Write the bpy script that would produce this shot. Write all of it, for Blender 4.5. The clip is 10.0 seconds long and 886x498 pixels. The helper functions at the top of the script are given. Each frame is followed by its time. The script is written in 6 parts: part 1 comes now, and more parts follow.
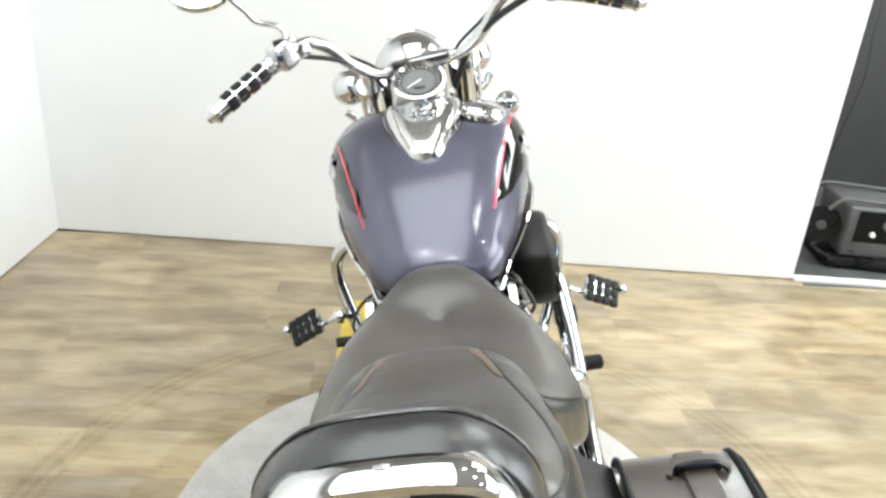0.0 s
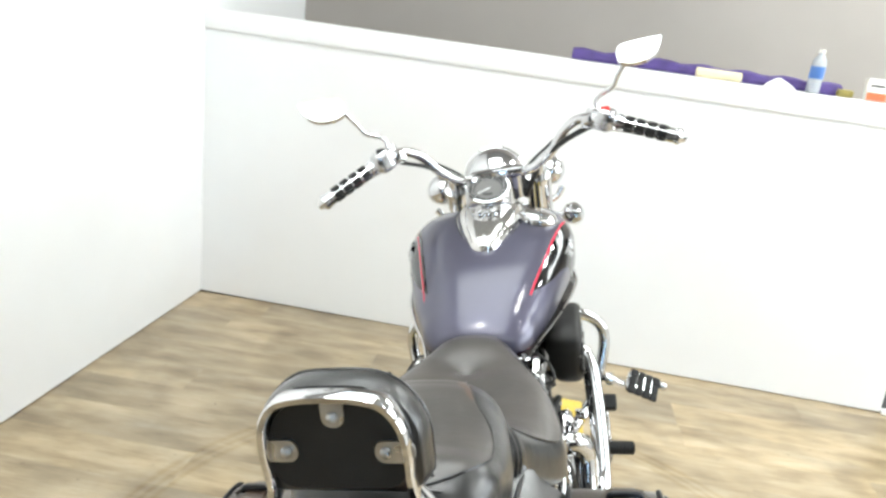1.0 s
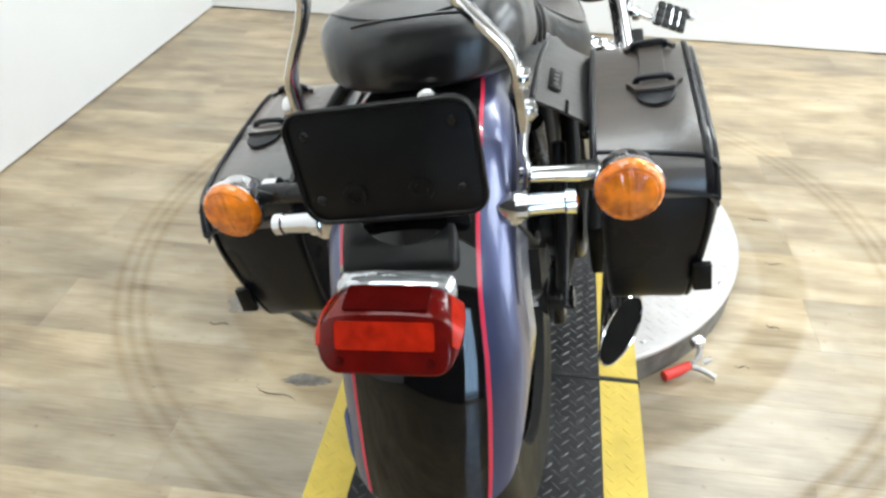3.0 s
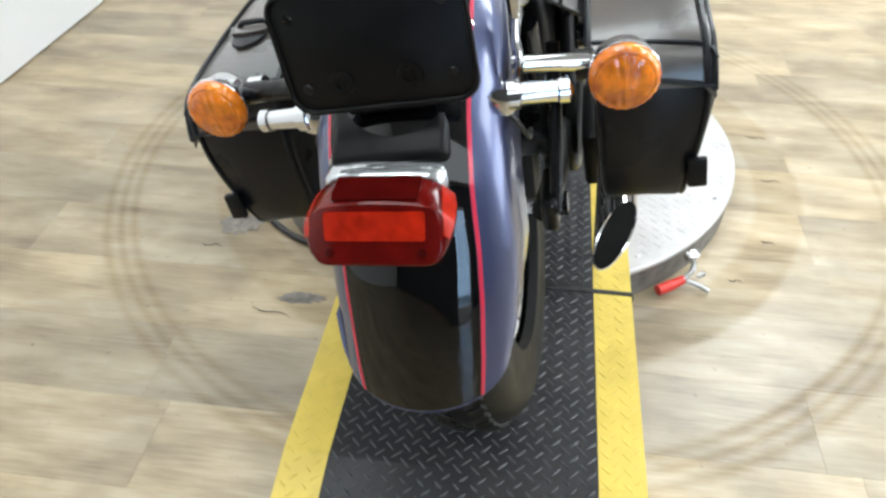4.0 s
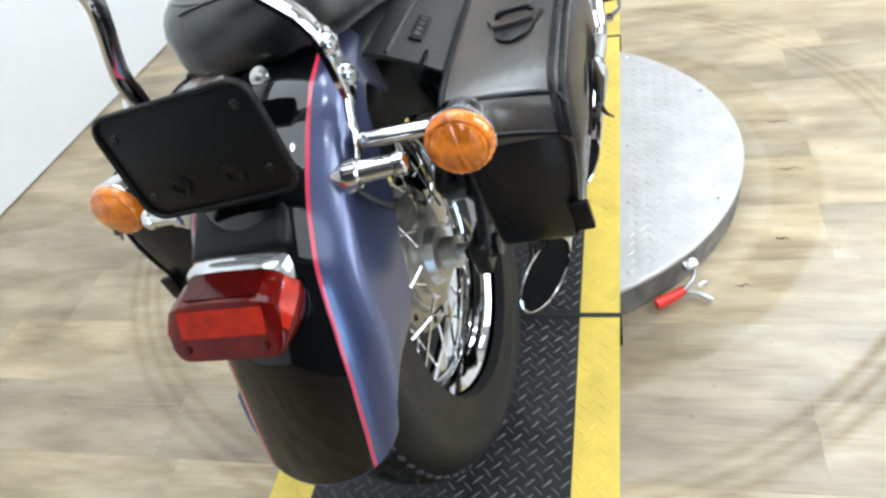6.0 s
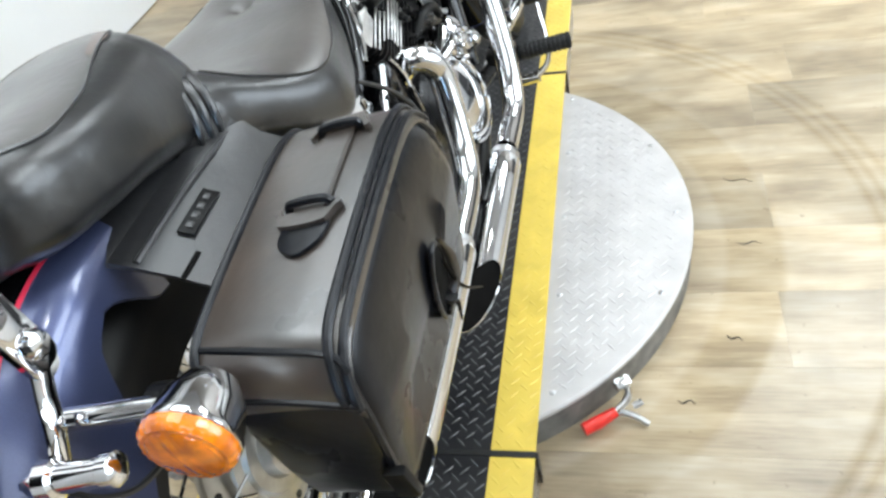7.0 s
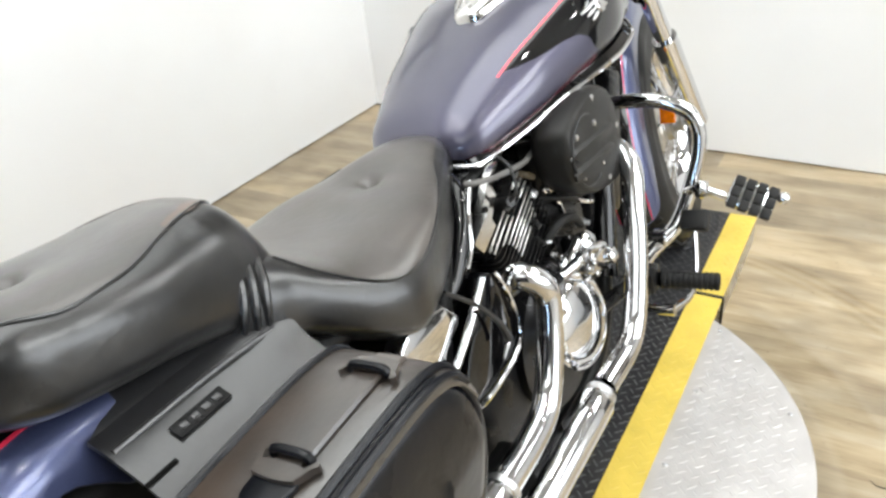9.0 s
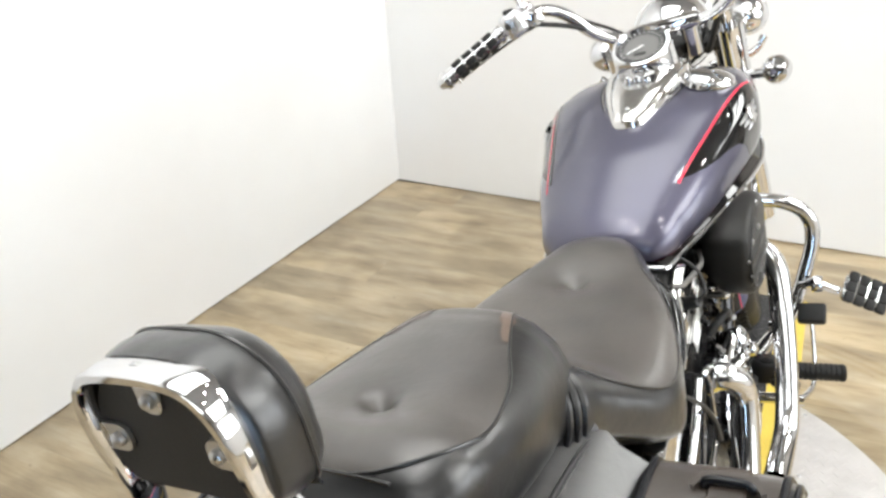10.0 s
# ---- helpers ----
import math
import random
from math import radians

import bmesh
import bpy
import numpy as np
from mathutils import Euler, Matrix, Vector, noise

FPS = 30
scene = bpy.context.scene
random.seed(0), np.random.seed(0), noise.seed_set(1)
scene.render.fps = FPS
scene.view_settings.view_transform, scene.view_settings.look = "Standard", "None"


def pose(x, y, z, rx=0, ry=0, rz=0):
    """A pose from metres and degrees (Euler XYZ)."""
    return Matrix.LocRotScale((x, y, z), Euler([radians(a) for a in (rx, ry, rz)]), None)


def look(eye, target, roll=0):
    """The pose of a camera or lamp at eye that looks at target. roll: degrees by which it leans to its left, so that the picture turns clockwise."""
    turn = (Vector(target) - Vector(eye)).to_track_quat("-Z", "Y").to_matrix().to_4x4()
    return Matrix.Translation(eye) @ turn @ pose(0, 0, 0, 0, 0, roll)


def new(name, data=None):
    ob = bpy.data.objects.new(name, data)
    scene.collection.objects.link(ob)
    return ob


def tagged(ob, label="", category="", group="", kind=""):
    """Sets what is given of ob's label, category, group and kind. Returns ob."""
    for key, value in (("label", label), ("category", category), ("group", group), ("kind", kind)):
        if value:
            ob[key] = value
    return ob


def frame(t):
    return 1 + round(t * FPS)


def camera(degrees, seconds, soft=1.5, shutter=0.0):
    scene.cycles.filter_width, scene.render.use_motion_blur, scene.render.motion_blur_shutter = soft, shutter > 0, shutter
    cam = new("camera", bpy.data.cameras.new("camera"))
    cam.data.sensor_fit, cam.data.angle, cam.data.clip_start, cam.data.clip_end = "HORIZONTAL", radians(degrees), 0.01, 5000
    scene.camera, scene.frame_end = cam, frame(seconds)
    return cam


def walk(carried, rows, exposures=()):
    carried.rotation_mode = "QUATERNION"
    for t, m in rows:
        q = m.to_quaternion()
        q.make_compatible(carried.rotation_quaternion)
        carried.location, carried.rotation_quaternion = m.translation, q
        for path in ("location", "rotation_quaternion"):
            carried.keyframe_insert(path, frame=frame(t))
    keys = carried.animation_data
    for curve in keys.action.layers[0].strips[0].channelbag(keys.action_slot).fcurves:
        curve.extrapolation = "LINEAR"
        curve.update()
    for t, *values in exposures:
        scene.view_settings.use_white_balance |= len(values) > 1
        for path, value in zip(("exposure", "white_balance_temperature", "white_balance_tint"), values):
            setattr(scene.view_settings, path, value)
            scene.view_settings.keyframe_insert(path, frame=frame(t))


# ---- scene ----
cam = camera(61.4, 10.0, soft=2.8)
PATH = [
    (0, (-0.121, -0.669, 1.284), (0.016, 1.158, 0.481), 4.6),
    (0.5, (-0.102, -0.821, 1.363), (-0.057, 1.073, 0.722), 5.0),
    (1, (0.032, -0.956, 1.36), (-0.194, 0.946, 0.784), 6.5),
    (1.5, (0.122, -0.997, 1.344), (-0.238, 0.858, 0.689), 3.8),
    (2, (0.091, -1.024, 1.289), (-0.322, 0.769, 0.504), 0.3),
    (2.5, (0.068, -1.046, 1.203), (-0.229, 0.635, 0.16), -0.3),
    (3, (0.068, -1.072, 1.157), (-0.156, 0.528, -0.022), 0.4),
    (4.5, (0.079, -1.099, 1.105), (-0.102, 0.351, -0.261), -0.6),
    (5, (0.091, -1.11, 1.106), (-0.08, 0.297, -0.304), -4.3),
    (6.3, (0.401, -0.893, 1.159), (-0.154, 0.551, -0.109), -13.6),
    (6.5, (0.427, -0.803, 1.157), (-0.117, 0.63, -0.127), -12.2),
    (7, (0.477, -0.627, 1.164), (-0.029, 0.763, -0.182), -15.8),
    (7.5, (0.552, -0.477, 1.168), (-0.218, 0.869, -0.095), -15.0),
    (8, (0.6, -0.394, 1.173), (-0.296, 0.931, -0.027), -13.5),
    (8.5, (0.612, -0.375, 1.181), (-0.365, 0.971, 0.069), -12.6),
    (9, (0.553, -0.453, 1.213), (-0.387, 0.977, 0.178), -6.5),
    (9.5, (0.36, -0.581, 1.26), (-0.505, 0.909, 0.245), -6.7),
    (10, (0.219, -0.634, 1.301), (-0.605, 0.952, 0.404), -3.0),
]
EXPO = [(0.0, -0.08, 6850, 10), (1.5, -0.09, 6800, 10), (3.0, 0.0, 6600, 10), (5.0, -0.02, 6400, 10), (6.5, -0.06, 6250, 10), (7.5, -0.12, 6600, 10), (8.5, -0.15, 6700, 11), (9.5, -0.14, 7050, 14), (10.0, -0.12, 7050, 14)]
walk(cam, [(t, look(eye, target, roll)) for t, eye, target, roll in PATH], EXPO)

# ---- light ----
world = bpy.data.worlds.new("world")
scene.world = world
world.use_nodes = True
wn = world.node_tree
sky = wn.nodes.new("ShaderNodeTexSky")
sky.sky_type, sky.sun_disc = "NISHITA", False
sky.sun_elevation, sky.sun_rotation = radians(40), radians(200)
wn.links.new(sky.outputs[0], wn.nodes["Background"].inputs[0])
wn.nodes["Background"].inputs[1].default_value = 0.15

LAMP_W = 5.0
LAMP_COL = (0.925, 0.98, 1.0)
LAMP_AT = [(-0.3, -0.85), (-0.8, -0.4), (0.5, 1.1), (1.15, 2.0), (1.45, 1.6), (0.9, 0.3), (1.4, -0.4), (2.2, 0.3)]      # small bright spots
PANEL_AT = [(2.85, 0.3, 1.7, 2.4, 120.0), (0.9, -2.5, 2.4, 1.3, 28.0), (-0.55, 0.35, 1.5, 3.0, 64.0), (1.85, 2.65, 1.2, 0.9, 55.0)]      # wide diffusing panels, unseen, rear and left added as fill: place, size, watts
CEIL = 3.0


def lamp_at(x, y):
    d = bpy.data.lights.new("ceiling_lamp", "AREA")
    d.shape, d.size, d.energy, d.color = "DISK", 0.1, LAMP_W, LAMP_COL
    ob = new("ceiling_lamp", d)
    ob.matrix_world = pose(x, y, CEIL - 0.05)
    return ob


for lx, ly in LAMP_AT:
    lamp_at(lx, ly)
for lx, ly, lw, ld, watts in PANEL_AT:
    d = bpy.data.lights.new("added_panel_lamp", "AREA")
    d.shape, d.size, d.size_y, d.energy, d.color = "RECTANGLE", lw, ld, watts, (0.88, 0.965, 1.0)
    new("added_panel_lamp", d).matrix_world = pose(lx, ly, CEIL - 0.035)
# daylight in the wide window of the side wall
WY0, WY1, WZ0, WZ1 = -1.3, 2.1, 1.0, 2.6
d = bpy.data.lights.new("window_daylight", "AREA")
d.shape, d.size, d.size_y, d.energy, d.color = "RECTANGLE", WZ1 - WZ0 - 0.1, WY1 - WY0 - 0.1, 105.0, (0.86, 0.94, 1.0)
new("window_daylight", d).matrix_world = pose(3.985, (WY0 + WY1) / 2, (WZ0 + WZ1) / 2, 0, 90, 0)


# ---- materials ----
def mat(name, base, rough=0.5, metal=0.0, var=0.0, scale=40.0, bump=0.0, bscale=200.0, coat=0.0, rvar=0.0, spec=0.5,
        trans=0.0, crough=0.03, dirt=None, dscale=3.0, damount=0.5, dsoft=(0.52, 0.72)):
    """A surface with colour variation at two scales, uneven gloss and fine relief."""
    m = bpy.data.materials.new(name)
    m.use_nodes = True
    nt = m.node_tree
    b = nt.nodes["Principled BSDF"]
    b.inputs["Base Color"].default_value = (*base, 1)
    b.inputs["Roughness"].default_value = rough
    b.inputs["Metallic"].default_value = metal
    b.inputs["Coat Weight"].default_value = coat
    b.inputs["Coat Roughness"].default_value = crough
    b.inputs["Specular IOR Level"].default_value = spec
    b.inputs["Transmission Weight"].default_value = trans
    co = nt.nodes.new("ShaderNodeTexCoord")
    N, L = nt.nodes.new, nt.links.new

    def noise_at(s, detail=4.0):
        n = N("ShaderNodeTexNoise")
        n.inputs["Scale"].default_value, n.inputs["Detail"].default_value = s, detail
        L(co.outputs["Object"], n.inputs["Vector"])
        return n.outputs["Fac"]

    if var or dirt:
        a = N("ShaderNodeMapRange")
        L(noise_at(scale), a.inputs[0])
        a.inputs[1].default_value, a.inputs[2].default_value = 0.3, 0.7
        a.inputs[3].default_value, a.inputs[4].default_value = 1 - var, 1 + var
        hsv = N("ShaderNodeHueSaturation")
        hsv.inputs["Color"].default_value = (*base, 1)
        L(a.outputs[0], hsv.inputs["Value"])
        col = hsv.outputs[0]
        if dirt:
            r = N("ShaderNodeMapRange")
            L(noise_at(dscale, 8.0), r.inputs[0])
            r.inputs[1].default_value, r.inputs[2].default_value = dsoft
            r.inputs[3].default_value, r.inputs[4].default_value = 0, damount
            mx = N("ShaderNodeMix")
            mx.data_type = "RGBA"
            L(r.outputs[0], mx.inputs[0])
            L(col, mx.inputs[6])
            mx.inputs[7].default_value = (*dirt, 1)
            col = mx.outputs[2]
        L(col, b.inputs["Base Color"])
    if rvar:
        a = N("ShaderNodeMapRange")
        L(noise_at(scale * 0.4, 6.0), a.inputs[0])
        a.inputs[1].default_value, a.inputs[2].default_value = 0.3, 0.7
        a.inputs[3].default_value, a.inputs[4].default_value = max(0.02, rough - rvar), rough + rvar
        L(a.outputs[0], b.inputs["Roughness"])
    if bump:
        bp = N("ShaderNodeBump")
        bp.inputs["Strength"].default_value, bp.inputs["Distance"].default_value = bump, 0.001
        L(noise_at(bscale, 6.0), bp.inputs["Height"])
        L(bp.outputs[0], b.inputs["Normal"])
    return m


def leather(name, base, rough=0.42, crease=90.0, strength=0.35, wear=(0.07, 0.06, 0.05), amount=0.35, spec=0.5, coat=0.7):
    """Dark leather: fine cell grain, soft creases and paler worn patches."""
    m = mat(name, base, rough, var=0.18, scale=25, rvar=0.07, dirt=wear, dscale=5, damount=amount, dsoft=(0.4, 0.75), spec=spec, coat=coat)
    m.node_tree.nodes["Principled BSDF"].inputs["Coat Roughness"].default_value = 0.29
    m.node_tree.nodes["Principled BSDF"].inputs["Coat IOR"].default_value = 1.5 + 0.15 * (coat >= 0.85)
    nt = m.node_tree
    N, L = nt.nodes.new, nt.links.new
    co = N("ShaderNodeTexCoord")
    v = N("ShaderNodeTexVoronoi")
    v.feature = "DISTANCE_TO_EDGE"
    v.inputs["Scale"].default_value = 620
    L(co.outputs["Object"], v.inputs["Vector"])
    n = N("ShaderNodeTexNoise")
    n.inputs["Scale"].default_value, n.inputs["Detail"].default_value = crease, 5
    L(co.outputs["Object"], n.inputs["Vector"])
    ad = N("ShaderNodeMath")
    ad.operation = "MULTIPLY_ADD"
    L(v.outputs["Distance"], ad.inputs[0])
    ad.inputs[1].default_value = 0.35
    n3 = N("ShaderNodeTexNoise")
    n3.inputs["Scale"].default_value, n3.inputs["Detail"].default_value = 16, 3
    L(co.outputs["Object"], n3.inputs["Vector"])
    ad3 = N("ShaderNodeMath")
    ad3.operation = "MULTIPLY_ADD"
    L(n3.outputs["Fac"], ad3.inputs[0])
    ad3.inputs[1].default_value = 1.2
    L(n.outputs["Fac"], ad3.inputs[2])
    L(ad3.outputs[0], ad.inputs[2])
    bp = N("ShaderNodeBump")
    bp.inputs["Strength"].default_value, bp.inputs["Distance"].default_value = strength, 0.0012
    L(ad.outputs[0], bp.inputs["Height"])
    L(bp.outputs[0], nt.nodes["Principled BSDF"].inputs["Normal"])
    cb = N("ShaderNodeBump")      # the polished top coat follows the creases, not the cell grain
    cb.inputs["Strength"].default_value, cb.inputs["Distance"].default_value = strength * 0.8, 0.0012
    L(ad3.outputs[0], cb.inputs["Height"])
    L(cb.outputs[0], nt.nodes["Principled BSDF"].inputs["Coat Normal"])
    return m


CHROME = mat("chrome", (0.68, 0.68, 0.69), 0.06, 1.0, rvar=0.03, scale=20)
STEEL = mat("brushed_steel", (0.55, 0.55, 0.55), 0.3, 1.0, var=0.1, rvar=0.1, scale=60)
CAST = mat("cast_aluminium", (0.5, 0.5, 0.5), 0.42, 0.9, var=0.12, scale=30, bump=0.2, rvar=0.1)
DARKMETAL = mat("black_engine_paint", (0.006, 0.006, 0.0065), 0.3, 0.0, spec=0.3, var=0.3, scale=40, bump=0.15, rvar=0.12, dirt=(0.02, 0.018, 0.016), dscale=14)
BLACKGLOSS = mat("black_gloss_paint", (0.002, 0.002, 0.0024), 0.06, 0.0, coat=1.0, spec=0.0, rvar=0.03, scale=10)
BLACKSATIN = mat("black_satin_plastic", (0.005, 0.005, 0.0052), 0.36, spec=0.17, var=0.2, scale=60, bump=0.12, bscale=500, rvar=0.08)
AIRBLACK = mat("black_wrinkle_paint", (0.011, 0.0105, 0.0095), 0.45, spec=0.32, var=0.15, scale=50, bump=0.3, bscale=420, rvar=0.06)
RUBBER = mat("rubber", (0.010, 0.010, 0.010), 0.55, spec=0.3, var=0.25, scale=30, bump=0.2, bscale=150, rvar=0.1, dirt=(0.03, 0.028, 0.026), dscale=12, damount=0.4)
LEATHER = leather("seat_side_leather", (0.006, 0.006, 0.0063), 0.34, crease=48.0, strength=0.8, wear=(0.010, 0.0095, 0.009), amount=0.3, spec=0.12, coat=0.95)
# worn top leather, its base raised further to carry sheen from above
SEATTOP = leather("worn_sheened_seat_top", (0.046, 0.0415, 0.038), 0.4, coat=0.7, wear=(0.095, 0.078, 0.066), amount=0.55)
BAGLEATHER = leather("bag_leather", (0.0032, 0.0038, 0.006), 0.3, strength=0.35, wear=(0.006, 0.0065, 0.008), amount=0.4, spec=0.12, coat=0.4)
SUEDE = mat("padded_black_vinyl", (0.005, 0.005, 0.005), 0.6, var=0.2, scale=60, bump=0.2, bscale=300)
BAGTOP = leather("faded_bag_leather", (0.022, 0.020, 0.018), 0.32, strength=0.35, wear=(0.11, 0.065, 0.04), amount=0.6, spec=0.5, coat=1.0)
YOKE = leather("yoke_vinyl", (0.010, 0.010, 0.0112), 0.34, strength=0.35, amount=0.4, wear=(0.026, 0.025, 0.025), spec=0.2, coat=0.95)
PAINT = mat("violet_metallic_paint", (0.074, 0.071, 0.110), 0.4, 0.7, coat=1.0, crough=0.15, var=0.08, scale=700, rvar=0.03)
BLACKPANEL = mat("black_graphic_paint", (0.003, 0.003, 0.0035), 0.08, spec=0.4, coat=0.5, rvar=0.03, scale=10)
PAINTLT = mat("blue_metallic_paint", (0.062, 0.076, 0.16), 0.36, 0.7, coat=1.0, crough=0.15, var=0.08, scale=700, rvar=0.03)
PINK = mat("red_pinstripe", (0.62, 0.03, 0.07), 0.25, coat=1.0)
MAROON = mat("maroon_paint", (0.12, 0.012, 0.03), 0.25, 0.3, coat=1.0)
RED = mat("red_lens", (0.095, 0.003, 0.002), 0.08, var=0.25, scale=30, rvar=0.03, spec=0.3)
REDIN = mat("red_lens_window", (0.36, 0.013, 0.003), 0.25, var=0.3, scale=60, spec=0.2)
AMBER = mat("amber_lens", (0.85, 0.22, 0.004), 0.09, coat=0.8, var=0.35, scale=45, bump=0.5, bscale=70, dirt=(0.38, 0.055, 0.001), dscale=48, damount=0.85, dsoft=(0.4, 0.75))
# muffler soot, also the black that stands for shade inside openings
SOOT_HOLLOW = mat("soot_and_hollow_black", (0.004, 0.0038, 0.0036), 0.9, var=0.3, scale=40, spec=0.1)
CLEARTOP = mat("smoked_clear_plastic", (0.45, 0.46, 0.47), 0.07, 0.7, coat=1.0, var=0.15, scale=25)
SATINCHROME = mat("soft_chrome", (0.74, 0.73, 0.715), 0.12, 1.0, rvar=0.05, scale=30)
MIRROR = mat("mirror_glass", (0.45, 0.46, 0.47), 0.04, 1.0)
DIAL = mat("dial_face", (0.14, 0.137, 0.132), 0.5, var=0.05, scale=30)
INK = mat("dial_marks", (0.02, 0.02, 0.02), 0.5)
REDSW = mat("red_switch", (0.75, 0.03, 0.02), 0.35)
GREYPL = mat("grey_switch_housing", (0.66, 0.66, 0.67), 0.25, 0.8, rvar=0.1)
SILVER = mat("silver_drum", (0.42, 0.40, 0.36), 0.35, 0.9, var=0.15, scale=40, dirt=(0.12, 0.1, 0.07), dscale=16, damount=0.5, bump=0.15)
CABLE = mat("cable_sheath", (0.015, 0.015, 0.015), 0.4)
GREYHOSE = mat("grey_hose", (0.13, 0.125, 0.12), 0.5)
FINEDGE = mat("polished_fin", (0.82, 0.82, 0.8), 0.32, 1.0, var=0.15, scale=90)
BRASS = mat("stained_brass", (0.05, 0.035, 0.015), 0.5, 0.2, var=0.3, scale=60)
WALLMAT = mat("white_wall_paint", (0.82, 0.825, 0.825), 0.55, var=0.015, scale=3, bump=0.06, bscale=90, dirt=(0.72, 0.67, 0.65), dscale=0.9, damount=0.35, dsoft=(0.4, 0.75))
CEILMAT = mat("grey_ceiling_paint", (0.45, 0.45, 0.45), 0.7, var=0.02, scale=4, bump=0.1)
TRIMMAT = mat("white_trim_paint", (0.84, 0.84, 0.83), 0.35, var=0.02, scale=8)
BEIGE = mat("beige_wall_paint", (0.34, 0.31, 0.285), 0.6, var=0.03, scale=3, bump=0.06, bscale=80)
DARKFLOOR = mat("dark_concrete", (0.07, 0.07, 0.07), 0.6, var=0.3, scale=6, bump=0.2)
TREADAL = mat("worn_tread_aluminium", (0.50, 0.48, 0.465), 0.45, 0.3, var=0.1, scale=14, bump=0.12, bscale=80, rvar=0.1, dirt=(0.36, 0.33, 0.3), dscale=9, damount=0.25)
RIMDIRT = mat("scuffed_disc_edge", (0.16, 0.15, 0.135), 0.55, 0.2, var=0.35, scale=26, dirt=(0.035, 0.032, 0.028), dscale=14, damount=0.9, bump=0.3)
MATBLACK = mat("black_tread_mat", (0.010, 0.010, 0.0115), 0.47, spec=0.4, var=0.25, scale=14, bump=0.2, bscale=160, rvar=0.12, dirt=(0.04, 0.038, 0.036), dscale=6, damount=0.5)
MATYEL = mat("yellow_tread_mat", (0.70, 0.51, 0.085), 0.48, var=0.1, scale=12, bump=0.15, bscale=160, rvar=0.1, dirt=(0.42, 0.29, 0.03), dscale=11, damount=0.45)
REDGRIP = mat("red_grip_plastic", (0.68, 0.03, 0.02), 0.35, var=0.1, scale=60)
# worn lugs, paled further to carry the glints along their edges
WORN_GLINT_LUG = mat("worn_glinting_black_tread", (0.045, 0.045, 0.047), 0.38, var=0.3, scale=20, rvar=0.1)
SUBFLOOR = mat("dark_joint_floor", (0.2, 0.15, 0.085), 0.7, var=0.2, scale=20)


def plank_mat():
    """Oak-look vinyl: long grain along x, per-plank tone, scuffs and turntable tyre rings."""
    m = bpy.data.materials.new("oak_vinyl_plank")
    m.use_nodes = True
    nt = m.node_tree
    N, L = nt.nodes.new, nt.links.new
    b = nt.nodes["Principled BSDF"]
    g = N("ShaderNodeNewGeometry")
    oi = N("ShaderNodeObjectInfo")
    sep = N("ShaderNodeSeparateXYZ")
    L(g.outputs["Position"], sep.inputs[0])

    def math_(op, *vals):
        n = N("ShaderNodeMath")
        n.operation = op
        for i, v in enumerate(vals):
            if isinstance(v, (int, float)):
                n.inputs[i].default_value = v
            else:
                L(v, n.inputs[i])
        return n.outputs[0]

    shift = math_("MULTIPLY", oi.outputs["Random"], 37.0)
    cv = N("ShaderNodeCombineXYZ")
    L(math_("ADD", math_("MULTIPLY", sep.outputs[0], 3.0), shift), cv.inputs[0])
    L(math_("MULTIPLY", sep.outputs[1], 11.0), cv.inputs[1])
    L(shift, cv.inputs[2])
    n1 = N("ShaderNodeTexNoise")
    n1.inputs["Scale"].default_value, n1.inputs["Detail"].default_value, n1.inputs["Distortion"].default_value = 1.5, 8, 0.15
    L(cv.outputs[0], n1.inputs["Vector"])
    cv2 = N("ShaderNodeCombineXYZ")
    L(math_("ADD", math_("MULTIPLY", sep.outputs[0], 12.0), shift), cv2.inputs[0])
    L(math_("MULTIPLY", sep.outputs[1], 160.0), cv2.inputs[1])
    n2 = N("ShaderNodeTexNoise")
    n2.inputs["Scale"].default_value, n2.inputs["Detail"].default_value = 1.0, 6
    L(cv2.outputs[0], n2.inputs["Vector"])
    ramp = N("ShaderNodeValToRGB")
    e = ramp.color_ramp.elements
    e[0].position, e[0].color = 0.29, (0.19, 0.135, 0.076, 1)
    e[1].position, e[1].color = 0.71, (0.475, 0.398, 0.286, 1)
    mid = ramp.color_ramp.elements.new(0.5)
    mid.color = (0.365, 0.284, 0.177, 1)
    mixed = math_("ADD", math_("MULTIPLY", n1.outputs["Fac"], 0.72), math_("MULTIPLY", n2.outputs["Fac"], 0.28))
    L(mixed, ramp.inputs[0])
    hsv = N("ShaderNodeHueSaturation")
    L(ramp.outputs[0], hsv.inputs["Color"])
    L(math_("ADD", 0.80, math_("MULTIPLY", oi.outputs["Random"], 0.3)), hsv.inputs["Value"])
    L(math_("ADD", 1.0, math_("MULTIPLY", oi.outputs["Random"], 0.1)), hsv.inputs["Saturation"])
    # broad stained and faded patches
    blot = N("ShaderNodeTexNoise")
    blot.inputs["Scale"].default_value, blot.inputs["Detail"].default_value = 1.0, 4
    cv3 = N("ShaderNodeCombineXYZ")
    L(math_("ADD", math_("MULTIPLY", sep.outputs[0], 3.2), shift), cv3.inputs[0])
    L(math_("MULTIPLY", sep.outputs[1], 5.5), cv3.inputs[1])
    L(cv3.outputs[0], blot.inputs["Vector"])
    bm_ = N("ShaderNodeMapRange")
    L(blot.outputs["Fac"], bm_.inputs[0])
    bm_.inputs[1].default_value, bm_.inputs[2].default_value, bm_.inputs[3].default_value, bm_.inputs[4].default_value = 0.34, 0.66, 0.76, 1.16
    hsv2 = N("ShaderNodeHueSaturation")
    L(hsv.outputs[0], hsv2.inputs["Color"])
    L(bm_.outputs[0], hsv2.inputs["Value"])
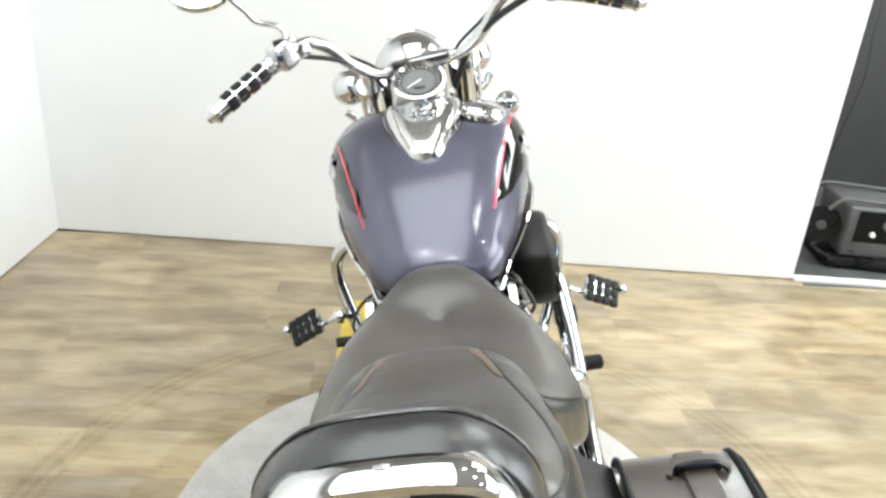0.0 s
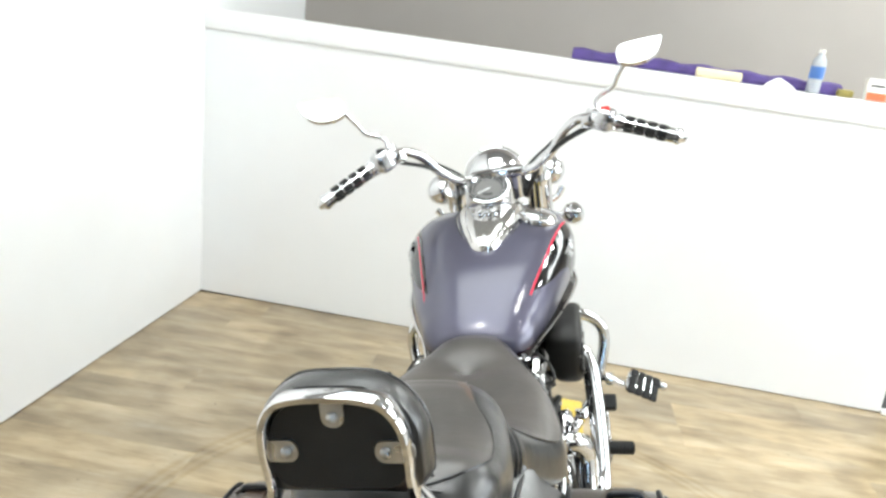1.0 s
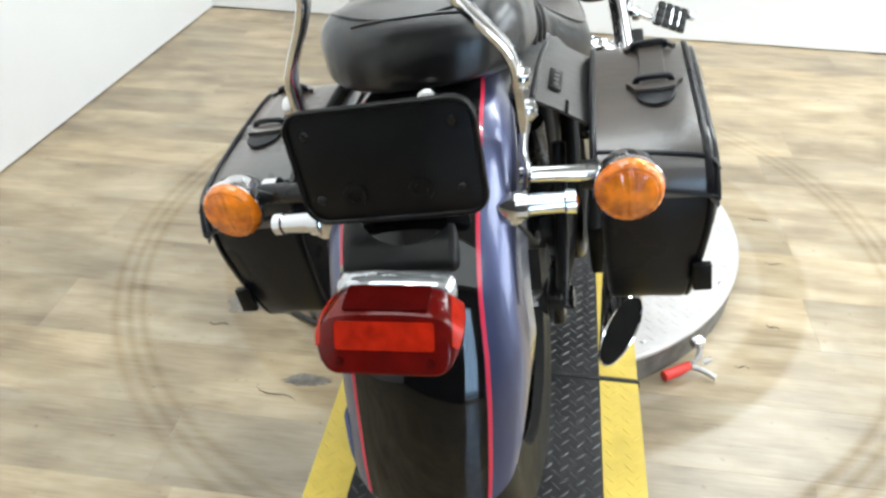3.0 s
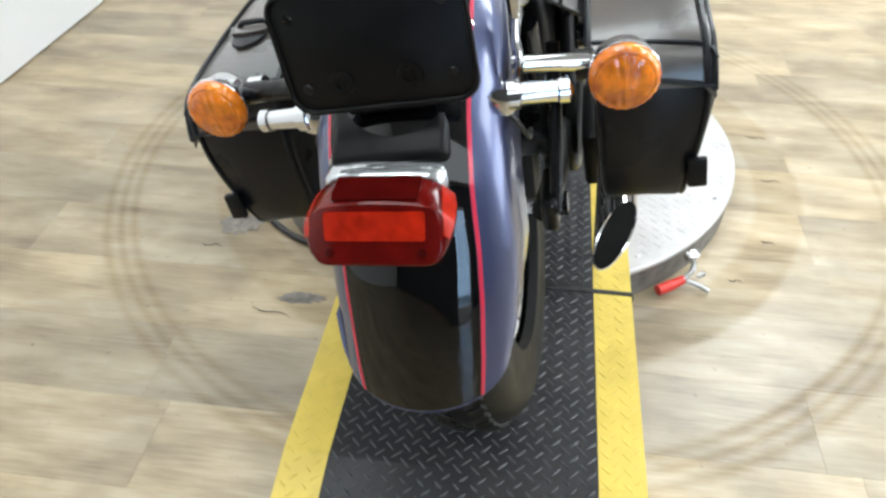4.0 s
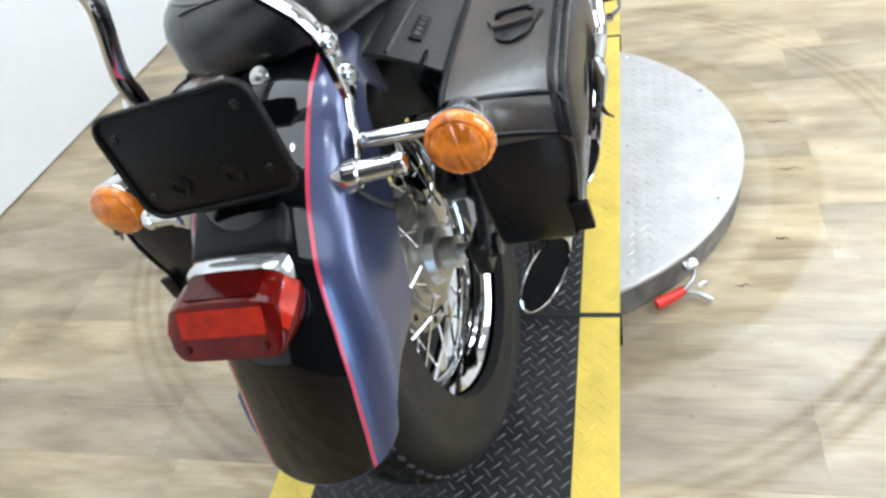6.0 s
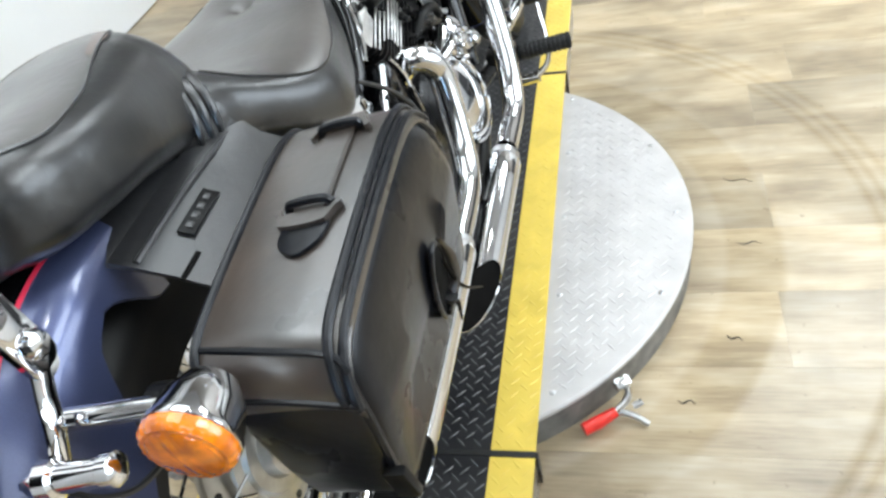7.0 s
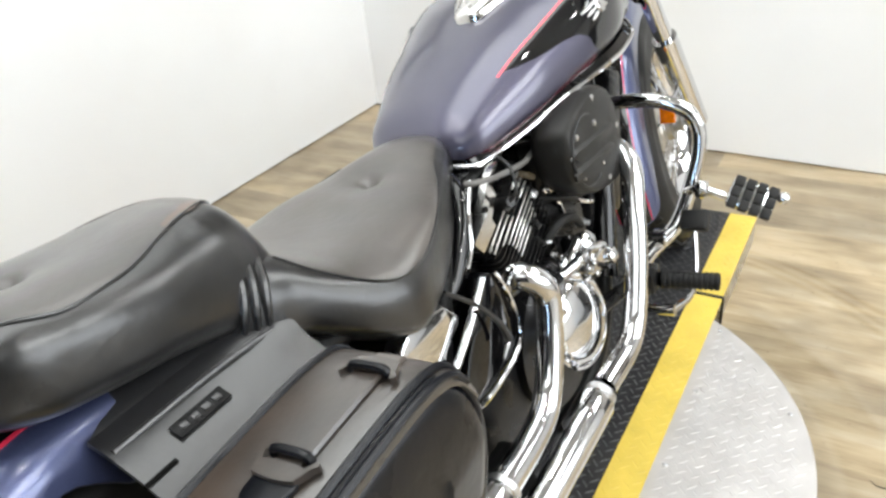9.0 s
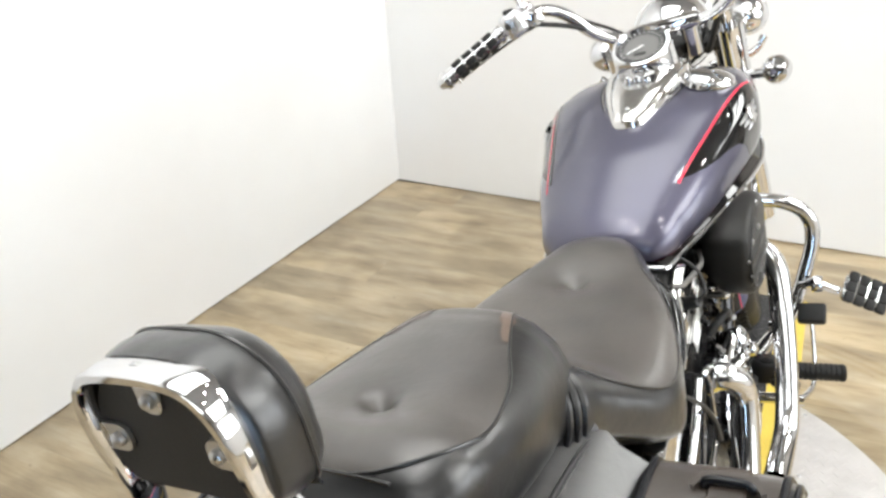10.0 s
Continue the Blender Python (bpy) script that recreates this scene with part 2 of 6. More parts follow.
    # tyre rings round the turntable
    dx = math_("SUBTRACT", sep.outputs[0], 0.02)
    dy = math_("SUBTRACT", sep.outputs[1], 0.576)
    rr = math_("SQRT", math_("ADD", math_("MULTIPLY", dx, dx), math_("MULTIPLY", dy, dy)))
    nr = N("ShaderNodeTexNoise")
    nr.inputs["Scale"].default_value, nr.inputs["Detail"].default_value = 2.2, 6
    L(g.outputs["Position"], nr.inputs["Vector"])

    def ring(r0, w):
        d = math_("ABSOLUTE", math_("SUBTRACT", rr, r0))
        return math_("MAXIMUM", 0.0, math_("SUBTRACT", 1.0, math_("DIVIDE", d, w)))

    tracks = math_("MAXIMUM", math_("MAXIMUM", ring(0.938, 0.016), ring(0.968, 0.014)), ring(1.0, 0.017))
    band = math_("MINIMUM", 1.0, math_("MULTIPLY", ring(0.69, 0.062), 4.0))          # broad dull band that the tyres rub
    worn = math_("MULTIPLY", math_("MAXIMUM", tracks, band), math_("ADD", 0.45, math_("MULTIPLY", nr.outputs["Fac"], 0.9)))
    rings = math_("MULTIPLY", math_("MAXIMUM", math_("MULTIPLY", tracks, 0.3), math_("MULTIPLY", band, 0.1)), math_("MULTIPLY", nr.outputs["Fac"], 0.85))
    fade = math_("MINIMUM", 1.0, math_("MAXIMUM", 0.15, math_("SUBTRACT", 1.25, sep.outputs[1])))
    rings = math_("MULTIPLY", rings, fade)          # the marks thin out towards the front
    scuff = N("ShaderNodeTexNoise")
    scuff.inputs["Scale"].default_value, scuff.inputs["Detail"].default_value = 4.5, 10
    L(g.outputs["Position"], scuff.inputs["Vector"])
    sc = N("ShaderNodeMapRange")
    L(scuff.outputs["Fac"], sc.inputs[0])
    sc.inputs[1].default_value, sc.inputs[2].default_value, sc.inputs[4].default_value = 0.54, 0.74, 0.5
    speck = N("ShaderNodeTexNoise")
    speck.inputs["Scale"].default_value, speck.inputs["Detail"].default_value = 46.0, 3
    L(g.outputs["Position"], speck.inputs["Vector"])
    sp = N("ShaderNodeMapRange")
    L(speck.outputs["Fac"], sp.inputs[0])
    sp.inputs[1].default_value, sp.inputs[2].default_value, sp.inputs[4].default_value = 0.68, 0.74, 0.5
    mx = N("ShaderNodeMix")
    mx.data_type = "RGBA"
    L(math_("MAXIMUM", math_("MAXIMUM", rings, sp.outputs[0]), sc.outputs[0]), mx.inputs[0])
    L(hsv2.outputs[0], mx.inputs[6])
    mx.inputs[7].default_value = (0.11, 0.072, 0.036, 1)
    L(mx.outputs[2], b.inputs["Base Color"])
    rg = N("ShaderNodeMapRange")
    L(n1.outputs["Fac"], rg.inputs[0])
    rg.inputs[3].default_value, rg.inputs[4].default_value = 0.28, 0.42
    L(math_("SUBTRACT", 0.9, math_("MULTIPLY", worn, 0.55)), b.inputs["Specular IOR Level"])
    b.inputs["Coat Weight"].default_value, b.inputs["Coat Roughness"].default_value = 0.08, 0.3
    L(math_("ADD", rg.outputs[0], math_("MULTIPLY", worn, 0.16)), b.inputs["Roughness"])
    bp = N("ShaderNodeBump")
    bp.inputs["Strength"].default_value, bp.inputs["Distance"].default_value = 0.12, 0.001
    L(n2.outputs["Fac"], bp.inputs["Height"])
    L(bp.outputs[0], b.inputs["Normal"])
    return m


PLANK = plank_mat()


# ---- mesh helpers ----
def put(name, verts, faces, material, parent=None, label="", smooth=True, sharp=40):
    me = bpy.data.meshes.new(name)
    me.from_pydata([tuple(v) for v in verts], [], faces)
    me.update()
    bm = bmesh.new()
    bm.from_mesh(me)
    bmesh.ops.recalc_face_normals(bm, faces=bm.faces)
    if smooth:
        for f in bm.faces:
            f.smooth = True
        lim = radians(sharp)
        for ed in bm.edges:
            if len(ed.link_faces) == 2 and ed.calc_face_angle(0) > lim:
                ed.smooth = False
    bm.to_mesh(me)
    bm.free()
    for m in (material if isinstance(material, (list, tuple)) else [material]):
        me.materials.append(m)
    ob = new(name, me)
    if parent is not None:
        ob.parent = parent
    if label:
        ob["label"] = label
    return ob


def part(name, geo, material, parent, label="", smooth=True, sharp=40):
    return put(name, geo[0], geo[1], material, parent, label, smooth, sharp)


def join(*geos):
    V, F = [], []
    for v, f in geos:
        o = len(V)
        V += [Vector(p) for p in v]
        F += [tuple(i + o for i in q) for q in f]
    return V, F


def moved(geo, m):
    return [m @ Vector(p) for p in geo[0]], geo[1]


def mirrored(geo):
    return [Vector((-p[0], p[1], p[2])) for p in geo[0]], [tuple(reversed(f)) for f in geo[1]]


def loft(rings, wrap=True, caps=True):
    n = len(rings[0])
    V = [Vector(p) for r in rings for p in r]
    F = []
    for i in range(len(rings) - 1):
        for j in range(n if wrap else n - 1):
            k = (j + 1) % n
            F.append((i * n + j, i * n + k, (i + 1) * n + k, (i + 1) * n + j))
    if caps and wrap:
        F.append(tuple(range(n)))
        F.append(tuple((len(rings) - 1) * n + j for j in range(n)))
    return V, F


def spline(pts, step=6):
    """A smooth line through the points."""
    P = [Vector(p) for p in pts]
    if len(P) < 3:
        return P
    out = []
    for i in range(len(P) - 1):
        p0 = P[i - 1] if i else P[0] * 2 - P[1]
        p1, p2 = P[i], P[i + 1]
        p3 = P[i + 2] if i + 2 < len(P) else P[-1] * 2 - P[-2]
        for s in range(step):
            t = s / step
            out.append(0.5 * (2 * p1 + (p2 - p0) * t + (2 * p0 - 5 * p1 + 4 * p2 - p3) * t * t + (3 * p1 - p0 - 3 * p2 + p3) * t ** 3))
    out.append(P[-1])
    return out


def tube(pts, r, n=12, step=6, smooth=True, flat=1.0, caps=True):
    """A round bar along a line; r is one radius or one for each given point; flat squeezes it across its first normal."""
    P = spline(pts, step) if smooth else [Vector(p) for p in pts]
    if isinstance(r, (int, float)):
        R = [r] * len(P)
    else:
        R = [np.interp(i / (len(P) - 1), np.linspace(0, 1, len(r)), r) for i in range(len(P))]
    T = [(P[min(i + 1, len(P) - 1)] - P[max(i - 1, 0)]).normalized() for i in range(len(P))]
    up = Vector((1, 0, 0)) if abs(T[0].x) < 0.8 else Vector((0, 0, 1))
    nrm = (up - T[0] * up.dot(T[0])).normalized()
    rings = []
    for i, p in enumerate(P):
        nrm = (nrm - T[i] * nrm.dot(T[i])).normalized()
        bn = T[i].cross(nrm)
        rings.append([p + (nrm * (math.cos(a) * flat) + bn * math.sin(a)) * R[i] for a in (2 * math.pi * k / n for k in range(n))])
    return loft(rings, True, caps)


def lathe(profile, at=(0, 0, 0), axis=(0, 0, 1), n=32, caps=True):
    """A turned body: profile of (radius, height along the axis)."""
    m = Matrix.Translation(at) @ Vector(axis).to_track_quat("Z", "Y").to_matrix().to_4x4()
    rings = [[m @ Vector((r * math.cos(a), r * math.sin(a), h)) for a in (2 * math.pi * k / n for k in range(n))] for r, h in profile]
    return loft(rings, True, caps)


def rbox(size, bevel=0.003, m=None, seg=2):
    bm = bmesh.new()
    bmesh.ops.create_cube(bm, size=1.0, matrix=Matrix.Diagonal((*size, 1)))
    if bevel:
        bmesh.ops.bevel(bm, geom=bm.edges[:], offset=bevel, segments=seg, affect="EDGES", profile=0.5)
    bm.verts.index_update()
    V = [(m @ v.co if m is not None else v.co.copy()) for v in bm.verts]
    F = [tuple(v.index for v in f.verts) for f in bm.faces]
    bm.free()
    return V, F


def slab(outline, depth, m=None, bevel=0.0):
    """A plate of the outline (x, y), from z 0 to depth, its edges rounded by bevel."""
    o = [Vector((x, y, 0)) for x, y in outline]
    c = sum(o, Vector()) / len(o)

    def ring(z, inset):
        return [c + (p - c) * (1 - inset / max((p - c).length, 1e-6)) + Vector((0, 0, z)) for p in o]

    if bevel:
        b3 = bevel * 0.3
        rings = [ring(0, bevel), ring(b3, b3), ring(bevel, 0), ring(depth - bevel, 0), ring(depth - b3, b3), ring(depth, bevel)]
    else:
        rings = [ring(0, 0), ring(depth, 0)]
    V, F = loft(rings)
    return ([m @ v for v in V], F) if m is not None else (V, F)


def rrect(w, h, r, n=5):
    pts = []
    for cx, cy, a0 in ((w / 2 - r, h / 2 - r, 0), (-w / 2 + r, h / 2 - r, 90), (-w / 2 + r, -h / 2 + r, 180), (w / 2 - r, -h / 2 + r, 270)):
        for k in range(n + 1):
            a = radians(a0 + 90 * k / n)
            pts.append((cx + r * math.cos(a), cy + r * math.sin(a)))
    return pts


def ball(c, r, n=14, squash=(1, 1, 1)):
    prof = [(math.sin(a) * r, -math.cos(a) * r) for a in (math.pi * k / n for k in range(n + 1))]
    prof[0], prof[-1] = (r * 0.02, -r), (r * 0.02, r)
    V, F = lathe(prof, (0, 0, 0), (0, 0, 1), n * 2)
    return [Vector((p.x * squash[0] + c[0], p.y * squash[1] + c[1], p.z * squash[2] + c[2])) for p in V], F


def smooth_table(rows, n=160):
    """Rows of numbers, resampled as smooth curves over their first column."""
    A = np.array(rows, float)
    x = A[:, 0]
    out = []
    for t in np.linspace(x[0], x[-1], n):
        k = int(min(max(np.searchsorted(x, t) - 1, 0), len(x) - 2))
        h = x[k + 1] - x[k]
        u = (t - x[k]) / h
        row = [t]
        for i in range(1, A.shape[1]):
            g = np.gradient(A[:, i], x)
            row.append((1 + 2 * u) * (1 - u) ** 2 * A[k, i] + u * (1 - u) ** 2 * h * g[k] + u * u * (3 - 2 * u) * A[k + 1, i] + u * u * (u - 1) * h * g[k + 1])
        out.append(row)
    return np.array(out)


def thing(name, label, category, m=None, kind="", group=""):
    ob = new(name)
    if m is not None:
        ob.matrix_world = m
    return tagged(ob, label, category, group, kind)


def wall_box(name, x0, x1, y0, y1, z0, z1, material, label, category="wall", bevel=0.0):
    geo = rbox((x1 - x0, y1 - y0, z1 - z0), bevel, pose((x0 + x1) / 2, (y0 + y1) / 2, (z0 + z1) / 2))
    ob = put(name, *geo, material, smooth=bool(bevel))
    return tagged(ob, label, category, kind="structure")

# ---- the room ----
PAVING = mat("pale_concrete", (0.45, 0.45, 0.44), 0.8, var=0.15, scale=3, bump=0.2, bscale=60)
# Dark base stands for rear walls left unlit; the lower wall sheet shares it.
DIMWALL = mat("wall_dark_grey", (0.035, 0.035, 0.036), 0.6, var=0.1, scale=3, bump=0.05)
BACK = pose(-1.5, 2.254, 0, 0, 0, -2.58)      # along the back partition from the corner
LEFT = pose(-1.5, 2.254, 0, 0, 0, -1.25)      # along the left wall from the corner

tagged(put("wall_left", *rbox((0.14, 7.6, CEIL - 0.005), 0, LEFT @ pose(-0.07, -2.2, CEIL / 2 + 0.0025)), WALLMAT, smooth=False),
       "tall plain white painted wall beside the showroom floor", "wall", kind="structure")
half = tagged(put("wall_partition", *rbox((3.085, 0.14, 1.225), 0, BACK @ pose(1.5425, 0.07, 0.6175)), WALLMAT, smooth=False),
              "low white partition wall with a shelf-like top", "wall", kind="structure")
tagged(put("partition_cap", *rbox((3.1, 0.215, 0.085), 0.004, BACK @ pose(1.55, 0.0975, 1.235, 0, 1.35, 0)), TRIMMAT),
       "white painted ledge capping the low partition wall", "ledge", kind="structure")
wall_box("wall_back", -2.0, 4.2, 3.5, 3.62, 0, CEIL, BEIGE, "beige painted wall behind the partition")
# dark sheet added over the lower part of the wall
wall_box("wall_lower_sheet", 1.72, 4.0, 3.46, 3.4995, 0, 1.15, DIMWALL, "dark sheet added over the lower wall behind the partition")
wall_box("wall_right_a", 4.0, 4.12, -3.6, WY0, 0, CEIL, WALLMAT, "plain white painted wall beside the wide window")
wall_box("wall_right_b", 4.0, 4.12, WY1, 3.5, 0, CEIL, WALLMAT, "plain white painted wall beside the wide window")
wall_box("wall_right_c", 4.0, 4.12, WY0, WY1, 0, WZ0, WALLMAT, "plain white painted wall below the wide window")
wall_box("wall_right_d", 4.0, 4.12, WY0, WY1, WZ1, CEIL, WALLMAT, "plain white painted wall above the wide window")
GLASS = mat("window_glass", (0.9, 0.95, 1.0), 0.0, trans=1.0)
side_window = thing("window_1", "wide white framed window letting in daylight", "window", kind="structure")
for wy, wz, sy, sz in ((WY0 + 0.02, (WZ0 + WZ1) / 2, 0.04, WZ1 - WZ0), (WY1 - 0.02, (WZ0 + WZ1) / 2, 0.04, WZ1 - WZ0), ((WY0 + WY1) / 2, WZ0 + 0.02, WY1 - WY0 - 0.08, 0.04), ((WY0 + WY1) / 2, WZ1 - 0.02, WY1 - WY0 - 0.08, 0.04)):
    part("window_frame", rbox((0.06, sy, sz), 0.004, pose(4.06, wy, wz)), TRIMMAT, side_window)
side_pane = part("pane", rbox((0.006, WY1 - WY0 - 0.08, WZ1 - WZ0 - 0.08), 0, pose(4.06, (WY0 + WY1) / 2, (WZ0 + WZ1) / 2)), GLASS, side_window, smooth=False)
side_pane.visible_shadow = False
wall_box("ceiling", -2.0, 4.12, -3.72, 3.62, CEIL, CEIL + 0.1, CEILMAT, "plain grey ceiling", "ceiling")
# unseen rear wall with a glazed door, darkened to stand for an unlit room
DX0, DX1, DZ = 0.70, 1.40, 2.1
wall_box("wall_rear_a", -2.0, DX0, -3.72, -3.6, 0, CEIL, DIMWALL, "dark stand-in for the unlit room behind, beside the door")
wall_box("wall_rear_b", DX1, 4.0, -3.72, -3.6, 0, CEIL, DIMWALL, "dark stand-in for the unlit room behind, beside the door")
wall_box("wall_rear_c", DX0, DX1, -3.72, -3.6, DZ, CEIL, DIMWALL, "dark stand-in for the unlit room behind, above the door")
wall_box("ground", -40, 40, -60, -3.75, -0.3, -0.1, PAVING, "pale concrete ground outside", "ground")
SKYGLOW = bpy.data.materials.new("bright_sky")
SKYGLOW.use_nodes = True
SKYGLOW.node_tree.nodes["Principled BSDF"].inputs["Base Color"].default_value = (0.2, 0.3, 0.45, 1)
SKYGLOW.node_tree.nodes["Principled BSDF"].inputs["Emission Color"].default_value = (0.50, 0.74, 1.0, 1)
SKYGLOW.node_tree.nodes["Principled BSDF"].inputs["Emission Strength"].default_value = 9.0
wall_box("backdrop", -3.0, 6.0, -6.1, -6.0, -0.1, 5.0, SKYGLOW, "pale blue daylight sky outside the door", "sky")
door = thing("door_1", "glazed door with a thin white frame, facing the street", "door", kind="structure")
for wx, wz, sx, sz in ((DX0 + 0.02, DZ / 2, 0.04, DZ), (DX1 - 0.02, DZ / 2, 0.04, DZ), ((DX0 + DX1) / 2, 0.03, DX1 - DX0 - 0.08, 0.06), ((DX0 + DX1) / 2, DZ - 0.03, DX1 - DX0 - 0.08, 0.06)):
    part("door_frame", rbox((sx, 0.06, sz), 0.004, pose(wx, -3.66, wz)), TRIMMAT, door)
pane = part("pane", rbox((DX1 - DX0 - 0.08, 0.006, DZ - 0.12), 0, pose((DX0 + DX1) / 2, -3.66, DZ / 2)), GLASS, door, smooth=False)
pane.visible_shadow = False

# ceiling lamp housings
for lx, ly in LAMP_AT:
    lampob = thing("ceiling_light", "round white ceiling light, switched on", "ceiling light", pose(lx, ly, CEIL), group="ceiling lights")
    part("housing", lathe([(0.07, 0), (0.085, 0), (0.085, -0.06), (0.078, -0.06), (0.074, -0.03)], n=24, caps=False), TRIMMAT, lampob)

# housings of the added light panels, all out of view
for lx, ly, lw, ld, watts in PANEL_AT:
    lampob = thing("added_ceiling_panel", "wide white light panel added to the ceiling out of view", "ceiling light", pose(lx, ly, CEIL), group="ceiling panels")
    part("frame", join(*[rbox((lw + 0.04 if a else 0.02, 0.02 if a else ld + 0.04, 0.03), 0.003, pose(0 if a else q * (lw + 0.02) / 2, q * (ld + 0.02) / 2 if a else 0, -0.016)) for a in (0, 1) for q in (1, -1)]), TRIMMAT, lampob)

# ---- turntable and runway ----
DISC_C, DISC_R, DISC_Z = (0.01, 0.572), 0.578, 0.08


def lugs(inside, x0, x1, y0, y1, z, pitch=0.0195, ln=0.0126, w=0.0024, h=0.0012, zf=None):
    """Raised lozenges of a tread plate, set crosswise in turn."""
    V, F = [], []
    ny = max(1, int((y1 - y0) * 1.41421 / pitch))
    nx = max(1, int((x1 - x0) / (1.41421 * pitch)))
    for j in range(ny):
        for i in range(nx + 1):
            x, y = x0 + (i + 0.27 + 0.5 * (j % 2) - 0.02) * (x1 - x0) / nx, y0 + (j + 0.5) * (y1 - y0) / ny
            if not inside(x, y) or not x0 + 0.006 < x < x1 - 0.006:
                continue
            a = radians(45 if j % 2 else -45)
            c, s = math.cos(a), math.sin(a)
            zz = zf(y) if zf else z
            o = len(V)
            for u, v, q in ((-ln, 0, 0), (-0.45 * ln, -w, 0), (0.45 * ln, -w, 0), (ln, 0, 0), (0.45 * ln, w, 0), (-0.45 * ln, w, 0), (-0.6 * ln, 0, h), (0.6 * ln, 0, h)):
                V.append((x + u * c - v * s, y + u * s + v * c, zz + q - 0.0002))
            F += [(o, o + 1, o + 6), (o + 1, o + 2, o + 7, o + 6), (o + 2, o + 3, o + 7), (o + 3, o + 4, o + 7), (o + 4, o + 5, o + 6, o + 7), (o + 5, o, o + 6)]
    return V, F


RX0, RX1, YW = -0.268, 0.305, 0.074

turn = thing("turntable", "round aluminium tread-plate turntable lying on the floor", "turntable", pose(*DISC_C, 0))
part("top_plate", lathe([(0.02, DISC_Z), (DISC_R - 0.004, DISC_Z), (DISC_R, DISC_Z - 0.004), (DISC_R, DISC_Z - 0.012), (0.02, DISC_Z - 0.012)], n=128), TREADAL, turn)
part("edge_band", lathe([(DISC_R - 0.006, DISC_Z - 0.012), (DISC_R - 0.003, DISC_Z - 0.014), (DISC_R - 0.003, 0.001), (DISC_R - 0.03, 0.001)], n=128, caps=False), RIMDIRT, turn, "scuffed grey metal edge band")
part("tread_lug", lugs(lambda x, y: math.hypot(x, y) < DISC_R - 0.02 and not (RX0 - DISC_C[0] - 0.01 < x < RX1 - DISC_C[0] + 0.01), -DISC_R, DISC_R, -DISC_R, DISC_R, DISC_Z), TREADAL, turn, sharp=15)["kind"] = "stuff"
screw_pts = []
for sx in (0.325, -0.288):
    screw_pts += [(sx, y) for y in (0.126, 0.354, 0.579, 0.804, 1.03)]
screw_pts += [(0.512, 0.811), (0.555, 0.579), (0.515, 0.354), (-0.475, 0.811), (-0.52, 0.579), (-0.475, 0.354)]
for sx, sy in screw_pts:
    part("screw", lathe([(0.001, 0.0022), (0.004, 0.002), (0.0055, 0.0004), (0.0055, -0.001)], (sx - DISC_C[0], sy - DISC_C[1], DISC_Z), n=12), STEEL, turn)

RZ = 0.087


def ramp_z(y):
    return RZ if y > -0.435 else RZ + (y + 0.435) * 0.19


run = thing("runway", "black rubber tread runway with yellow edge strips", "motorcycle ramp", kind="")


def section(y0, y1, name, bottom):
    """One runway section: metal tray, black mat, two yellow strips and their treads."""
    ys = [y0, y1] if y0 > -0.4 else [y0, -0.435, y1]
    V, F = [], []
    for x0, x1, material, nm, lb in ((RX0 + YW, RX1 - YW, MATBLACK, "tread_mat", ""), (RX0, RX0 + YW - 0.0005, MATYEL, "edge_strip", "yellow rubber edge strip"), (RX1 - YW + 0.0005, RX1, MATYEL, "edge_strip", "yellow rubber edge strip")):
        rings = [[(x0, y, ramp_z(y) - 0.004), (x0, y, ramp_z(y)), (x1, y, ramp_z(y)), (x1, y, ramp_z(y) - 0.004)] for y in ys]
        mt = part(nm, loft(rings), material, run, lb, smooth=False)
        part("tread_lug", lugs(lambda x, y: True, x0 + 0.003, x1 - 0.003, y0 + 0.006, y1 - 0.006, 0, zf=ramp_z), WORN_GLINT_LUG if material is MATBLACK else material, mt, sharp=15)["kind"] = "stuff"
    rings = [[(RX0 + 0.003, y, min(bottom, ramp_z(y) - 0.006)), (RX0 + 0.003, y, ramp_z(y) - 0.0045), (RX1 - 0.003, y, ramp_z(y) - 0.0045), (RX1 - 0.003, y, min(bottom, ramp_z(y) - 0.006))] for y in ys]
    part("tray", loft(rings), STEEL, run, "grey folded metal tray", smooth=False)


section(-0.86, -0.006, "rear", 0.001)
section(0.006, 1.146, "middle", DISC_Z + 0.001)
section(1.158, 1.585, "front", 0.001)
for sy in (0.0, 1.152):
    part("joint_strip", rbox((RX1 - RX0 + 0.002, 0.012, 0.006), 0.002, pose((RX0 + RX1) / 2, sy, RZ - 0.001)), RUBBER, run, "black rubber joint strip")
    part("joint_plate", rbox((0.006, 0.012, 0.078), 0.001, pose(RX1 + 0.001, sy, 0.045)), DARKMETAL, run)

# ---- the motorcycle: x right, y forward, z up from the tyres ----
BIKE = pose(0.0843, 0, 0.085, 0, -11.63, -1.32)
bike = thing("motorcycle", "violet and black cruiser motorcycle with leather saddlebags, on its stand", "motorcycle", BIKE)
RA, FA = Vector((0, -0.185, 0.332)), Vector((0, 1.415, 0.325))
STEER = Matrix.Translation((0, 1.0, 0.93)) @ Matrix.Rotation(radians(11), 4, Vector((0, -0.5, 0.866))) @ Matrix.Translation((0, -1.0, -0.93))


def steered(geo):
    return moved(geo, STEER)


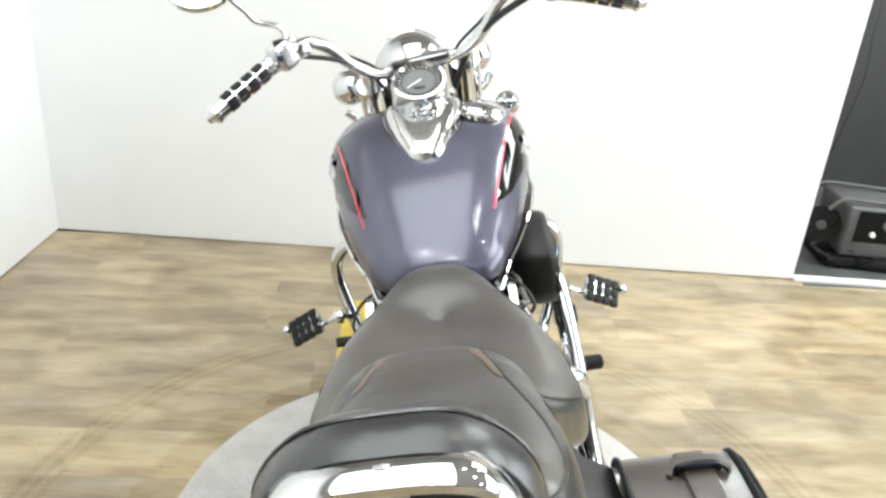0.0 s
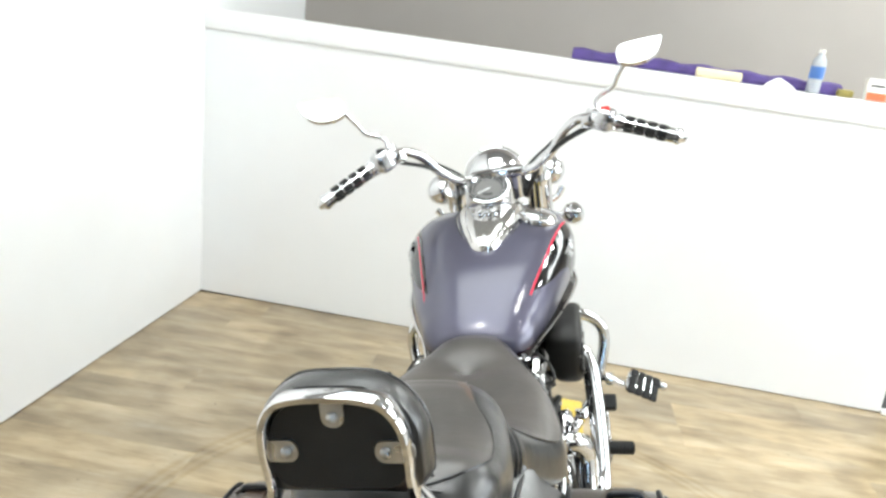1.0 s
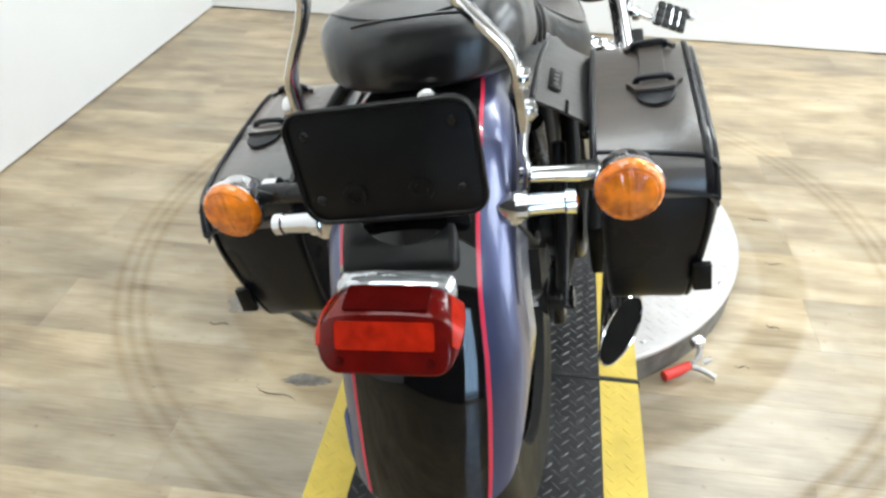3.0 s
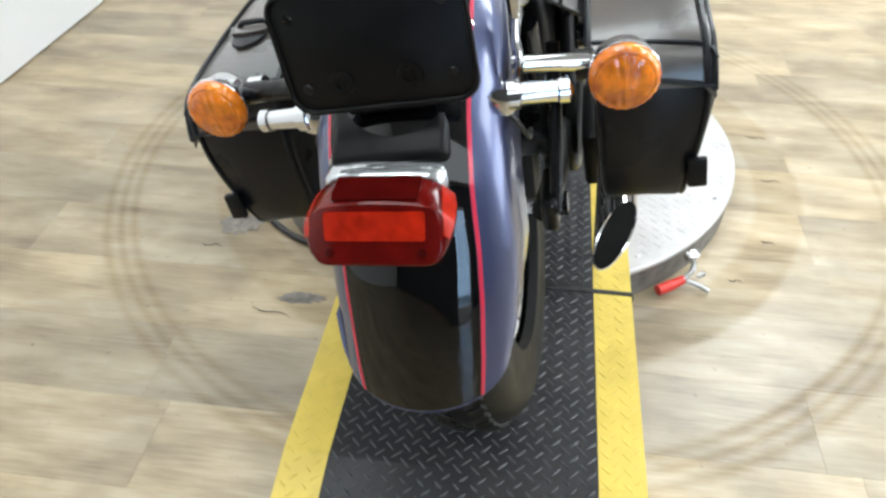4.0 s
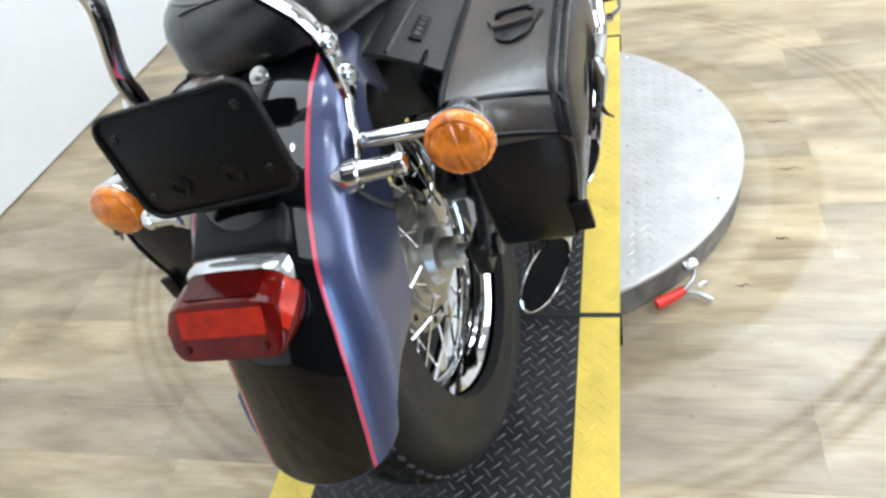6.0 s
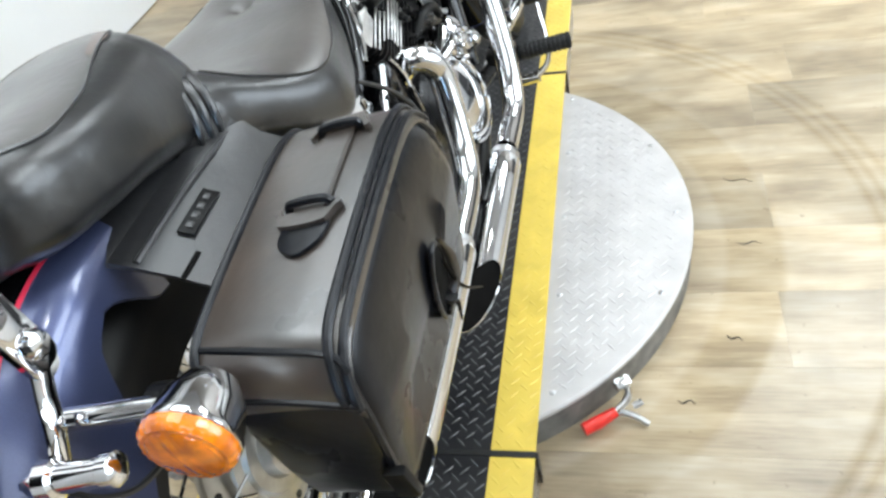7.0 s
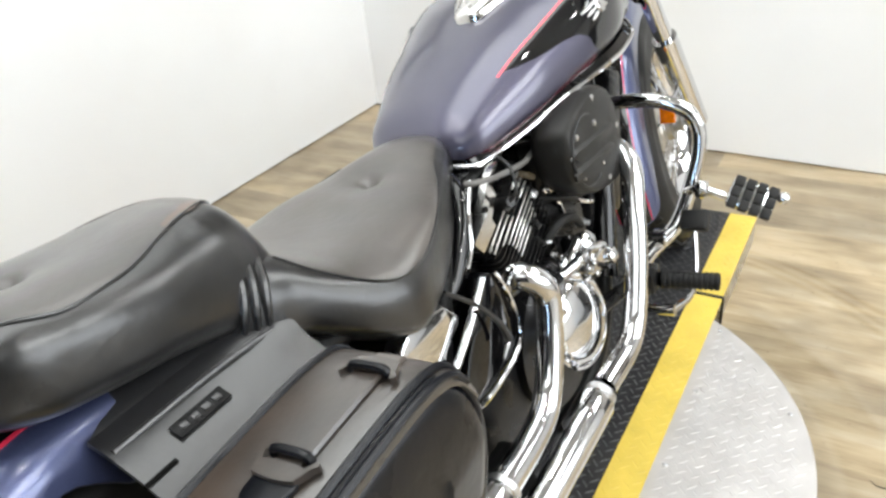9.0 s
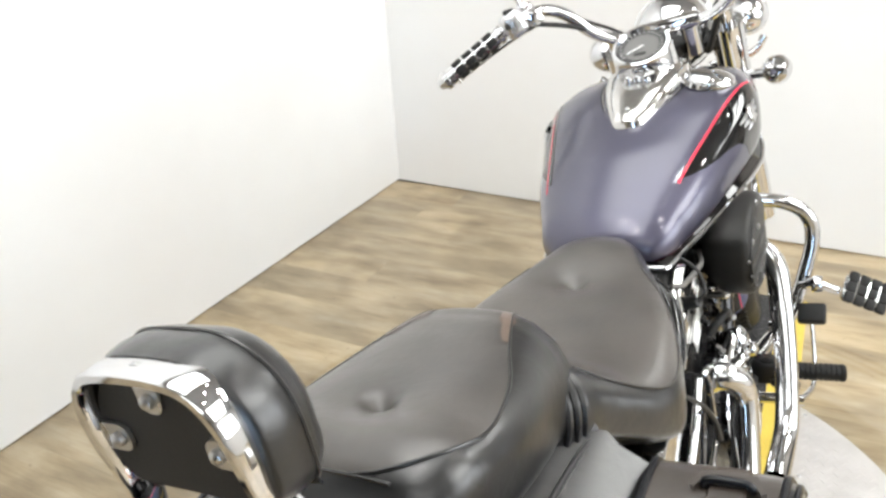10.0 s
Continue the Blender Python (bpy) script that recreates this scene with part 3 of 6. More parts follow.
def wheel(c, r, w, rim_r, name, m=None, drum=True):
    """A wire wheel: tyre, chrome rim, hub, brake disc and crossed spokes."""
    mv = (lambda g: moved(g, m)) if m is not None else (lambda g: g)
    wob = part(name, mv(lathe([(0.012, -0.11), (0.012, 0.11)], c, (1, 0, 0), 16)), STEEL, bike, "wire-spoked wheel with black tyre")
    prof = []
    for k in range(25):
        a = math.pi * (k / 24 - 0.5) * 1.36
        h = rim_r - 0.004 + (r - rim_r) * (0.36 + 0.64 * max(0, math.cos(a * 0.9)) ** 0.8) if abs(a) < 2 else rim_r
        prof.append((h, math.sin(max(-1.5708, min(1.5708, a))) * w / 2 * (1 if abs(a) < 1.5 else 0.93)))
    prof = [(rim_r - 0.004, -w * 0.36)] + prof + [(rim_r - 0.004, w * 0.36)]
    part("tyre", mv(lathe(prof, c, (1, 0, 0), 72, caps=False)), RUBBER, wob, "worn black rubber tyre")
    grooves = []
    for k in range(72):
        for sgn in (-1, 1):
            a = 2 * math.pi * (k + 0.25 * sgn) / 72
            m0 = Matrix.Translation(c) @ Matrix.Rotation(a, 4, "X") @ pose(sgn * w * 0.17, 0, r - 0.0052, 0, sgn * 13, 35 * sgn)
            grooves.append(rbox((w * 0.2, 0.013, 0.007), 0.0015, m0, 1))
    part("tread_block", mv(join(*grooves)), RUBBER, wob)
    hw = min(w * 0.36, 0.037)
    part("rim", mv(lathe([(rim_r - 0.02, -hw * 0.55), (rim_r - 0.008, -hw * 0.8), (rim_r, -hw), (rim_r + 0.006, -hw - 0.003), (rim_r + 0.006, -hw - 0.006), (rim_r - 0.006, -hw - 0.007), (rim_r - 0.026, -hw * 0.6), (rim_r - 0.034, 0),
                          (rim_r - 0.026, hw * 0.6), (rim_r - 0.006, hw + 0.007), (rim_r + 0.006, hw + 0.006), (rim_r + 0.006, hw + 0.003), (rim_r, hw), (rim_r - 0.008, hw * 0.8), (rim_r - 0.02, hw * 0.55)], c, (1, 0, 0), 72, caps=False)), CHROME, wob, "chrome wheel rim")
    part("hub", mv(lathe([(0.03, -0.085), (0.05, -0.08), (0.055, -0.05), (0.05, -0.03), (0.084, -0.025), (0.084, 0.02), (0.08, 0.026), (0.066, 0.028), (0.062, 0.034), (0.045, 0.036), (0.04, 0.05), (0.026, 0.052), (0.024, 0.075)], c, (1, 0, 0), 48)), SILVER, wob, "silver metal hub drum")
    if drum:
        part("hub_flange", mv(lathe([(0.08, -0.004), (0.112, -0.002), (0.114, 0.004), (0.112, 0.010), (0.08, 0.012)], c, (1, 0, 0), 64, caps=False)), SILVER, wob, "silver drilled hub flange")
        holes = []
        for k in range(18):
            a = 2 * math.pi * k / 18
            p = Vector(c) + Vector((0.0098, math.cos(a) * 0.1, math.sin(a) * 0.1))
            holes.append(lathe([(0.001, 0.0022), (0.0058, 0.0022), (0.0065, 0.0), (0.0065, -0.001)], p, (1, 0, 0), 10))
        # dark discs stand for the shade in the drilled holes
        for hole in holes:
            part("hole_disc", mv(hole), DARKMETAL, wob)
    for k in range(36):
        a = 2 * math.pi * k / 36
        sgn = 1 if k % 2 else -1
        a2 = a + (0.42 if (k // 2) % 2 else -0.42)
        p0 = Vector(c) + Vector(((0.045 if sgn > 0 else -0.018), math.cos(a) * (0.08 if sgn > 0 else 0.105), math.sin(a) * (0.08 if sgn > 0 else 0.105)))
        p1 = Vector(c) + Vector((sgn * 0.008, math.cos(a2) * (rim_r - 0.03), math.sin(a2) * (rim_r - 0.03)))
        part("spoke", mv(tube([p0, p1], 0.0021, 6, smooth=False)), CHROME, wob)
    return wob


wheel(RA - Vector((0.008, 0, 0)), 0.332, 0.146, 0.216, "rear_wheel")
part("brake_caliper", join(rbox((0.06, 0.10, 0.055), 0.012, pose(0.085, -0.10, 0.43, 32, 0, 0), 3), rbox((0.03, 0.06, 0.05), 0.008, pose(0.112, -0.115, 0.40, 32, 0, 0), 2)), DARKMETAL, bike, "black brake caliper")
wheel(FA, 0.325, 0.116, 0.214, "front_wheel", STEER)


# fenders: a crowned section swept round the axle
def fender_point(c, ang, u, r0, hw, skirt, flip=0.0):
    """u -1..1 across the section; the outer quarters run down the sides."""
    s = 1 if u >= 0 else -1
    q = abs(u)
    if q < 0.6:
        t = q / 0.6
        f = radians(75) * t
        x, d = hw * math.sin(f), -0.042 * (1 - math.cos(f)) / 0.741
    else:
        t = (q - 0.6) / 0.4
        x, d = hw * (0.966 + 0.034 * math.sin(min(1, t * 2.2) * math.pi / 2)), -0.042 - max(0.004, skirt - 0.024) * t
    r = r0 + d + flip
    return Vector((s * x, c[1] + math.cos(ang) * r, c[2] + math.sin(ang) * r))


def rear_prof(t):
    """Angle, crown radius and side depth along the rear fender, from under the seat to its tail."""
    ang = radians(91 + (177 - 91) * t)
    flip = 0.016 * max(0, (t - 0.75) / 0.25) ** 2
    deg = math.degrees(ang)
    skirt = np.interp(deg, [91, 96, 100, 104, 110, 118, 126, 140, 152, 162, 170, 177], [0.10, 0.095, 0.07, 0.05, 0.06, 0.10, 0.126, 0.125, 0.108, 0.078, 0.036, 0.012])
    drop = np.interp(deg, [91, 96, 104, 112, 130, 140, 150, 160, 170, 177], [0.022, 0.017, 0.006, 0, 0.006, 0.010, 0.021, 0.029, 0.034, 0.037])
    return ang, 0.425 + flip - drop, skirt, np.interp(deg, [91, 97, 105, 114, 158, 170, 177], [0.78, 0.86, 0.96, 1.0, 1.0, 0.965, 0.92])


def rear_sway(ang):
    """Sideways set of the rear fender, growing towards its tail."""
    return np.interp(math.degrees(ang), [110, 130, 140, 150, 160, 170, 177], [0, -0.001, 0.001, 0.004, 0.0, -0.005, -0.0085])


def fender_geo(c, prof, hw, u0, u1, nu=41, nt=44, off=0.0, thick=0.003, t0=0.0, t1=1.0, tail=0.0, sway=None, drift=0.0):
    rings = []
    for i in range(nt + 1):
        tt = t0 + (t1 - t0) * i / nt
        ang, r, sk, *k = prof(tt)
        w = hw * (k[0] if k else 1.0)
        cut = radians(tail) * tt ** 6
        du = drift * np.interp(math.degrees(ang), [122, 150], [0, 1])
        us = [u0 + du + (u1 - u0) * k / (nu - 1) for k in range(nu)]
        outer = [fender_point(c, ang - cut * u * u, u, r + off, w + off, sk) for u in us]
        inner = [fender_point(c, ang - cut * u * u, u, r + off - thick, w + off - thick, sk) for u in reversed(us)]
        dx = Vector((sway(ang) if sway else 0, 0, 0))
        rings.append([p + dx for p in outer + inner])
    return loft(rings)


FHW = 0.106
fend = part("rear_fender", fender_geo(RA, rear_prof, FHW, -1, 1, tail=16, sway=rear_sway), PAINTLT, bike, "glossy blue-violet rear fender with black centre and red pinstripes")
part("centre_panel", fender_geo(RA, rear_prof, FHW, -0.343, 0.343, tail=16, sway=rear_sway, off=0.0006, thick=0.0006, t0=0.02, t1=0.995, drift=-0.033), BLACKGLOSS, fend, "gloss black centre band")
for s in (-1, 1):
    part("pinstripe", fender_geo(RA, rear_prof, FHW, s * 0.357 - 0.0115, s * 0.357 + 0.0115, nu=5, tail=16, sway=rear_sway, off=0.0009, thick=0.0008, t0=0.02, t1=0.995, drift=-0.033), PINK, fend, "red pinstripe")


part("inner_fender", fender_geo(RA, lambda t: (radians(35 + 60 * t), 0.39, 0.05), 0.078, -1, 1, nu=25, nt=20), BLACKSATIN, fend, "black plastic inner fender under the seat")


def front_prof(t):
    ang = radians(20 + (197 - 20) * t)
    return ang, 0.375 + 0.016 * max(0, (t - 0.8) / 0.2) ** 2, 0.045 + 0.07 * math.sin(math.pi * t)


FSET = STEER @ pose(-0.01, 0, 0)
ffend = part("front_fender", moved(fender_geo(FA, front_prof, 0.058, -1, 1, tail=10), FSET), PAINTLT, bike, "blue-violet front fender with black centre and red pinstripes")
part("centre_panel", moved(fender_geo(FA, front_prof, 0.058, -0.3, 0.3, tail=10, off=0.0006, thick=0.0006, t0=0.01, t1=0.997), FSET), BLACKGLOSS, ffend, "gloss black centre band")
for s in (-1, 1):
    part("pinstripe", moved(fender_geo(FA, front_prof, 0.058, s * 0.325 - 0.011, s * 0.325 + 0.011, nu=5, tail=10, off=0.0009, thick=0.0008, t0=0.01, t1=0.997), FSET), PINK, ffend, "red pinstripe")

# ---- fuel tank ----
TK = [  # y, half width, top z, bottom z, height of the widest place, squareness of the section
    (0.405, 0.074, 0.699, 0.655, 0.670, 0.83), (0.43, 0.102, 0.727, 0.650, 0.678, 0.81), (0.48, 0.125, 0.757, 0.655, 0.688, 0.796), (0.55, 0.151, 0.789, 0.664, 0.707, 0.774),
    (0.63, 0.172, 0.818, 0.674, 0.728, 0.742), (0.71, 0.190, 0.844, 0.684, 0.749, 0.67), (0.79, 0.197, 0.860, 0.694, 0.768, 0.60), (0.86, 0.184, 0.863, 0.704, 0.776, 0.55), (0.915, 0.168, 0.853, 0.715, 0.779, 0.53), (0.955, 0.130, 0.833, 0.735, 0.779, 0.56)]
TKa = smooth_table(TK)


def tank_point(y, a, off=0.0):
    """a in degrees round the section: 0 the right side, 90 the top, -90 the bottom."""
    hw, zt, zb, zm, e = (np.interp(y, TKa[:, 0], TKa[:, i]) for i in range(1, 6))
    c, s = math.cos(radians(a)), math.sin(radians(a))
    x = (hw + off) * math.copysign(abs(c) ** e, c)
    z = zm + ((zt - zm) + off) * abs(s) ** e if s >= 0 else zm - ((zm - zb) + off) * abs(s) ** 0.65
    return Vector((x, y, z))


def smooth_y(k, n):
    return 0.405 + (0.955 - 0.405) * k / n


tank = part("fuel_tank", loft([[tank_point(smooth_y(k, 44), 360 * j / 144) for j in range(144)] for k in range(45)]), PAINT, bike, "violet metallic teardrop fuel tank with black and red side graphics", sharp=60)


def tank_patch(lo, hi, y0, y1, off, ny=30, na=10):
    """A painted patch on the tank between two angle lines lo(y), hi(y)."""
    outer = [[tank_point(y, lo(y) + (hi(y) - lo(y)) * j / na, off) for j in range(na + 1)] for y in np.linspace(y0, y1, ny)]
    return loft(outer, wrap=False)


def angle_at(y, x):
    """The angle round the section at which the skin stands x off the middle."""
    hw, e = np.interp(y, TKa[:, 0], TKa[:, 1]), np.interp(y, TKa[:, 0], TKa[:, 5])
    return math.degrees(math.acos(min(1.0, x / hw) ** (1 / e)))


def upper(y):
    return angle_at(y, 0.110 + (y - 0.517) * 0.2326)


def lower(y):
    return np.interp(y, [0.525, 0.54, 0.57, 0.60, 0.63, 0.66, 0.69, 0.72, 0.93], [upper(0.525), upper(0.54) - 7, upper(0.57) - 16, upper(0.60) - 21, upper(0.63) - 25, upper(0.66) - 31, upper(0.69) - 42, -20, -30])


TRIM_LINE = [(0.0, 0.398, 0.668), (0.05, 0.400, 0.662), (0.085, 0.403, 0.657), (0.10, 0.410, 0.655), (0.107, 0.43, 0.656), (0.123, 0.488, 0.661), (0.150, 0.55, 0.675), (0.174, 0.62, 0.690), (0.192, 0.71, 0.698), (0.196, 0.785, 0.702), (0.180, 0.88, 0.712), (0.13, 0.945, 0.735)]
for s in (1, -1):
    fix = (lambda g: g) if s == 1 else mirrored
    part("side_graphic", fix(tank_patch(lower, upper, 0.525, 0.93, 0.0007, ny=90, na=20)), BLACKPANEL, tank, "gloss black flame panel")
    part("pinstripe", fix(tank_patch(lambda y: angle_at(y, (0.110 if s > 0 else 0.120) + (y - 0.517) * 0.2326), lambda y: angle_at(y, (0.106 if s > 0 else 0.117) + (y - 0.517) * 0.2326), 0.512, 0.93, 0.0011, na=3)), PINK, tank, "red pinstripe")
    part("lower_band", fix(tank_patch(lambda y: -66, lambda y: np.interp(y, [0.55, 0.7], [-28, -11]), 0.412, 0.93, 0.0008)), BLACKGLOSS, tank, "gloss black lower band")
    part("maroon_band", fix(tank_patch(lambda y: -30, lambda y: -11, 0.412, 0.70, 0.001, na=5)), MAROON, tank, "dark maroon lower band")
    part("tank_trim", fix(tube(TRIM_LINE, 0.0042, 8, 5)), CHROME, tank, "chrome edge trim")
    part("lower_flange", fix(loft([[Vector(p), Vector((p[0] * 0.93, p[1], p[2] + 0.012)), Vector((p[0] * 0.8, p[1], p[2] + 0.004))] for p in spline(TRIM_LINE, 4)])), BLACKGLOSS, tank, "gloss black lower flange")
    # winged emblem
    ey, ez = 0.735, 0.77
    emb = [lathe([(0.001, 0.004), (0.013, 0.0035), (0.017, 0.001), (0.0175, 0)], tank_point(0.735, 16, 0.001), (1, 0, 0.35), 20)]
    for k in range(3):
        for q, ln in ((-1, 0.048 - 0.009 * k), (1, 0.032 - 0.006 * k)):
            emb.append(tube([tank_point(0.735 + q * 0.008, 20 - k * 4, 0.0015), tank_point(0.735 + q * ln * 0.6, 20 - k * 5, 0.0015), tank_point(0.735 + q * ln, 21 - k * 6, 0.001)], [0.004, 0.0036, 0.0014], 6))
    part("emblem", fix(join(*emb)), STEEL, tank, "chrome winged emblem")
# chrome console with dial
CON = [(0.632, 0.012, 0.832), (0.64, 0.022, 0.838), (0.66, 0.031, 0.846), (0.70, 0.044, 0.862), (0.75, 0.057, 0.880), (0.80, 0.064, 0.888), (0.85, 0.064, 0.89), (0.90, 0.055, 0.882), (0.93, 0.04, 0.868)]
rings = []
CON = [(y, hw * 1.12, zt) for y, hw, zt in CON]
for y, hw, zt in CON:
    base = tank_point(min(y, 0.95), 90).z - 0.012
    rings.append([Vector((x * hw, y, base + (zt - base) * h)) for x, h in ((-1.12, 0), (-1.08, 0.3), (-1.0, 0.7), (-0.8, 0.95), (-0.4, 1.0), (0, 1.01), (0.4, 1.0), (0.8, 0.95), (1.0, 0.7), (1.08, 0.3), (1.12, 0))])
console = part("console", loft(rings), SATINCHROME, tank, "polished chrome tank console")
edge = [Vector((hw * 1.13, y, tank_point(min(y, 0.95), 90).z - 0.004)) for y, hw, zt in CON]
part("console_rim", tube([(-p.x, p.y, p.z) for p in reversed(edge)] + [tuple(p) for p in edge], 0.0032, 8, 4), CHROME, console, "chrome rim")
# dark tube stands for the shaded gap under the rim
part("console_gap_line", tube([(-p.x * 1.05, p.y, p.z + 0.001) for p in reversed(edge)] + [(p.x * 1.05, p.y, p.z + 0.001) for p in edge], 0.0022, 6, 4), RUBBER, console, "dark line for the gap under the console rim")
DM = pose(0, 0.798, 0.922, 32, 0, 0)
part("dial_cup", moved(lathe([(0.058, -0.04), (0.056, 0.006), (0.053, 0.013), (0.048, 0.014), (0.045, 0.008)], n=48, caps=False), DM), CHROME, console, "chrome speedometer bezel")
dial = part("dial_face", moved(lathe([(0.001, 0.007), (0.046, 0.007), (0.046, 0.004)], n=48), DM), DIAL, console, "pale grey speedometer face")
part("dial_band", moved(lathe([(0.034, 0.0075), (0.045, 0.0075), (0.045, 0.007)], n=48, caps=False), DM), INK, console, "dark scale ring")
ticks = [rbox((0.0012, 0.005, 0.0006), 0, DM @ Matrix.Rotation(radians(-130 + k * 13), 4, "Z") @ pose(0, 0.039, 0.0082)) for k in range(21)]
part("dial_ticks", join(*ticks), TRIMMAT, console)
part("needle", rbox((0.0025, 0.034, 0.001), 0, DM @ Matrix.Rotation(radians(125), 4, "Z") @ pose(0, 0.012, 0.0095)), TRIMMAT, console)
part("odometer", rbox((0.022, 0.006, 0.001), 0, DM @ pose(0, -0.018, 0.0085)), INK, console)
for k in (-1, 0, 1):
    part("warning_lamp", lathe([(0.001, 0.004), (0.0038, 0.003), (0.0045, 0), (0.0045, -0.004)], (k * 0.0165, 0.738, 0.8805), (0, -0.3, 1), 14), BLACKGLOSS, console)
for k in (-1, 0, 1):
    part("lamp_ring", lathe([(0.0045, 0.002), (0.0062, 0.003), (0.0075, 0.001), (0.0078, -0.004)], (k * 0.0165, 0.738, 0.8805), (0, -0.3, 1), 16, caps=False), CHROME, console)
part("console_screw", lathe([(0.001, 0.003), (0.004, 0.002), (0.0045, 0)], (0, 0.653, 0.848), (0, -0.2, 1), 12), STEEL, console)
CAPC = Vector((0.116, 0.785, 0.852))
CAPN = (0.32, -0.05, 1)
cap = part("filler_cap", lathe([(0.046, -0.006), (0.046, 0.006), (0.042, 0.012), (0.03, 0.017), (0.001, 0.02)], CAPC, CAPN, 40), CHROME, tank, "domed chrome filler cap")
part("cap_ring", lathe([(0.049, -0.004), (0.049, 0.004), (0.046, 0.005), (0.0455, 0.001)], CAPC, CAPN, 40, caps=False), CHROME, tank, "chrome cap ring")

# ---- seats ----
# rows: y, half width, top z, bottom z, crown height at the middle, roundness of the section
RIDER = smooth_table([(-0.085, 0.09, 0.74, 0.665, 0.0, 0.85), (-0.06, 0.112, 0.758, 0.655, 0.0, 0.82), (-0.03, 0.125, 0.765, 0.645, 0.0, 0.8), (0.0, 0.132, 0.755, 0.63, -0.002, 0.8), (0.03, 0.147, 0.73, 0.61, -0.006, 0.79), (0.07, 0.168, 0.707, 0.579, -0.012, 0.78), (0.11, 0.18, 0.70, 0.554, -0.014, 0.75), (0.17, 0.171, 0.699, 0.555, -0.015, 0.67), (0.24, 0.149, 0.701, 0.578, -0.011, 0.615), (0.30, 0.122, 0.70, 0.606, -0.007, 0.615), (0.36, 0.089, 0.706, 0.634, 0.0, 0.66), (0.40, 0.066, 0.709, 0.652, 0.0, 0.735), (0.425, 0.042, 0.702, 0.668, 0.0, 0.8), (0.434, 0.016, 0.694, 0.681, 0, 0.82)])
PILLION = smooth_table([(-0.308, 0.034, 0.770, 0.738, 0, 0.65), (-0.30, 0.075, 0.79, 0.735, 0, 0.62), (-0.287, 0.096, 0.807, 0.733, 0, 0.6), (-0.265, 0.112, 0.822, 0.724, 0, 0.59), (-0.20, 0.125, 0.823, 0.709, -0.003, 0.64), (-0.13, 0.124, 0.818, 0.696, -0.003, 0.68), (-0.07, 0.114, 0.815, 0.674, 0, 0.68), (-0.03, 0.109, 0.812, 0.652, 0, 0.68), (-0.002, 0.103, 0.805, 0.646, 0, 0.75), (0.02, 0.09, 0.78, 0.645, 0, 0.86), (0.036, 0.072, 0.742, 0.65, 0, 0.9), (0.046, 0.05, 0.71, 0.655, 0, 0.9)])


def on_seat(rows, y, a, off=0.0):
    """A point of the seat's skin: a is 0 at the right side, 90 on top."""
    hw, zt, zb, dish, e = (np.interp(y, rows[:, 0], rows[:, i]) for i in range(1, 6))
    zm = zb + (zt - zb) * np.interp(e, [0.63, 0.9], [0.45, 0.24])
    c, s = math.cos(radians(a)), math.sin(radians(a))
    x = (hw + off) * math.copysign(abs(c) ** e, c)
    if s >= 0:
        return Vector((x, y, zm + (zt - zm + off) * s ** e + dish * s * (1 - min(1, abs(x) / hw) ** 2)))
    return Vector((x * (1 - 0.09 * s * s), y, zm - (zm - zb) * abs(s) ** 0.5))


def seat_loft(rows, n=96):
    return loft([[on_seat(rows, y, 360 * j / n) for j in range(n)] for y in np.linspace(rows[0][0], rows[-1][0], 90)])


def seam_angle(line, y):
    pts = sorted(line)
    return np.interp(y, [p[0] for p in pts], [p[1] for p in pts])


def top_panel(rows, line, y0, y1, n=70):
    """The stitched top panel between the two seams, a little proud of the side leather."""
    out = []
    for y in np.linspace(y0, y1, 80):
        a = seam_angle(line, y)
        out.append([on_seat(rows, y, a + (180 - 2 * a) * j / n, 0.0009) for j in range(n + 1)])
    return loft(out, wrap=False)


def dimple(geo, c, r, depth):
    V = []
    for p in geo[0]:
        d = math.hypot(p.x - c[0], p.y - c[1])
        w = math.exp(-(d / r) ** 2) if p.z > c[2] - 0.05 else 0
        V.append(Vector((p.x, p.y, p.z - depth * w)))
    return V, geo[1]


def tufted(geo, x, y, z):
    return dimple(dimple(geo, (x, y, z), 0.038, 0.006), (x, y, z - 0.01), 0.0115, 0.019)


SEAM_R = [(0.012, 50), (0.045, 36), (0.10, 22), (0.16, 16), (0.22, 18), (0.28, 28), (0.33, 44), (0.42, 50)]
SEAM_P = [(y, math.degrees(math.acos((x / np.interp(y, PILLION[:, 0], PILLION[:, 1])) ** (1 / np.interp(y, PILLION[:, 0], PILLION[:, 5]))))) for y, x in ((0.006, 0.038), (-0.012, 0.052), (-0.05, 0.066), (-0.086, 0.080), (-0.12, 0.095), (-0.15, 0.104), (-0.20, 0.110), (-0.235, 0.102), (-0.26, 0.083), (-0.275, 0.056), (-0.282, 0.026))]
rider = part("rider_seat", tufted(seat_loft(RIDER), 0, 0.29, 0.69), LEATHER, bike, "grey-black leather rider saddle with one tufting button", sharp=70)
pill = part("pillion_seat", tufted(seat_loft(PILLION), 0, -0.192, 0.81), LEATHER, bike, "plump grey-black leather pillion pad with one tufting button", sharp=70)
part("top_panel", tufted(top_panel(RIDER, SEAM_R, 0.012, 0.418), 0, 0.29, 0.69), SEATTOP, rider, "worn grey-brown leather seat top, paled to carry sheen from above", sharp=70)
part("top_panel", tufted(top_panel(PILLION, SEAM_P, -0.282, 0.006), 0, -0.192, 0.81), SEATTOP, pill, "worn grey-brown leather seat top, paled to carry sheen from above", sharp=70)
part("button", lathe([(0.001, 0.004), (0.005, 0.003), (0.007, 0)], (0.0, 0.29, 0.668), (0, 0, 1), 16), BLACKSATIN, rider)
part("button", lathe([(0.001, 0.004), (0.005, 0.003), (0.007, 0)], (0.0, -0.192, 0.7955), (0, 0, 1), 16), BLACKSATIN, pill)
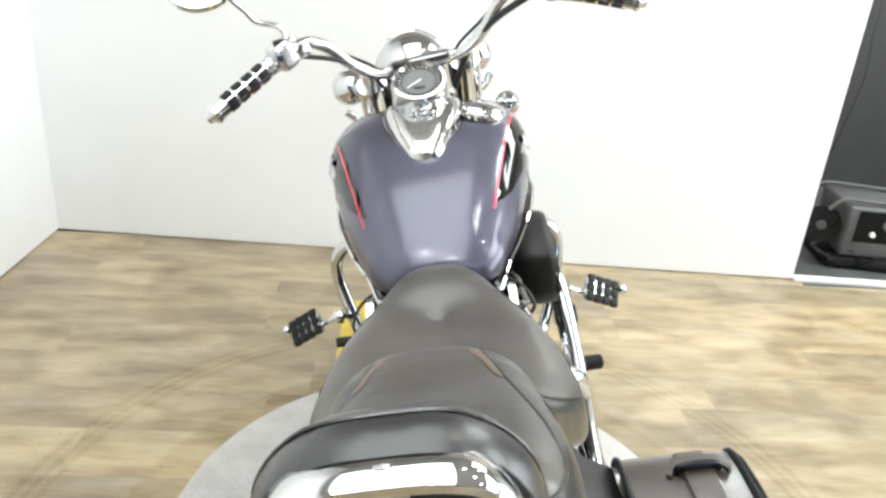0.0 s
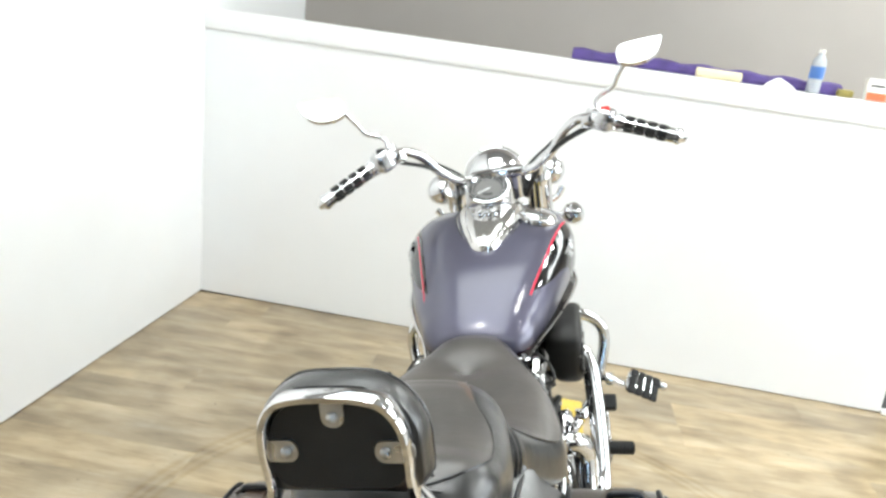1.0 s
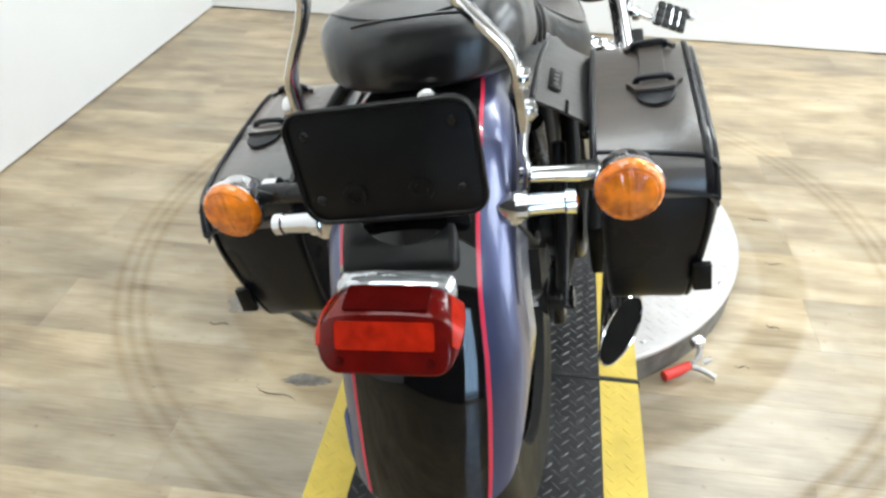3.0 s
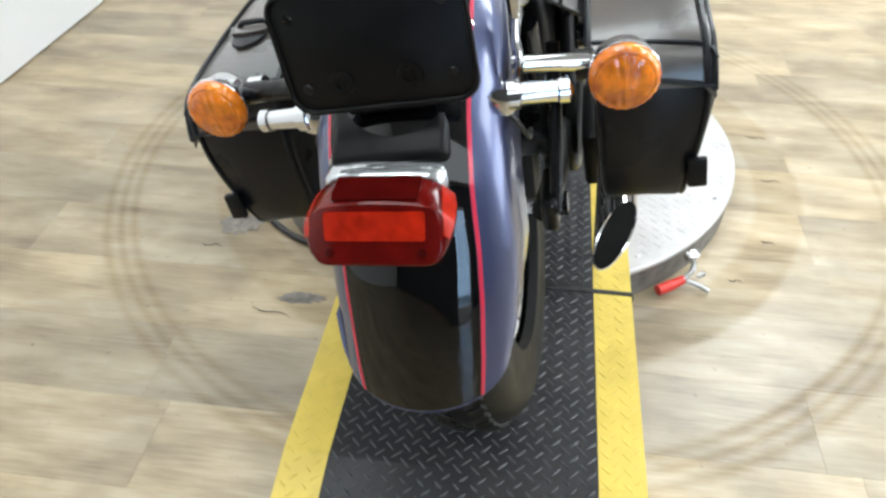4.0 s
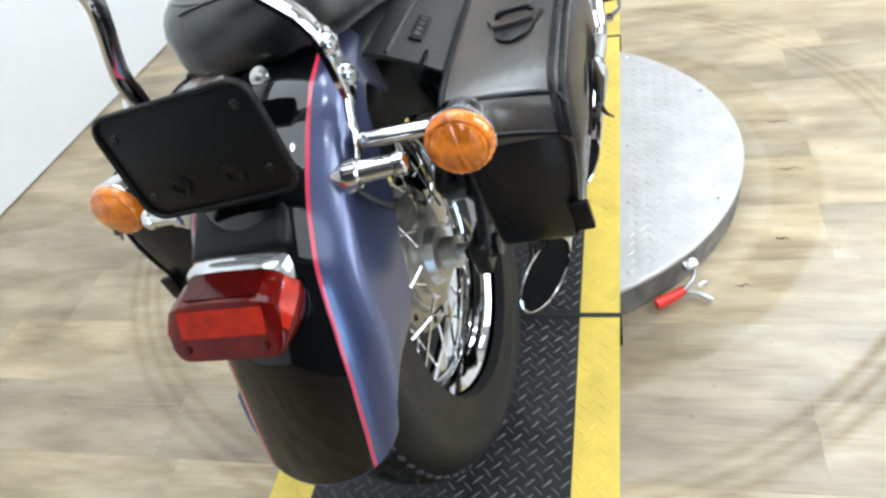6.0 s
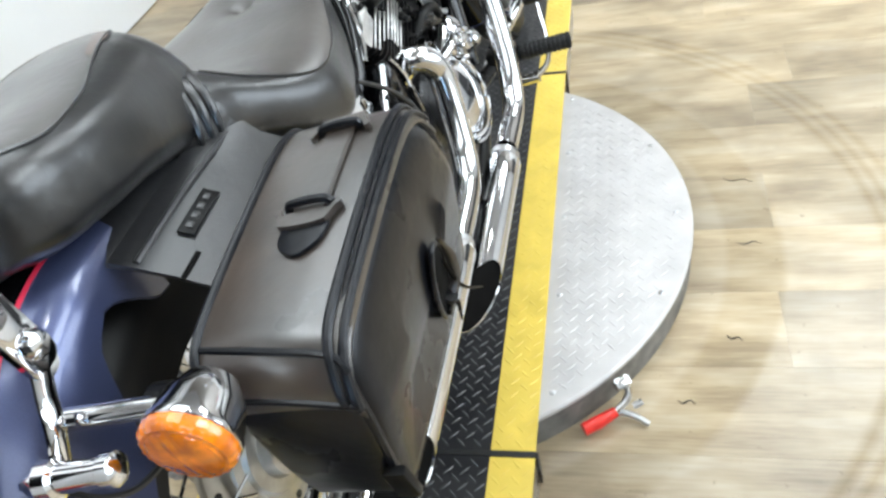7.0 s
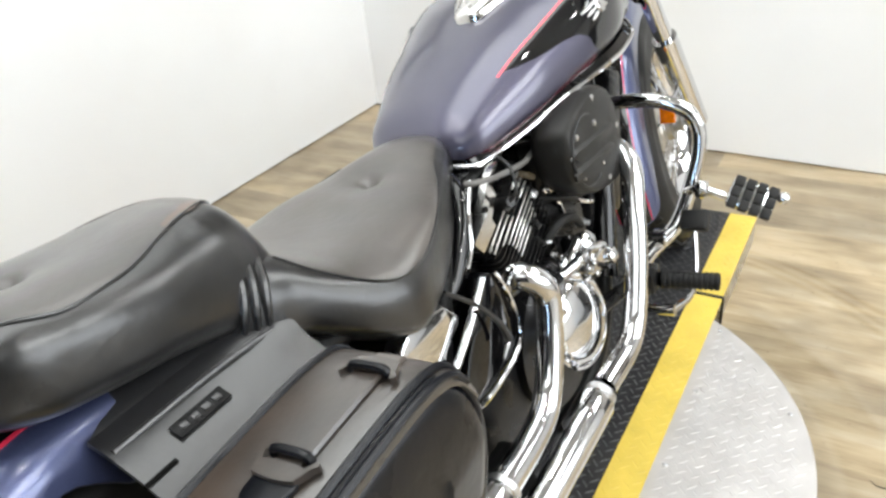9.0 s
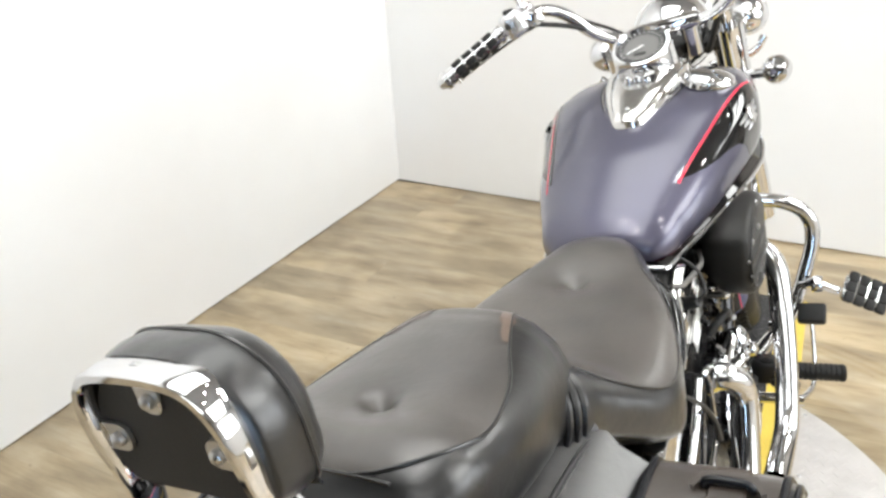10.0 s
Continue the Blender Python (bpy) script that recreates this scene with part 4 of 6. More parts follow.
for s in (1, -1):
    fix = (lambda g: g) if s == 1 else mirrored
    part("seam", fix(tube([on_seat(RIDER, y, a, 0.0008) for y, a in SEAM_R[:-1]], 0.0018, 6)), LEATHER, rider)
    part("seam", fix(tube([on_seat(PILLION, y, a, 0.0008) for y, a in SEAM_P], 0.0018, 6)), LEATHER, pill)
    for k in range(3):
        part("pleat", fix(tube([on_seat(RIDER, -0.03 + 0.0115 * k - dy, a, 0.0005) for dy, a in ((-0.012, 66), (-0.001, 50), (0.010, 36), (0.020, 22), (0.029, 8), (0.036, -8))], [0.002, 0.0045, 0.0055, 0.0055, 0.005, 0.003], 8)), LEATHER, rider)
part("seam", tube([on_seat(PILLION, -0.282, a, 0.001) for a in (SEAM_P[-1][1], 62, 75, 90, 105, 118, 180 - SEAM_P[-1][1])], 0.0018, 6), LEATHER, pill)

WORN = leather("worn_brown_leather", (0.10, 0.068, 0.051), 0.45, amount=0.3, wear=(0.3, 0.2, 0.16))
for s in (1, -1):
    fix = (lambda g: g) if s == 1 else mirrored
    part("worn_patch", fix(loft([[on_seat(PILLION, -0.036 + 0.036 * v, seam_angle(SEAM_P, -0.036 + 0.036 * v) + 3 + (4.5 + 1.5 * math.sin(5 * v)) * w * (1 - 0.6 * v * v), 0.0018) for w in (-1, -0.5, 0, 0.5, 1)] for v in (-1, -0.6, -0.2, 0.2, 0.6, 1)], wrap=False)), WORN, pill, "worn brown leather corner")

# ---- backrest ----
def flatbar(pts, wide, thick, step=6):
    """A flat strap bent along the line, its width along y."""
    P = spline(pts, step)
    rings = []
    for i, p in enumerate(P):
        t = (P[min(i + 1, len(P) - 1)] - P[max(i - 1, 0)]).normalized()
        n = t.cross(Vector((0, 1, 0))).normalized()
        w = n.cross(t).normalized()
        h, b = thick / 2, wide / 2
        rings.append([p + n * u * h + w * v * b for u, v in ((-1, -0.8), (-0.55, -1), (0.55, -1), (1, -0.8), (1, 0.8), (0.55, 1), (-0.55, 1), (-1, 0.8))])
    return loft(rings)


half_hoop = [(0.0, -0.393, 0.977), (0.03, -0.393, 0.9755), (0.05, -0.392, 0.968), (0.063, -0.391, 0.948), (0.0665, -0.389, 0.92), (0.066, -0.385, 0.893), (0.069, -0.38, 0.872), (0.082, -0.374, 0.846), (0.102, -0.366, 0.815), (0.115, -0.36, 0.792), (0.1205, -0.356, 0.772), (0.122, -0.354, 0.745), (0.122, -0.354, 0.70)]
brest = part("backrest_frame", join(
    flatbar([(-x, y, z) for x, y, z in reversed(half_hoop[1:])] + half_hoop, 0.026, 0.009),
    *[slab(rrect(0.026, 0.09, 0.012), 0.006, pose(s * 0.121, -0.354, 0.735, 90, 0, 90) @ pose(0, 0, -0.003)) for s in (1, -1)],
    *[tube([(s * 0.121, -0.358, 0.70), (s * 0.119, -0.372, 0.68), (s * 0.122, -0.385, 0.665), (s * 0.116, -0.40, 0.64)], 0.009, 10, 6, flat=0.5) for s in (1, -1)]),
    CHROME, bike, "flat chrome backrest hoop and struts")


def arch(w, z0, z1, r):
    """Outline of a pad with round shoulders and a nearly straight lower edge."""
    pts = []
    for k in range(9):
        a = radians(90 * k / 8)
        pts.append((w / 2 - r + r * math.cos(a), z1 - r + r * math.sin(a)))
    pts += [(-x, z) for x, z in reversed(pts)]
    rb = 0.02
    for k in range(7):
        a = radians(180 + 90 * k / 6)
        pts.append((-w / 2 + rb + rb * math.cos(a), z0 + rb + rb * math.sin(a)))
    for k in range(7):
        a = radians(270 + 90 * k / 6)
        pts.append((w / 2 - rb + rb * math.cos(a), z0 + rb + rb * math.sin(a)))
    return pts


part("back_panel", loft([[Vector((x, y, z)) for x, z in arch(0.124, 0.884, 0.972, 0.045)] for y in (-0.392, -0.386)]), SUEDE, brest, "black panel")
pad = []
for k in range(15):
    t = k / 14
    sc = 0.72 + 0.28 * math.sin(math.pi * (0.2 + 0.76 * t)) ** 0.5
    pad.append([Vector((x * sc, -0.386 + 0.056 * t, 0.925 + (z - 0.925) * sc - 0.004 * t)) for x, z in arch(0.162, 0.874, 0.986, 0.062)])
part("back_pad", loft(pad), LEATHER, brest, "padded black leather cushion", sharp=70)
part("seam", tube([(p.x * 1.003, p.y, 0.925 + (p.z - 0.925) * 1.003) for p in pad[8][::2] + pad[8][:1]], 0.0016, 6, 3), LEATHER, brest)
for bx, bz, rot in ((-0.045, 0.922, 90), (0.047, 0.922, -90), (0.002, 0.956, 0)):
    tab = part("bracket", slab(rrect(0.021, 0.036, 0.009), 0.004, pose(bx + (-0.008 if rot > 0 else 0.008 if rot < 0 else 0), -0.391, bz + (0.008 if rot == 0 else 0), 90, 0, 0) @ pose(0, 0, 0, 0, 0, rot)), STEEL, brest)
    part("screw", lathe([(0.001, 0.005), (0.003, 0.0045), (0.005, 0.003), (0.0055, 0)], (bx, -0.3955, bz), (0, -1, 0), 14), STEEL, brest)
for s in (1, -1):
    for by_, bz in ((-0.357, 0.757), (-0.35, 0.719)):
        part("strut_bolt", lathe([(0.012, 0), (0.012, 0.006), (0.009, 0.011), (0.001, 0.013)], (s * 0.124, by_, bz), (s, 0, 0), 16), CHROME, brest)
    part("strut_plate", slab(rrect(0.03, 0.075, 0.012), 0.005, pose(s * 0.121, -0.352, 0.735, 90, 0, 90 * s) @ pose(0, 0, 0.001), 0.0015), CHROME, bike, "chrome strut plate with two bolts")
    part("support_rod", join(lathe([(0.016, 0), (0.016, 0.012), (0.012, 0.014), (0.011, 0.05), (0.013, 0.052), (0.013, 0.062), (0.008, 0.066)], (s * 0.108, -0.412, 0.64), (s, 0.15, -0.08), 20), lathe([(0.015, 0), (0.015, 0.02), (0.006, 0.022)], (s * 0.104, -0.402, 0.636), (0, -1, 0.1), 18)), CHROME, bike, "chrome support rod end")

# ---- number plate bracket, tail light, signals ----
PM = pose(0.0, -0.458, 0.731, 87, 0, 0)
plate = part("plate_bracket", slab([(x, y * (1 if y > 0 else 1.0)) for x, y in rrect(0.19, 0.122, 0.022)], 0.006, PM, 0.002), BLACKSATIN, bike, "empty black number plate bracket")
part("plate_rim", moved(tube([(x, y, 0.007) for x, y in rrect(0.186, 0.118, 0.021) + [rrect(0.186, 0.118, 0.021)[0]]], 0.0028, 6, smooth=False), PM), BLACKSATIN, plate)
for px, pz in ((-0.075, 0.036), (0.072, 0.037), (-0.075, -0.034), (0.071, -0.032)):
    part("screw", moved(lathe([(0.001, 0.0085), (0.004, 0.008), (0.006, 0.005)], (px, pz, 0), n=12), PM), DARKMETAL, plate)
for px in (-0.038, 0.03):
    part("grommet", moved(lathe([(0.001, 0.007), (0.006, 0.007), (0.007, 0.0095), (0.012, 0.0095), (0.013, 0.006)], (px, -0.03, 0), n=20), PM), BLACKSATIN, plate)
part("bracket_arm", join(rbox((0.09, 0.06, 0.012), 0.003, pose(0, -0.43, 0.672, 12, 0, 0)), rbox((0.05, 0.02, 0.08), 0.004, pose(0, -0.444, 0.70))), BLACKSATIN, plate)

TLM = pose(-0.0141, -0.5032, 0.5894, 2.5, 4.3, 0) @ pose(0, 0, 0, 90, 0, 0)      # x right, y up, z backwards


def hexa(wt, zt, wm, zm, wb, zb, d, rounds=3, cut=0.2):
    """A six-sided section at depth d, wide at its middle, with rounded corners."""
    P = [Vector(p) for p in ((wt, zt, d), (wm, zm, d), (wb, zb, d), (-wb, zb, d), (-wm, zm, d), (-wt, zt, d))]
    for r in range(rounds):
        k = cut if r == 0 else 0.25
        P = [q for a, b in zip(P, P[1:] + P[:1]) for q in (a.lerp(b, k), a.lerp(b, 1 - k))]
    return P


tail = part("tail_light", moved(loft([hexa(w, z, w + 0.006, 0.004, w - 0.004, -0.034, d) for w, z, d in ((0.052, 0.026, -0.088), (0.0575, 0.0315, -0.080), (0.060, 0.033, -0.038), (0.0625, 0.0345, -0.036), (0.0625, 0.0345, -0.032), (0.060, 0.033, -0.031))]), TLM), CHROME, bike, "red tail light on a chrome housing")
part("clear_band", moved(loft([hexa(wt, zt, wt + 0.010, 0.010, wt + 0.004, -0.020, d) for wt, zt, d in ((0.056, 0.0305, -0.033), (0.058, 0.0325, -0.030), (0.0555, 0.0322, -0.002), (0.0515, 0.0300, 0.003))]), TLM), CLEARTOP, tail, "clear plastic top band")
LENS = ((0.0, 0.048, 0.027, 0.066, 0.004, 0.054, -0.030), (0.004, 0.0485, 0.0292, 0.0745, 0.003, 0.060, -0.033), (0.018, 0.050, 0.0292, 0.0785, 0.0, 0.063, -0.034), (0.036, 0.054, 0.0275, 0.0785, -0.003, 0.063, -0.0345), (0.0425, 0.056, 0.0255, 0.078, -0.004, 0.063, -0.0345),
        (0.046, 0.0585, 0.0195, 0.077, -0.005, 0.0625, -0.0345), (0.056, 0.061, 0.0025, 0.0735, -0.008, 0.0605, -0.034), (0.064, 0.0615, -0.0113, 0.068, -0.016, 0.059, -0.032), (0.069, 0.059, -0.0197, 0.061, -0.0225, 0.055, -0.030), (0.0715, 0.053, -0.024, 0.054, -0.025, 0.05, -0.0275))
part("lens", moved(loft([hexa(wt, zt, wm, zm, wb, zb, d) for d, wt, zt, wm, zm, wb, zb in LENS]), TLM), RED, tail, "faceted red plastic lens", sharp=28)
REDDARK = mat("dark_red_lens", (0.05, 0.002, 0.0015), 0.12, var=0.2, scale=40, spec=0.25)
part("upper_facet", moved(slab(rrect(0.086, 0.034, 0.003), 0.0012, pose(0, 0.0284, 0.0215, -86.5, 0, 0)), TLM), REDDARK, tail, "dark red upper facet")
for s in (1, -1):
    side = []
    for d, wt, zt, wm, zm, wb, zb in LENS[1:7]:
        side.append([Vector((s * (wt + (wm - wt) * k + 0.0006), zt + (zm - zt) * k + 0.0005, d)) for k in (0.42, 0.58, 0.72, 0.86)])
    part("side_reflector", moved(loft(side, wrap=False), TLM), REDIN, tail, "bright red side reflector")
    part("lens_bolt", moved(lathe([(0.001, 0.003), (0.004, 0.0025), (0.0045, 0)], (s * 0.046, -0.0150, 0.0665), (0, 0.5, 0.86), 12), TLM), REDDARK, tail)
part("lens_window", moved(slab(rrect(0.100, 0.0285, 0.003), 0.0014, pose(0, 0.0073, 0.0532, -30.4, 0, 0)), TLM), REDIN, tail, "brighter red window")
for q in (-0.036, 0.048):
    part("top_rib", moved(rbox((0.013, 0.0025, 0.04), 0.001, pose(q, 0.0335, -0.060)), TLM), SATINCHROME, tail, "chrome trim strip")
part("mount", rbox((0.125, 0.085, 0.03), 0.01, pose(-0.008, -0.448, 0.634, 30, 0, 0), 3), BLACKSATIN, tail, "black mounting block")


def signal(c, out, facing, name="turn_signal", lens_mat=AMBER, r=0.0355, stalk=None):
    """A round lamp: chrome bowl, lens facing the given way and a stalk."""
    ob = part(name, lathe([(r * 0.25, -0.052), (r * 0.62, -0.043), (r * 0.9, -0.022), (r * 1.0, -0.004), (r * 1.04, 0), (r * 1.04, 0.004), (r * 0.99, 0.006)], c, facing, 36), CHROME, bike, "chrome turn signal with amber lens" if lens_mat is AMBER else "chrome lamp")
    ax = Vector(facing).normalized()
    ux = ax.cross(Vector((0, 0, 1))).normalized()
    uz = ux.cross(ax)
    face = []
    for q, h in ((1.0, 0.003), (1.02, 0.006), (1.0, 0.011), (0.95, 0.0145), (0.88, 0.0165), (0.80, 0.0170), (0.77, 0.0180), (0.66, 0.0192), (0.5, 0.0203), (0.34, 0.021), (0.18, 0.0215), (0.03, 0.0217)):
        row = []
        for a in (2 * math.pi * k / 120 for k in range(120)):
            rim = 0.5 + 0.5 * math.cos(24 * a)
            w = q * (1 + 0.012 * rim * (q > 0.85))
            u = r * w * math.cos(a)
            lift = 0.0006 * rim * (0.85 < q < 1.01) + 0.0005 * math.cos(u / r * 24) * (q < 0.78)
            row.append(Vector(c) + ux * u + uz * (r * w * math.sin(a)) + ax * (h + lift))
        face.append(row)
    part("lens", loft(face), lens_mat, ob, "ribbed amber lens" if lens_mat is AMBER else "clear lens", sharp=25)
    if stalk:
        part("stalk", tube([stalk, Vector(c) - Vector(facing).normalized() * 0.03], 0.0125 if out < 0 else 0.0095, 14, smooth=False), DARKMETAL if out < 0 else CHROME, ob, "black stalk" if out < 0 else "chrome stalk")
        part("collar", lathe([(0.0165, 0), (0.0165, 0.018), (0.013, 0.02)], Vector(c) - Vector(facing).normalized() * 0.03 - Vector((out * 0.048, 0, 0)), (out, 0, 0), 18), CHROME if out < 0 else BLACKSATIN, ob, "chrome stalk collar" if out < 0 else "black stalk collar")
    return ob


for s in (1, -1):
    signal((0.224 if s > 0 else -0.240, -0.377 if s > 0 else -0.362, 0.633 if s > 0 else 0.639), s, (s * 0.05, -1, -0.02), stalk=(s * 0.11, -0.368, 0.652))
# ---- steering: forks, headlight, bars ----
fork_dir = Vector((0, -0.5, 0.866))
for s in (1, -1):
    foot = Vector((s * 0.112, 1.40, 0.325))
    f = part("fork_leg", steered(join(tube([foot, foot + fork_dir * 0.30], 0.029, 18, smooth=False), tube([foot + fork_dir * 0.29, foot + fork_dir * 0.70], 0.021, 18, smooth=False), tube([foot + fork_dir * 0.44, foot + fork_dir * 0.66], 0.035, 18, smooth=False))), CHROME, bike, "chrome front fork leg")
    if s > 0:
        refl = part("reflector", rbox((0.036, 0.008, 0.05), 0.003, pose(0.106, 1.204, 0.436, -15, 0, 0)), AMBER, f, "amber reflector plate")
        part("bracket", tube([Vector((0.106, 1.208, 0.436)), STEER @ (foot + fork_dir * 0.16)], 0.005, 8, smooth=False), CHROME, refl)
part("fork_clamp", steered(join(rbox((0.26, 0.05, 0.035), 0.01, pose(0, 1.085, 0.865, 30, 0, 0)), rbox((0.26, 0.05, 0.035), 0.01, pose(0, 1.16, 0.735, 30, 0, 0)), tube([(0, 1.13, 0.70), (0, 1.02, 0.89)], 0.03, 16, smooth=False))), DARKMETAL, bike, "black fork clamps")
head = part("headlight", steered(lathe([(0.004, -0.085), (0.035, -0.078), (0.062, -0.055), (0.08, -0.02), (0.088, 0.02), (0.09, 0.05), (0.093, 0.052), (0.093, 0.064), (0.086, 0.07)], (0, 1.13, 0.892), (0, 1, -0.08), 48)), CHROME, bike, "round chrome headlight shell")
part("lens", steered(lathe([(0.086, 0.062), (0.07, 0.074), (0.04, 0.082), (0.002, 0.085)], (0, 1.13, 0.892), (0, 1, -0.08), 40)), CLEARTOP, head, "clear headlight lens")
for s in (1, -1):
    c = (s * 0.158, 1.17, 0.882)
    lampb = part("passing_lamp", steered(lathe([(0.003, -0.044), (0.02, -0.04), (0.034, -0.022), (0.04, 0.0), (0.042, 0.018), (0.044, 0.02), (0.044, 0.028), (0.04, 0.032)], c, (0, 1, -0.05), 40)), CHROME, bike, "chrome passing lamp")
    part("lens", steered(lathe([(0.04, 0.028), (0.025, 0.036), (0.002, 0.039)], c, (0, 1, -0.05), 36)), CLEARTOP, lampb, "clear lamp lens")
    part("lamp_bar", steered(tube([(s * 0.06, 1.14, 0.80), (s * 0.15, 1.16, 0.80), (s * 0.185, 1.165, 0.83)], 0.009, 10)), CHROME, lampb)
    c2 = (s * 0.195, 1.085, 0.765)
    sig = part("turn_signal", steered(lathe([(0.003, -0.041), (0.017, -0.036), (0.027, -0.018), (0.03, 0), (0.031, 0.006), (0.028, 0.01)], c2, (0, 1, 0), 32)), CHROME, bike, "chrome front turn signal")
    part("lens", steered(lathe([(0.029, 0.006), (0.024, 0.016), (0.002, 0.021)], c2, (0, 1, 0), 28)), AMBER, sig, "amber lens")
    part("stalk", steered(tube([(s * 0.09, 1.12, 0.765), (s * 0.17, 1.09, 0.765)], 0.011, 12, smooth=False)), CHROME, sig)

bar_r = [(0.0, 1.0, 0.925), (0.05, 0.998, 0.925), (0.10, 0.985, 0.932), (0.145, 0.965, 0.965), (0.18, 0.95, 1.01), (0.215, 0.93, 1.036), (0.25, 0.885, 1.04), (0.30, 0.845, 1.025), (0.36, 0.818, 1.0), (0.415, 0.797, 0.976)]
bars = part("handlebar", steered(tube([(-x, y, z) for x, y, z in reversed(bar_r[1:])] + bar_r, 0.0125, 14)), CHROME, bike, "wide chrome handlebar turned to one side")
part("riser", steered(join(*[tube([(s * 0.045, 1.02, 0.86), (s * 0.045, 1.0, 0.92)], 0.019, 16, smooth=False) for s in (1, -1)] + [rbox((0.14, 0.045, 0.03), 0.009, pose(0, 1.0, 0.93))])), CHROME, bars, "chrome bar clamp")
for s in (1, -1):
    p0, p1 = Vector((s * 0.298, 0.846, 1.026)), Vector((s * 0.428, 0.792, 0.969))
    ax = (p1 - p0)
    L_ = ax.length
    grip = part("grip", steered(lathe([(0.0165, 0), (0.0195, 0.003), (0.0195, 0.012), (0.0172, 0.014), (0.0172, L_ * 0.93), (0.0195, L_ * 0.94), (0.0195, L_), (0.012, L_ + 0.006), (0.009, L_ + 0.014), (0.004, L_ + 0.016)], p0, ax, 24)), CHROME, bars, "chrome grip with black rubber pads")
    gm = Matrix.Translation(p0) @ ax.to_track_quat("Z", "Y").to_matrix().to_4x4()
    for row in range(4):
        for k in range(6):
            a = radians(60 * k)
            m = gm @ Matrix.Rotation(a, 4, "Z") @ pose(0.0156, 0, 0.031 + row * 0.0265)
            part("rubber_pad", steered(rbox((0.0068, 0.0150, 0.0225), 0.003, m)), RUBBER, grip)
    sw = Vector((s * 0.275, 0.862, 1.034))
    box = part("switch_housing", steered(rbox((0.046, 0.056, 0.054), 0.013, Matrix.Translation(sw) @ ax.to_track_quat("X" if s > 0 else "-X", "Z").to_matrix().to_4x4(), 3)), GREYPL, bars, "silver switch housing")
    part("switch", steered(rbox((0.022, 0.02, 0.012), 0.003, Matrix.Translation(sw + Vector((0, -0.010, 0.026))))), REDSW if s > 0 else INK, box, "red stop switch" if s > 0 else "")
    part("switch", steered(rbox((0.012, 0.01, 0.012), 0.002, Matrix.Translation(sw + Vector((0.004 * s, -0.027, 0.0))))), INK, box)
    part("lever", steered(tube([(s * 0.25, 0.93, 1.015), (s * 0.29, 0.915, 1.005), (s * 0.35, 0.885, 0.985), (s * 0.405, 0.852, 0.963), (s * 0.42, 0.842, 0.955)], [0.009, 0.0085, 0.0075, 0.007, 0.009], 10, flat=0.7)), CHROME, bars, "polished lever")
    part("lever_clamp", steered(join(rbox((0.032, 0.06, 0.034), 0.008, pose(s * 0.245, 0.905, 1.035, 0, 0, s * -30)), lathe([(0.018, 0), (0.02, 0.02), (0.016, 0.028)], (s * 0.262, 0.925, 1.035), (0, 0.2, 1), 18))), CHROME, bars)
    # mirror
    base = (s * 0.262, 0.90, 1.06)
    mir = part("mirror", steered(tube([base, (s * 0.268, 0.895, 1.085), (s * 0.305, 0.88, 1.105), (s * 0.318, 0.87, 1.128), (s * 0.335, 0.855, 1.155), (s * 0.345, 0.845, 1.172)], 0.0055, 10)), CHROME, bike, "chrome mirror on a bent stem")
    out = [(-0.05, -0.022), (-0.02, -0.031), (0.02, -0.026), (0.048, -0.004), (0.06, 0.028), (0.052, 0.034), (0.0, 0.033), (-0.042, 0.028), (-0.054, 0.014), (-0.056, -0.008)]
    out = [(p.x, p.y) for p in spline([(x, y, 0) for x, y in out + [out[0]]], 4)][:-1]
    mm = Matrix.Translation((s * (0.366 if s > 0 else 0.388), 0.83, 1.18)) @ pose(0, 0, 0, 60, 0, s * -12) @ Matrix.Diagonal((s * 0.9, 0.88, 1, 1))
    part("shell", steered(slab(out, -0.018, mm)), CHROME, mir, "chrome mirror shell")
    part("glass", steered(slab([(x * 0.89, y * 0.84) for x, y in out], 0.0015, mm)), MIRROR, mir, "mirror glass")
    # cables along the bar
    part("cable", steered(tube([(s * 0.262, 0.93, 1.03), (s * 0.21, 0.96, 1.03), (s * 0.15, 0.985, 0.985), (s * 0.09, 1.04, 0.93), (s * 0.05, 1.08, 0.85)], 0.0036, 8)), CABLE, bars, "black control cable")
    part("brake_hose", steered(tube([(s * 0.25, 0.915, 1.02), (s * 0.17, 0.945, 0.985), (s * 0.11, 0.985, 0.93), (s * 0.07, 1.03, 0.85)], 0.0075 if s > 0 else 0.005, 8)), CABLE, bars, "black brake hose")

# ---- engine ----
eng = part("engine", join(rbox((0.25, 0.42, 0.20), 0.04, pose(0, 0.43, 0.31), 4), rbox((0.20, 0.22, 0.16), 0.03, pose(0, 0.2, 0.31), 3), lathe([(0.12, -0.14), (0.125, 0.14)], (0, 0.46, 0.33), (1, 0, 0), 40), rbox((0.15, 0.26, 0.24), 0.02, pose(0, 0.46, 0.53))), DARKMETAL, bike, "black V-twin engine with chrome covers")


# polished stretches along the fins next to the head, cut away round the spark plug
BRIGHT = {12: ((-0.082, -0.010), (0.03, 0.062)), 11: ((-0.078, -0.009), (0.03, 0.062)), 10: ((-0.056, -0.003), (0.031, 0.063)), 9: ((-0.046, 0.06),), 8: ((-0.041, 0.052),), 7: ((-0.039, 0.048),), 6: ((-0.038, 0.045),), 5: ((-0.038, 0.042),)}


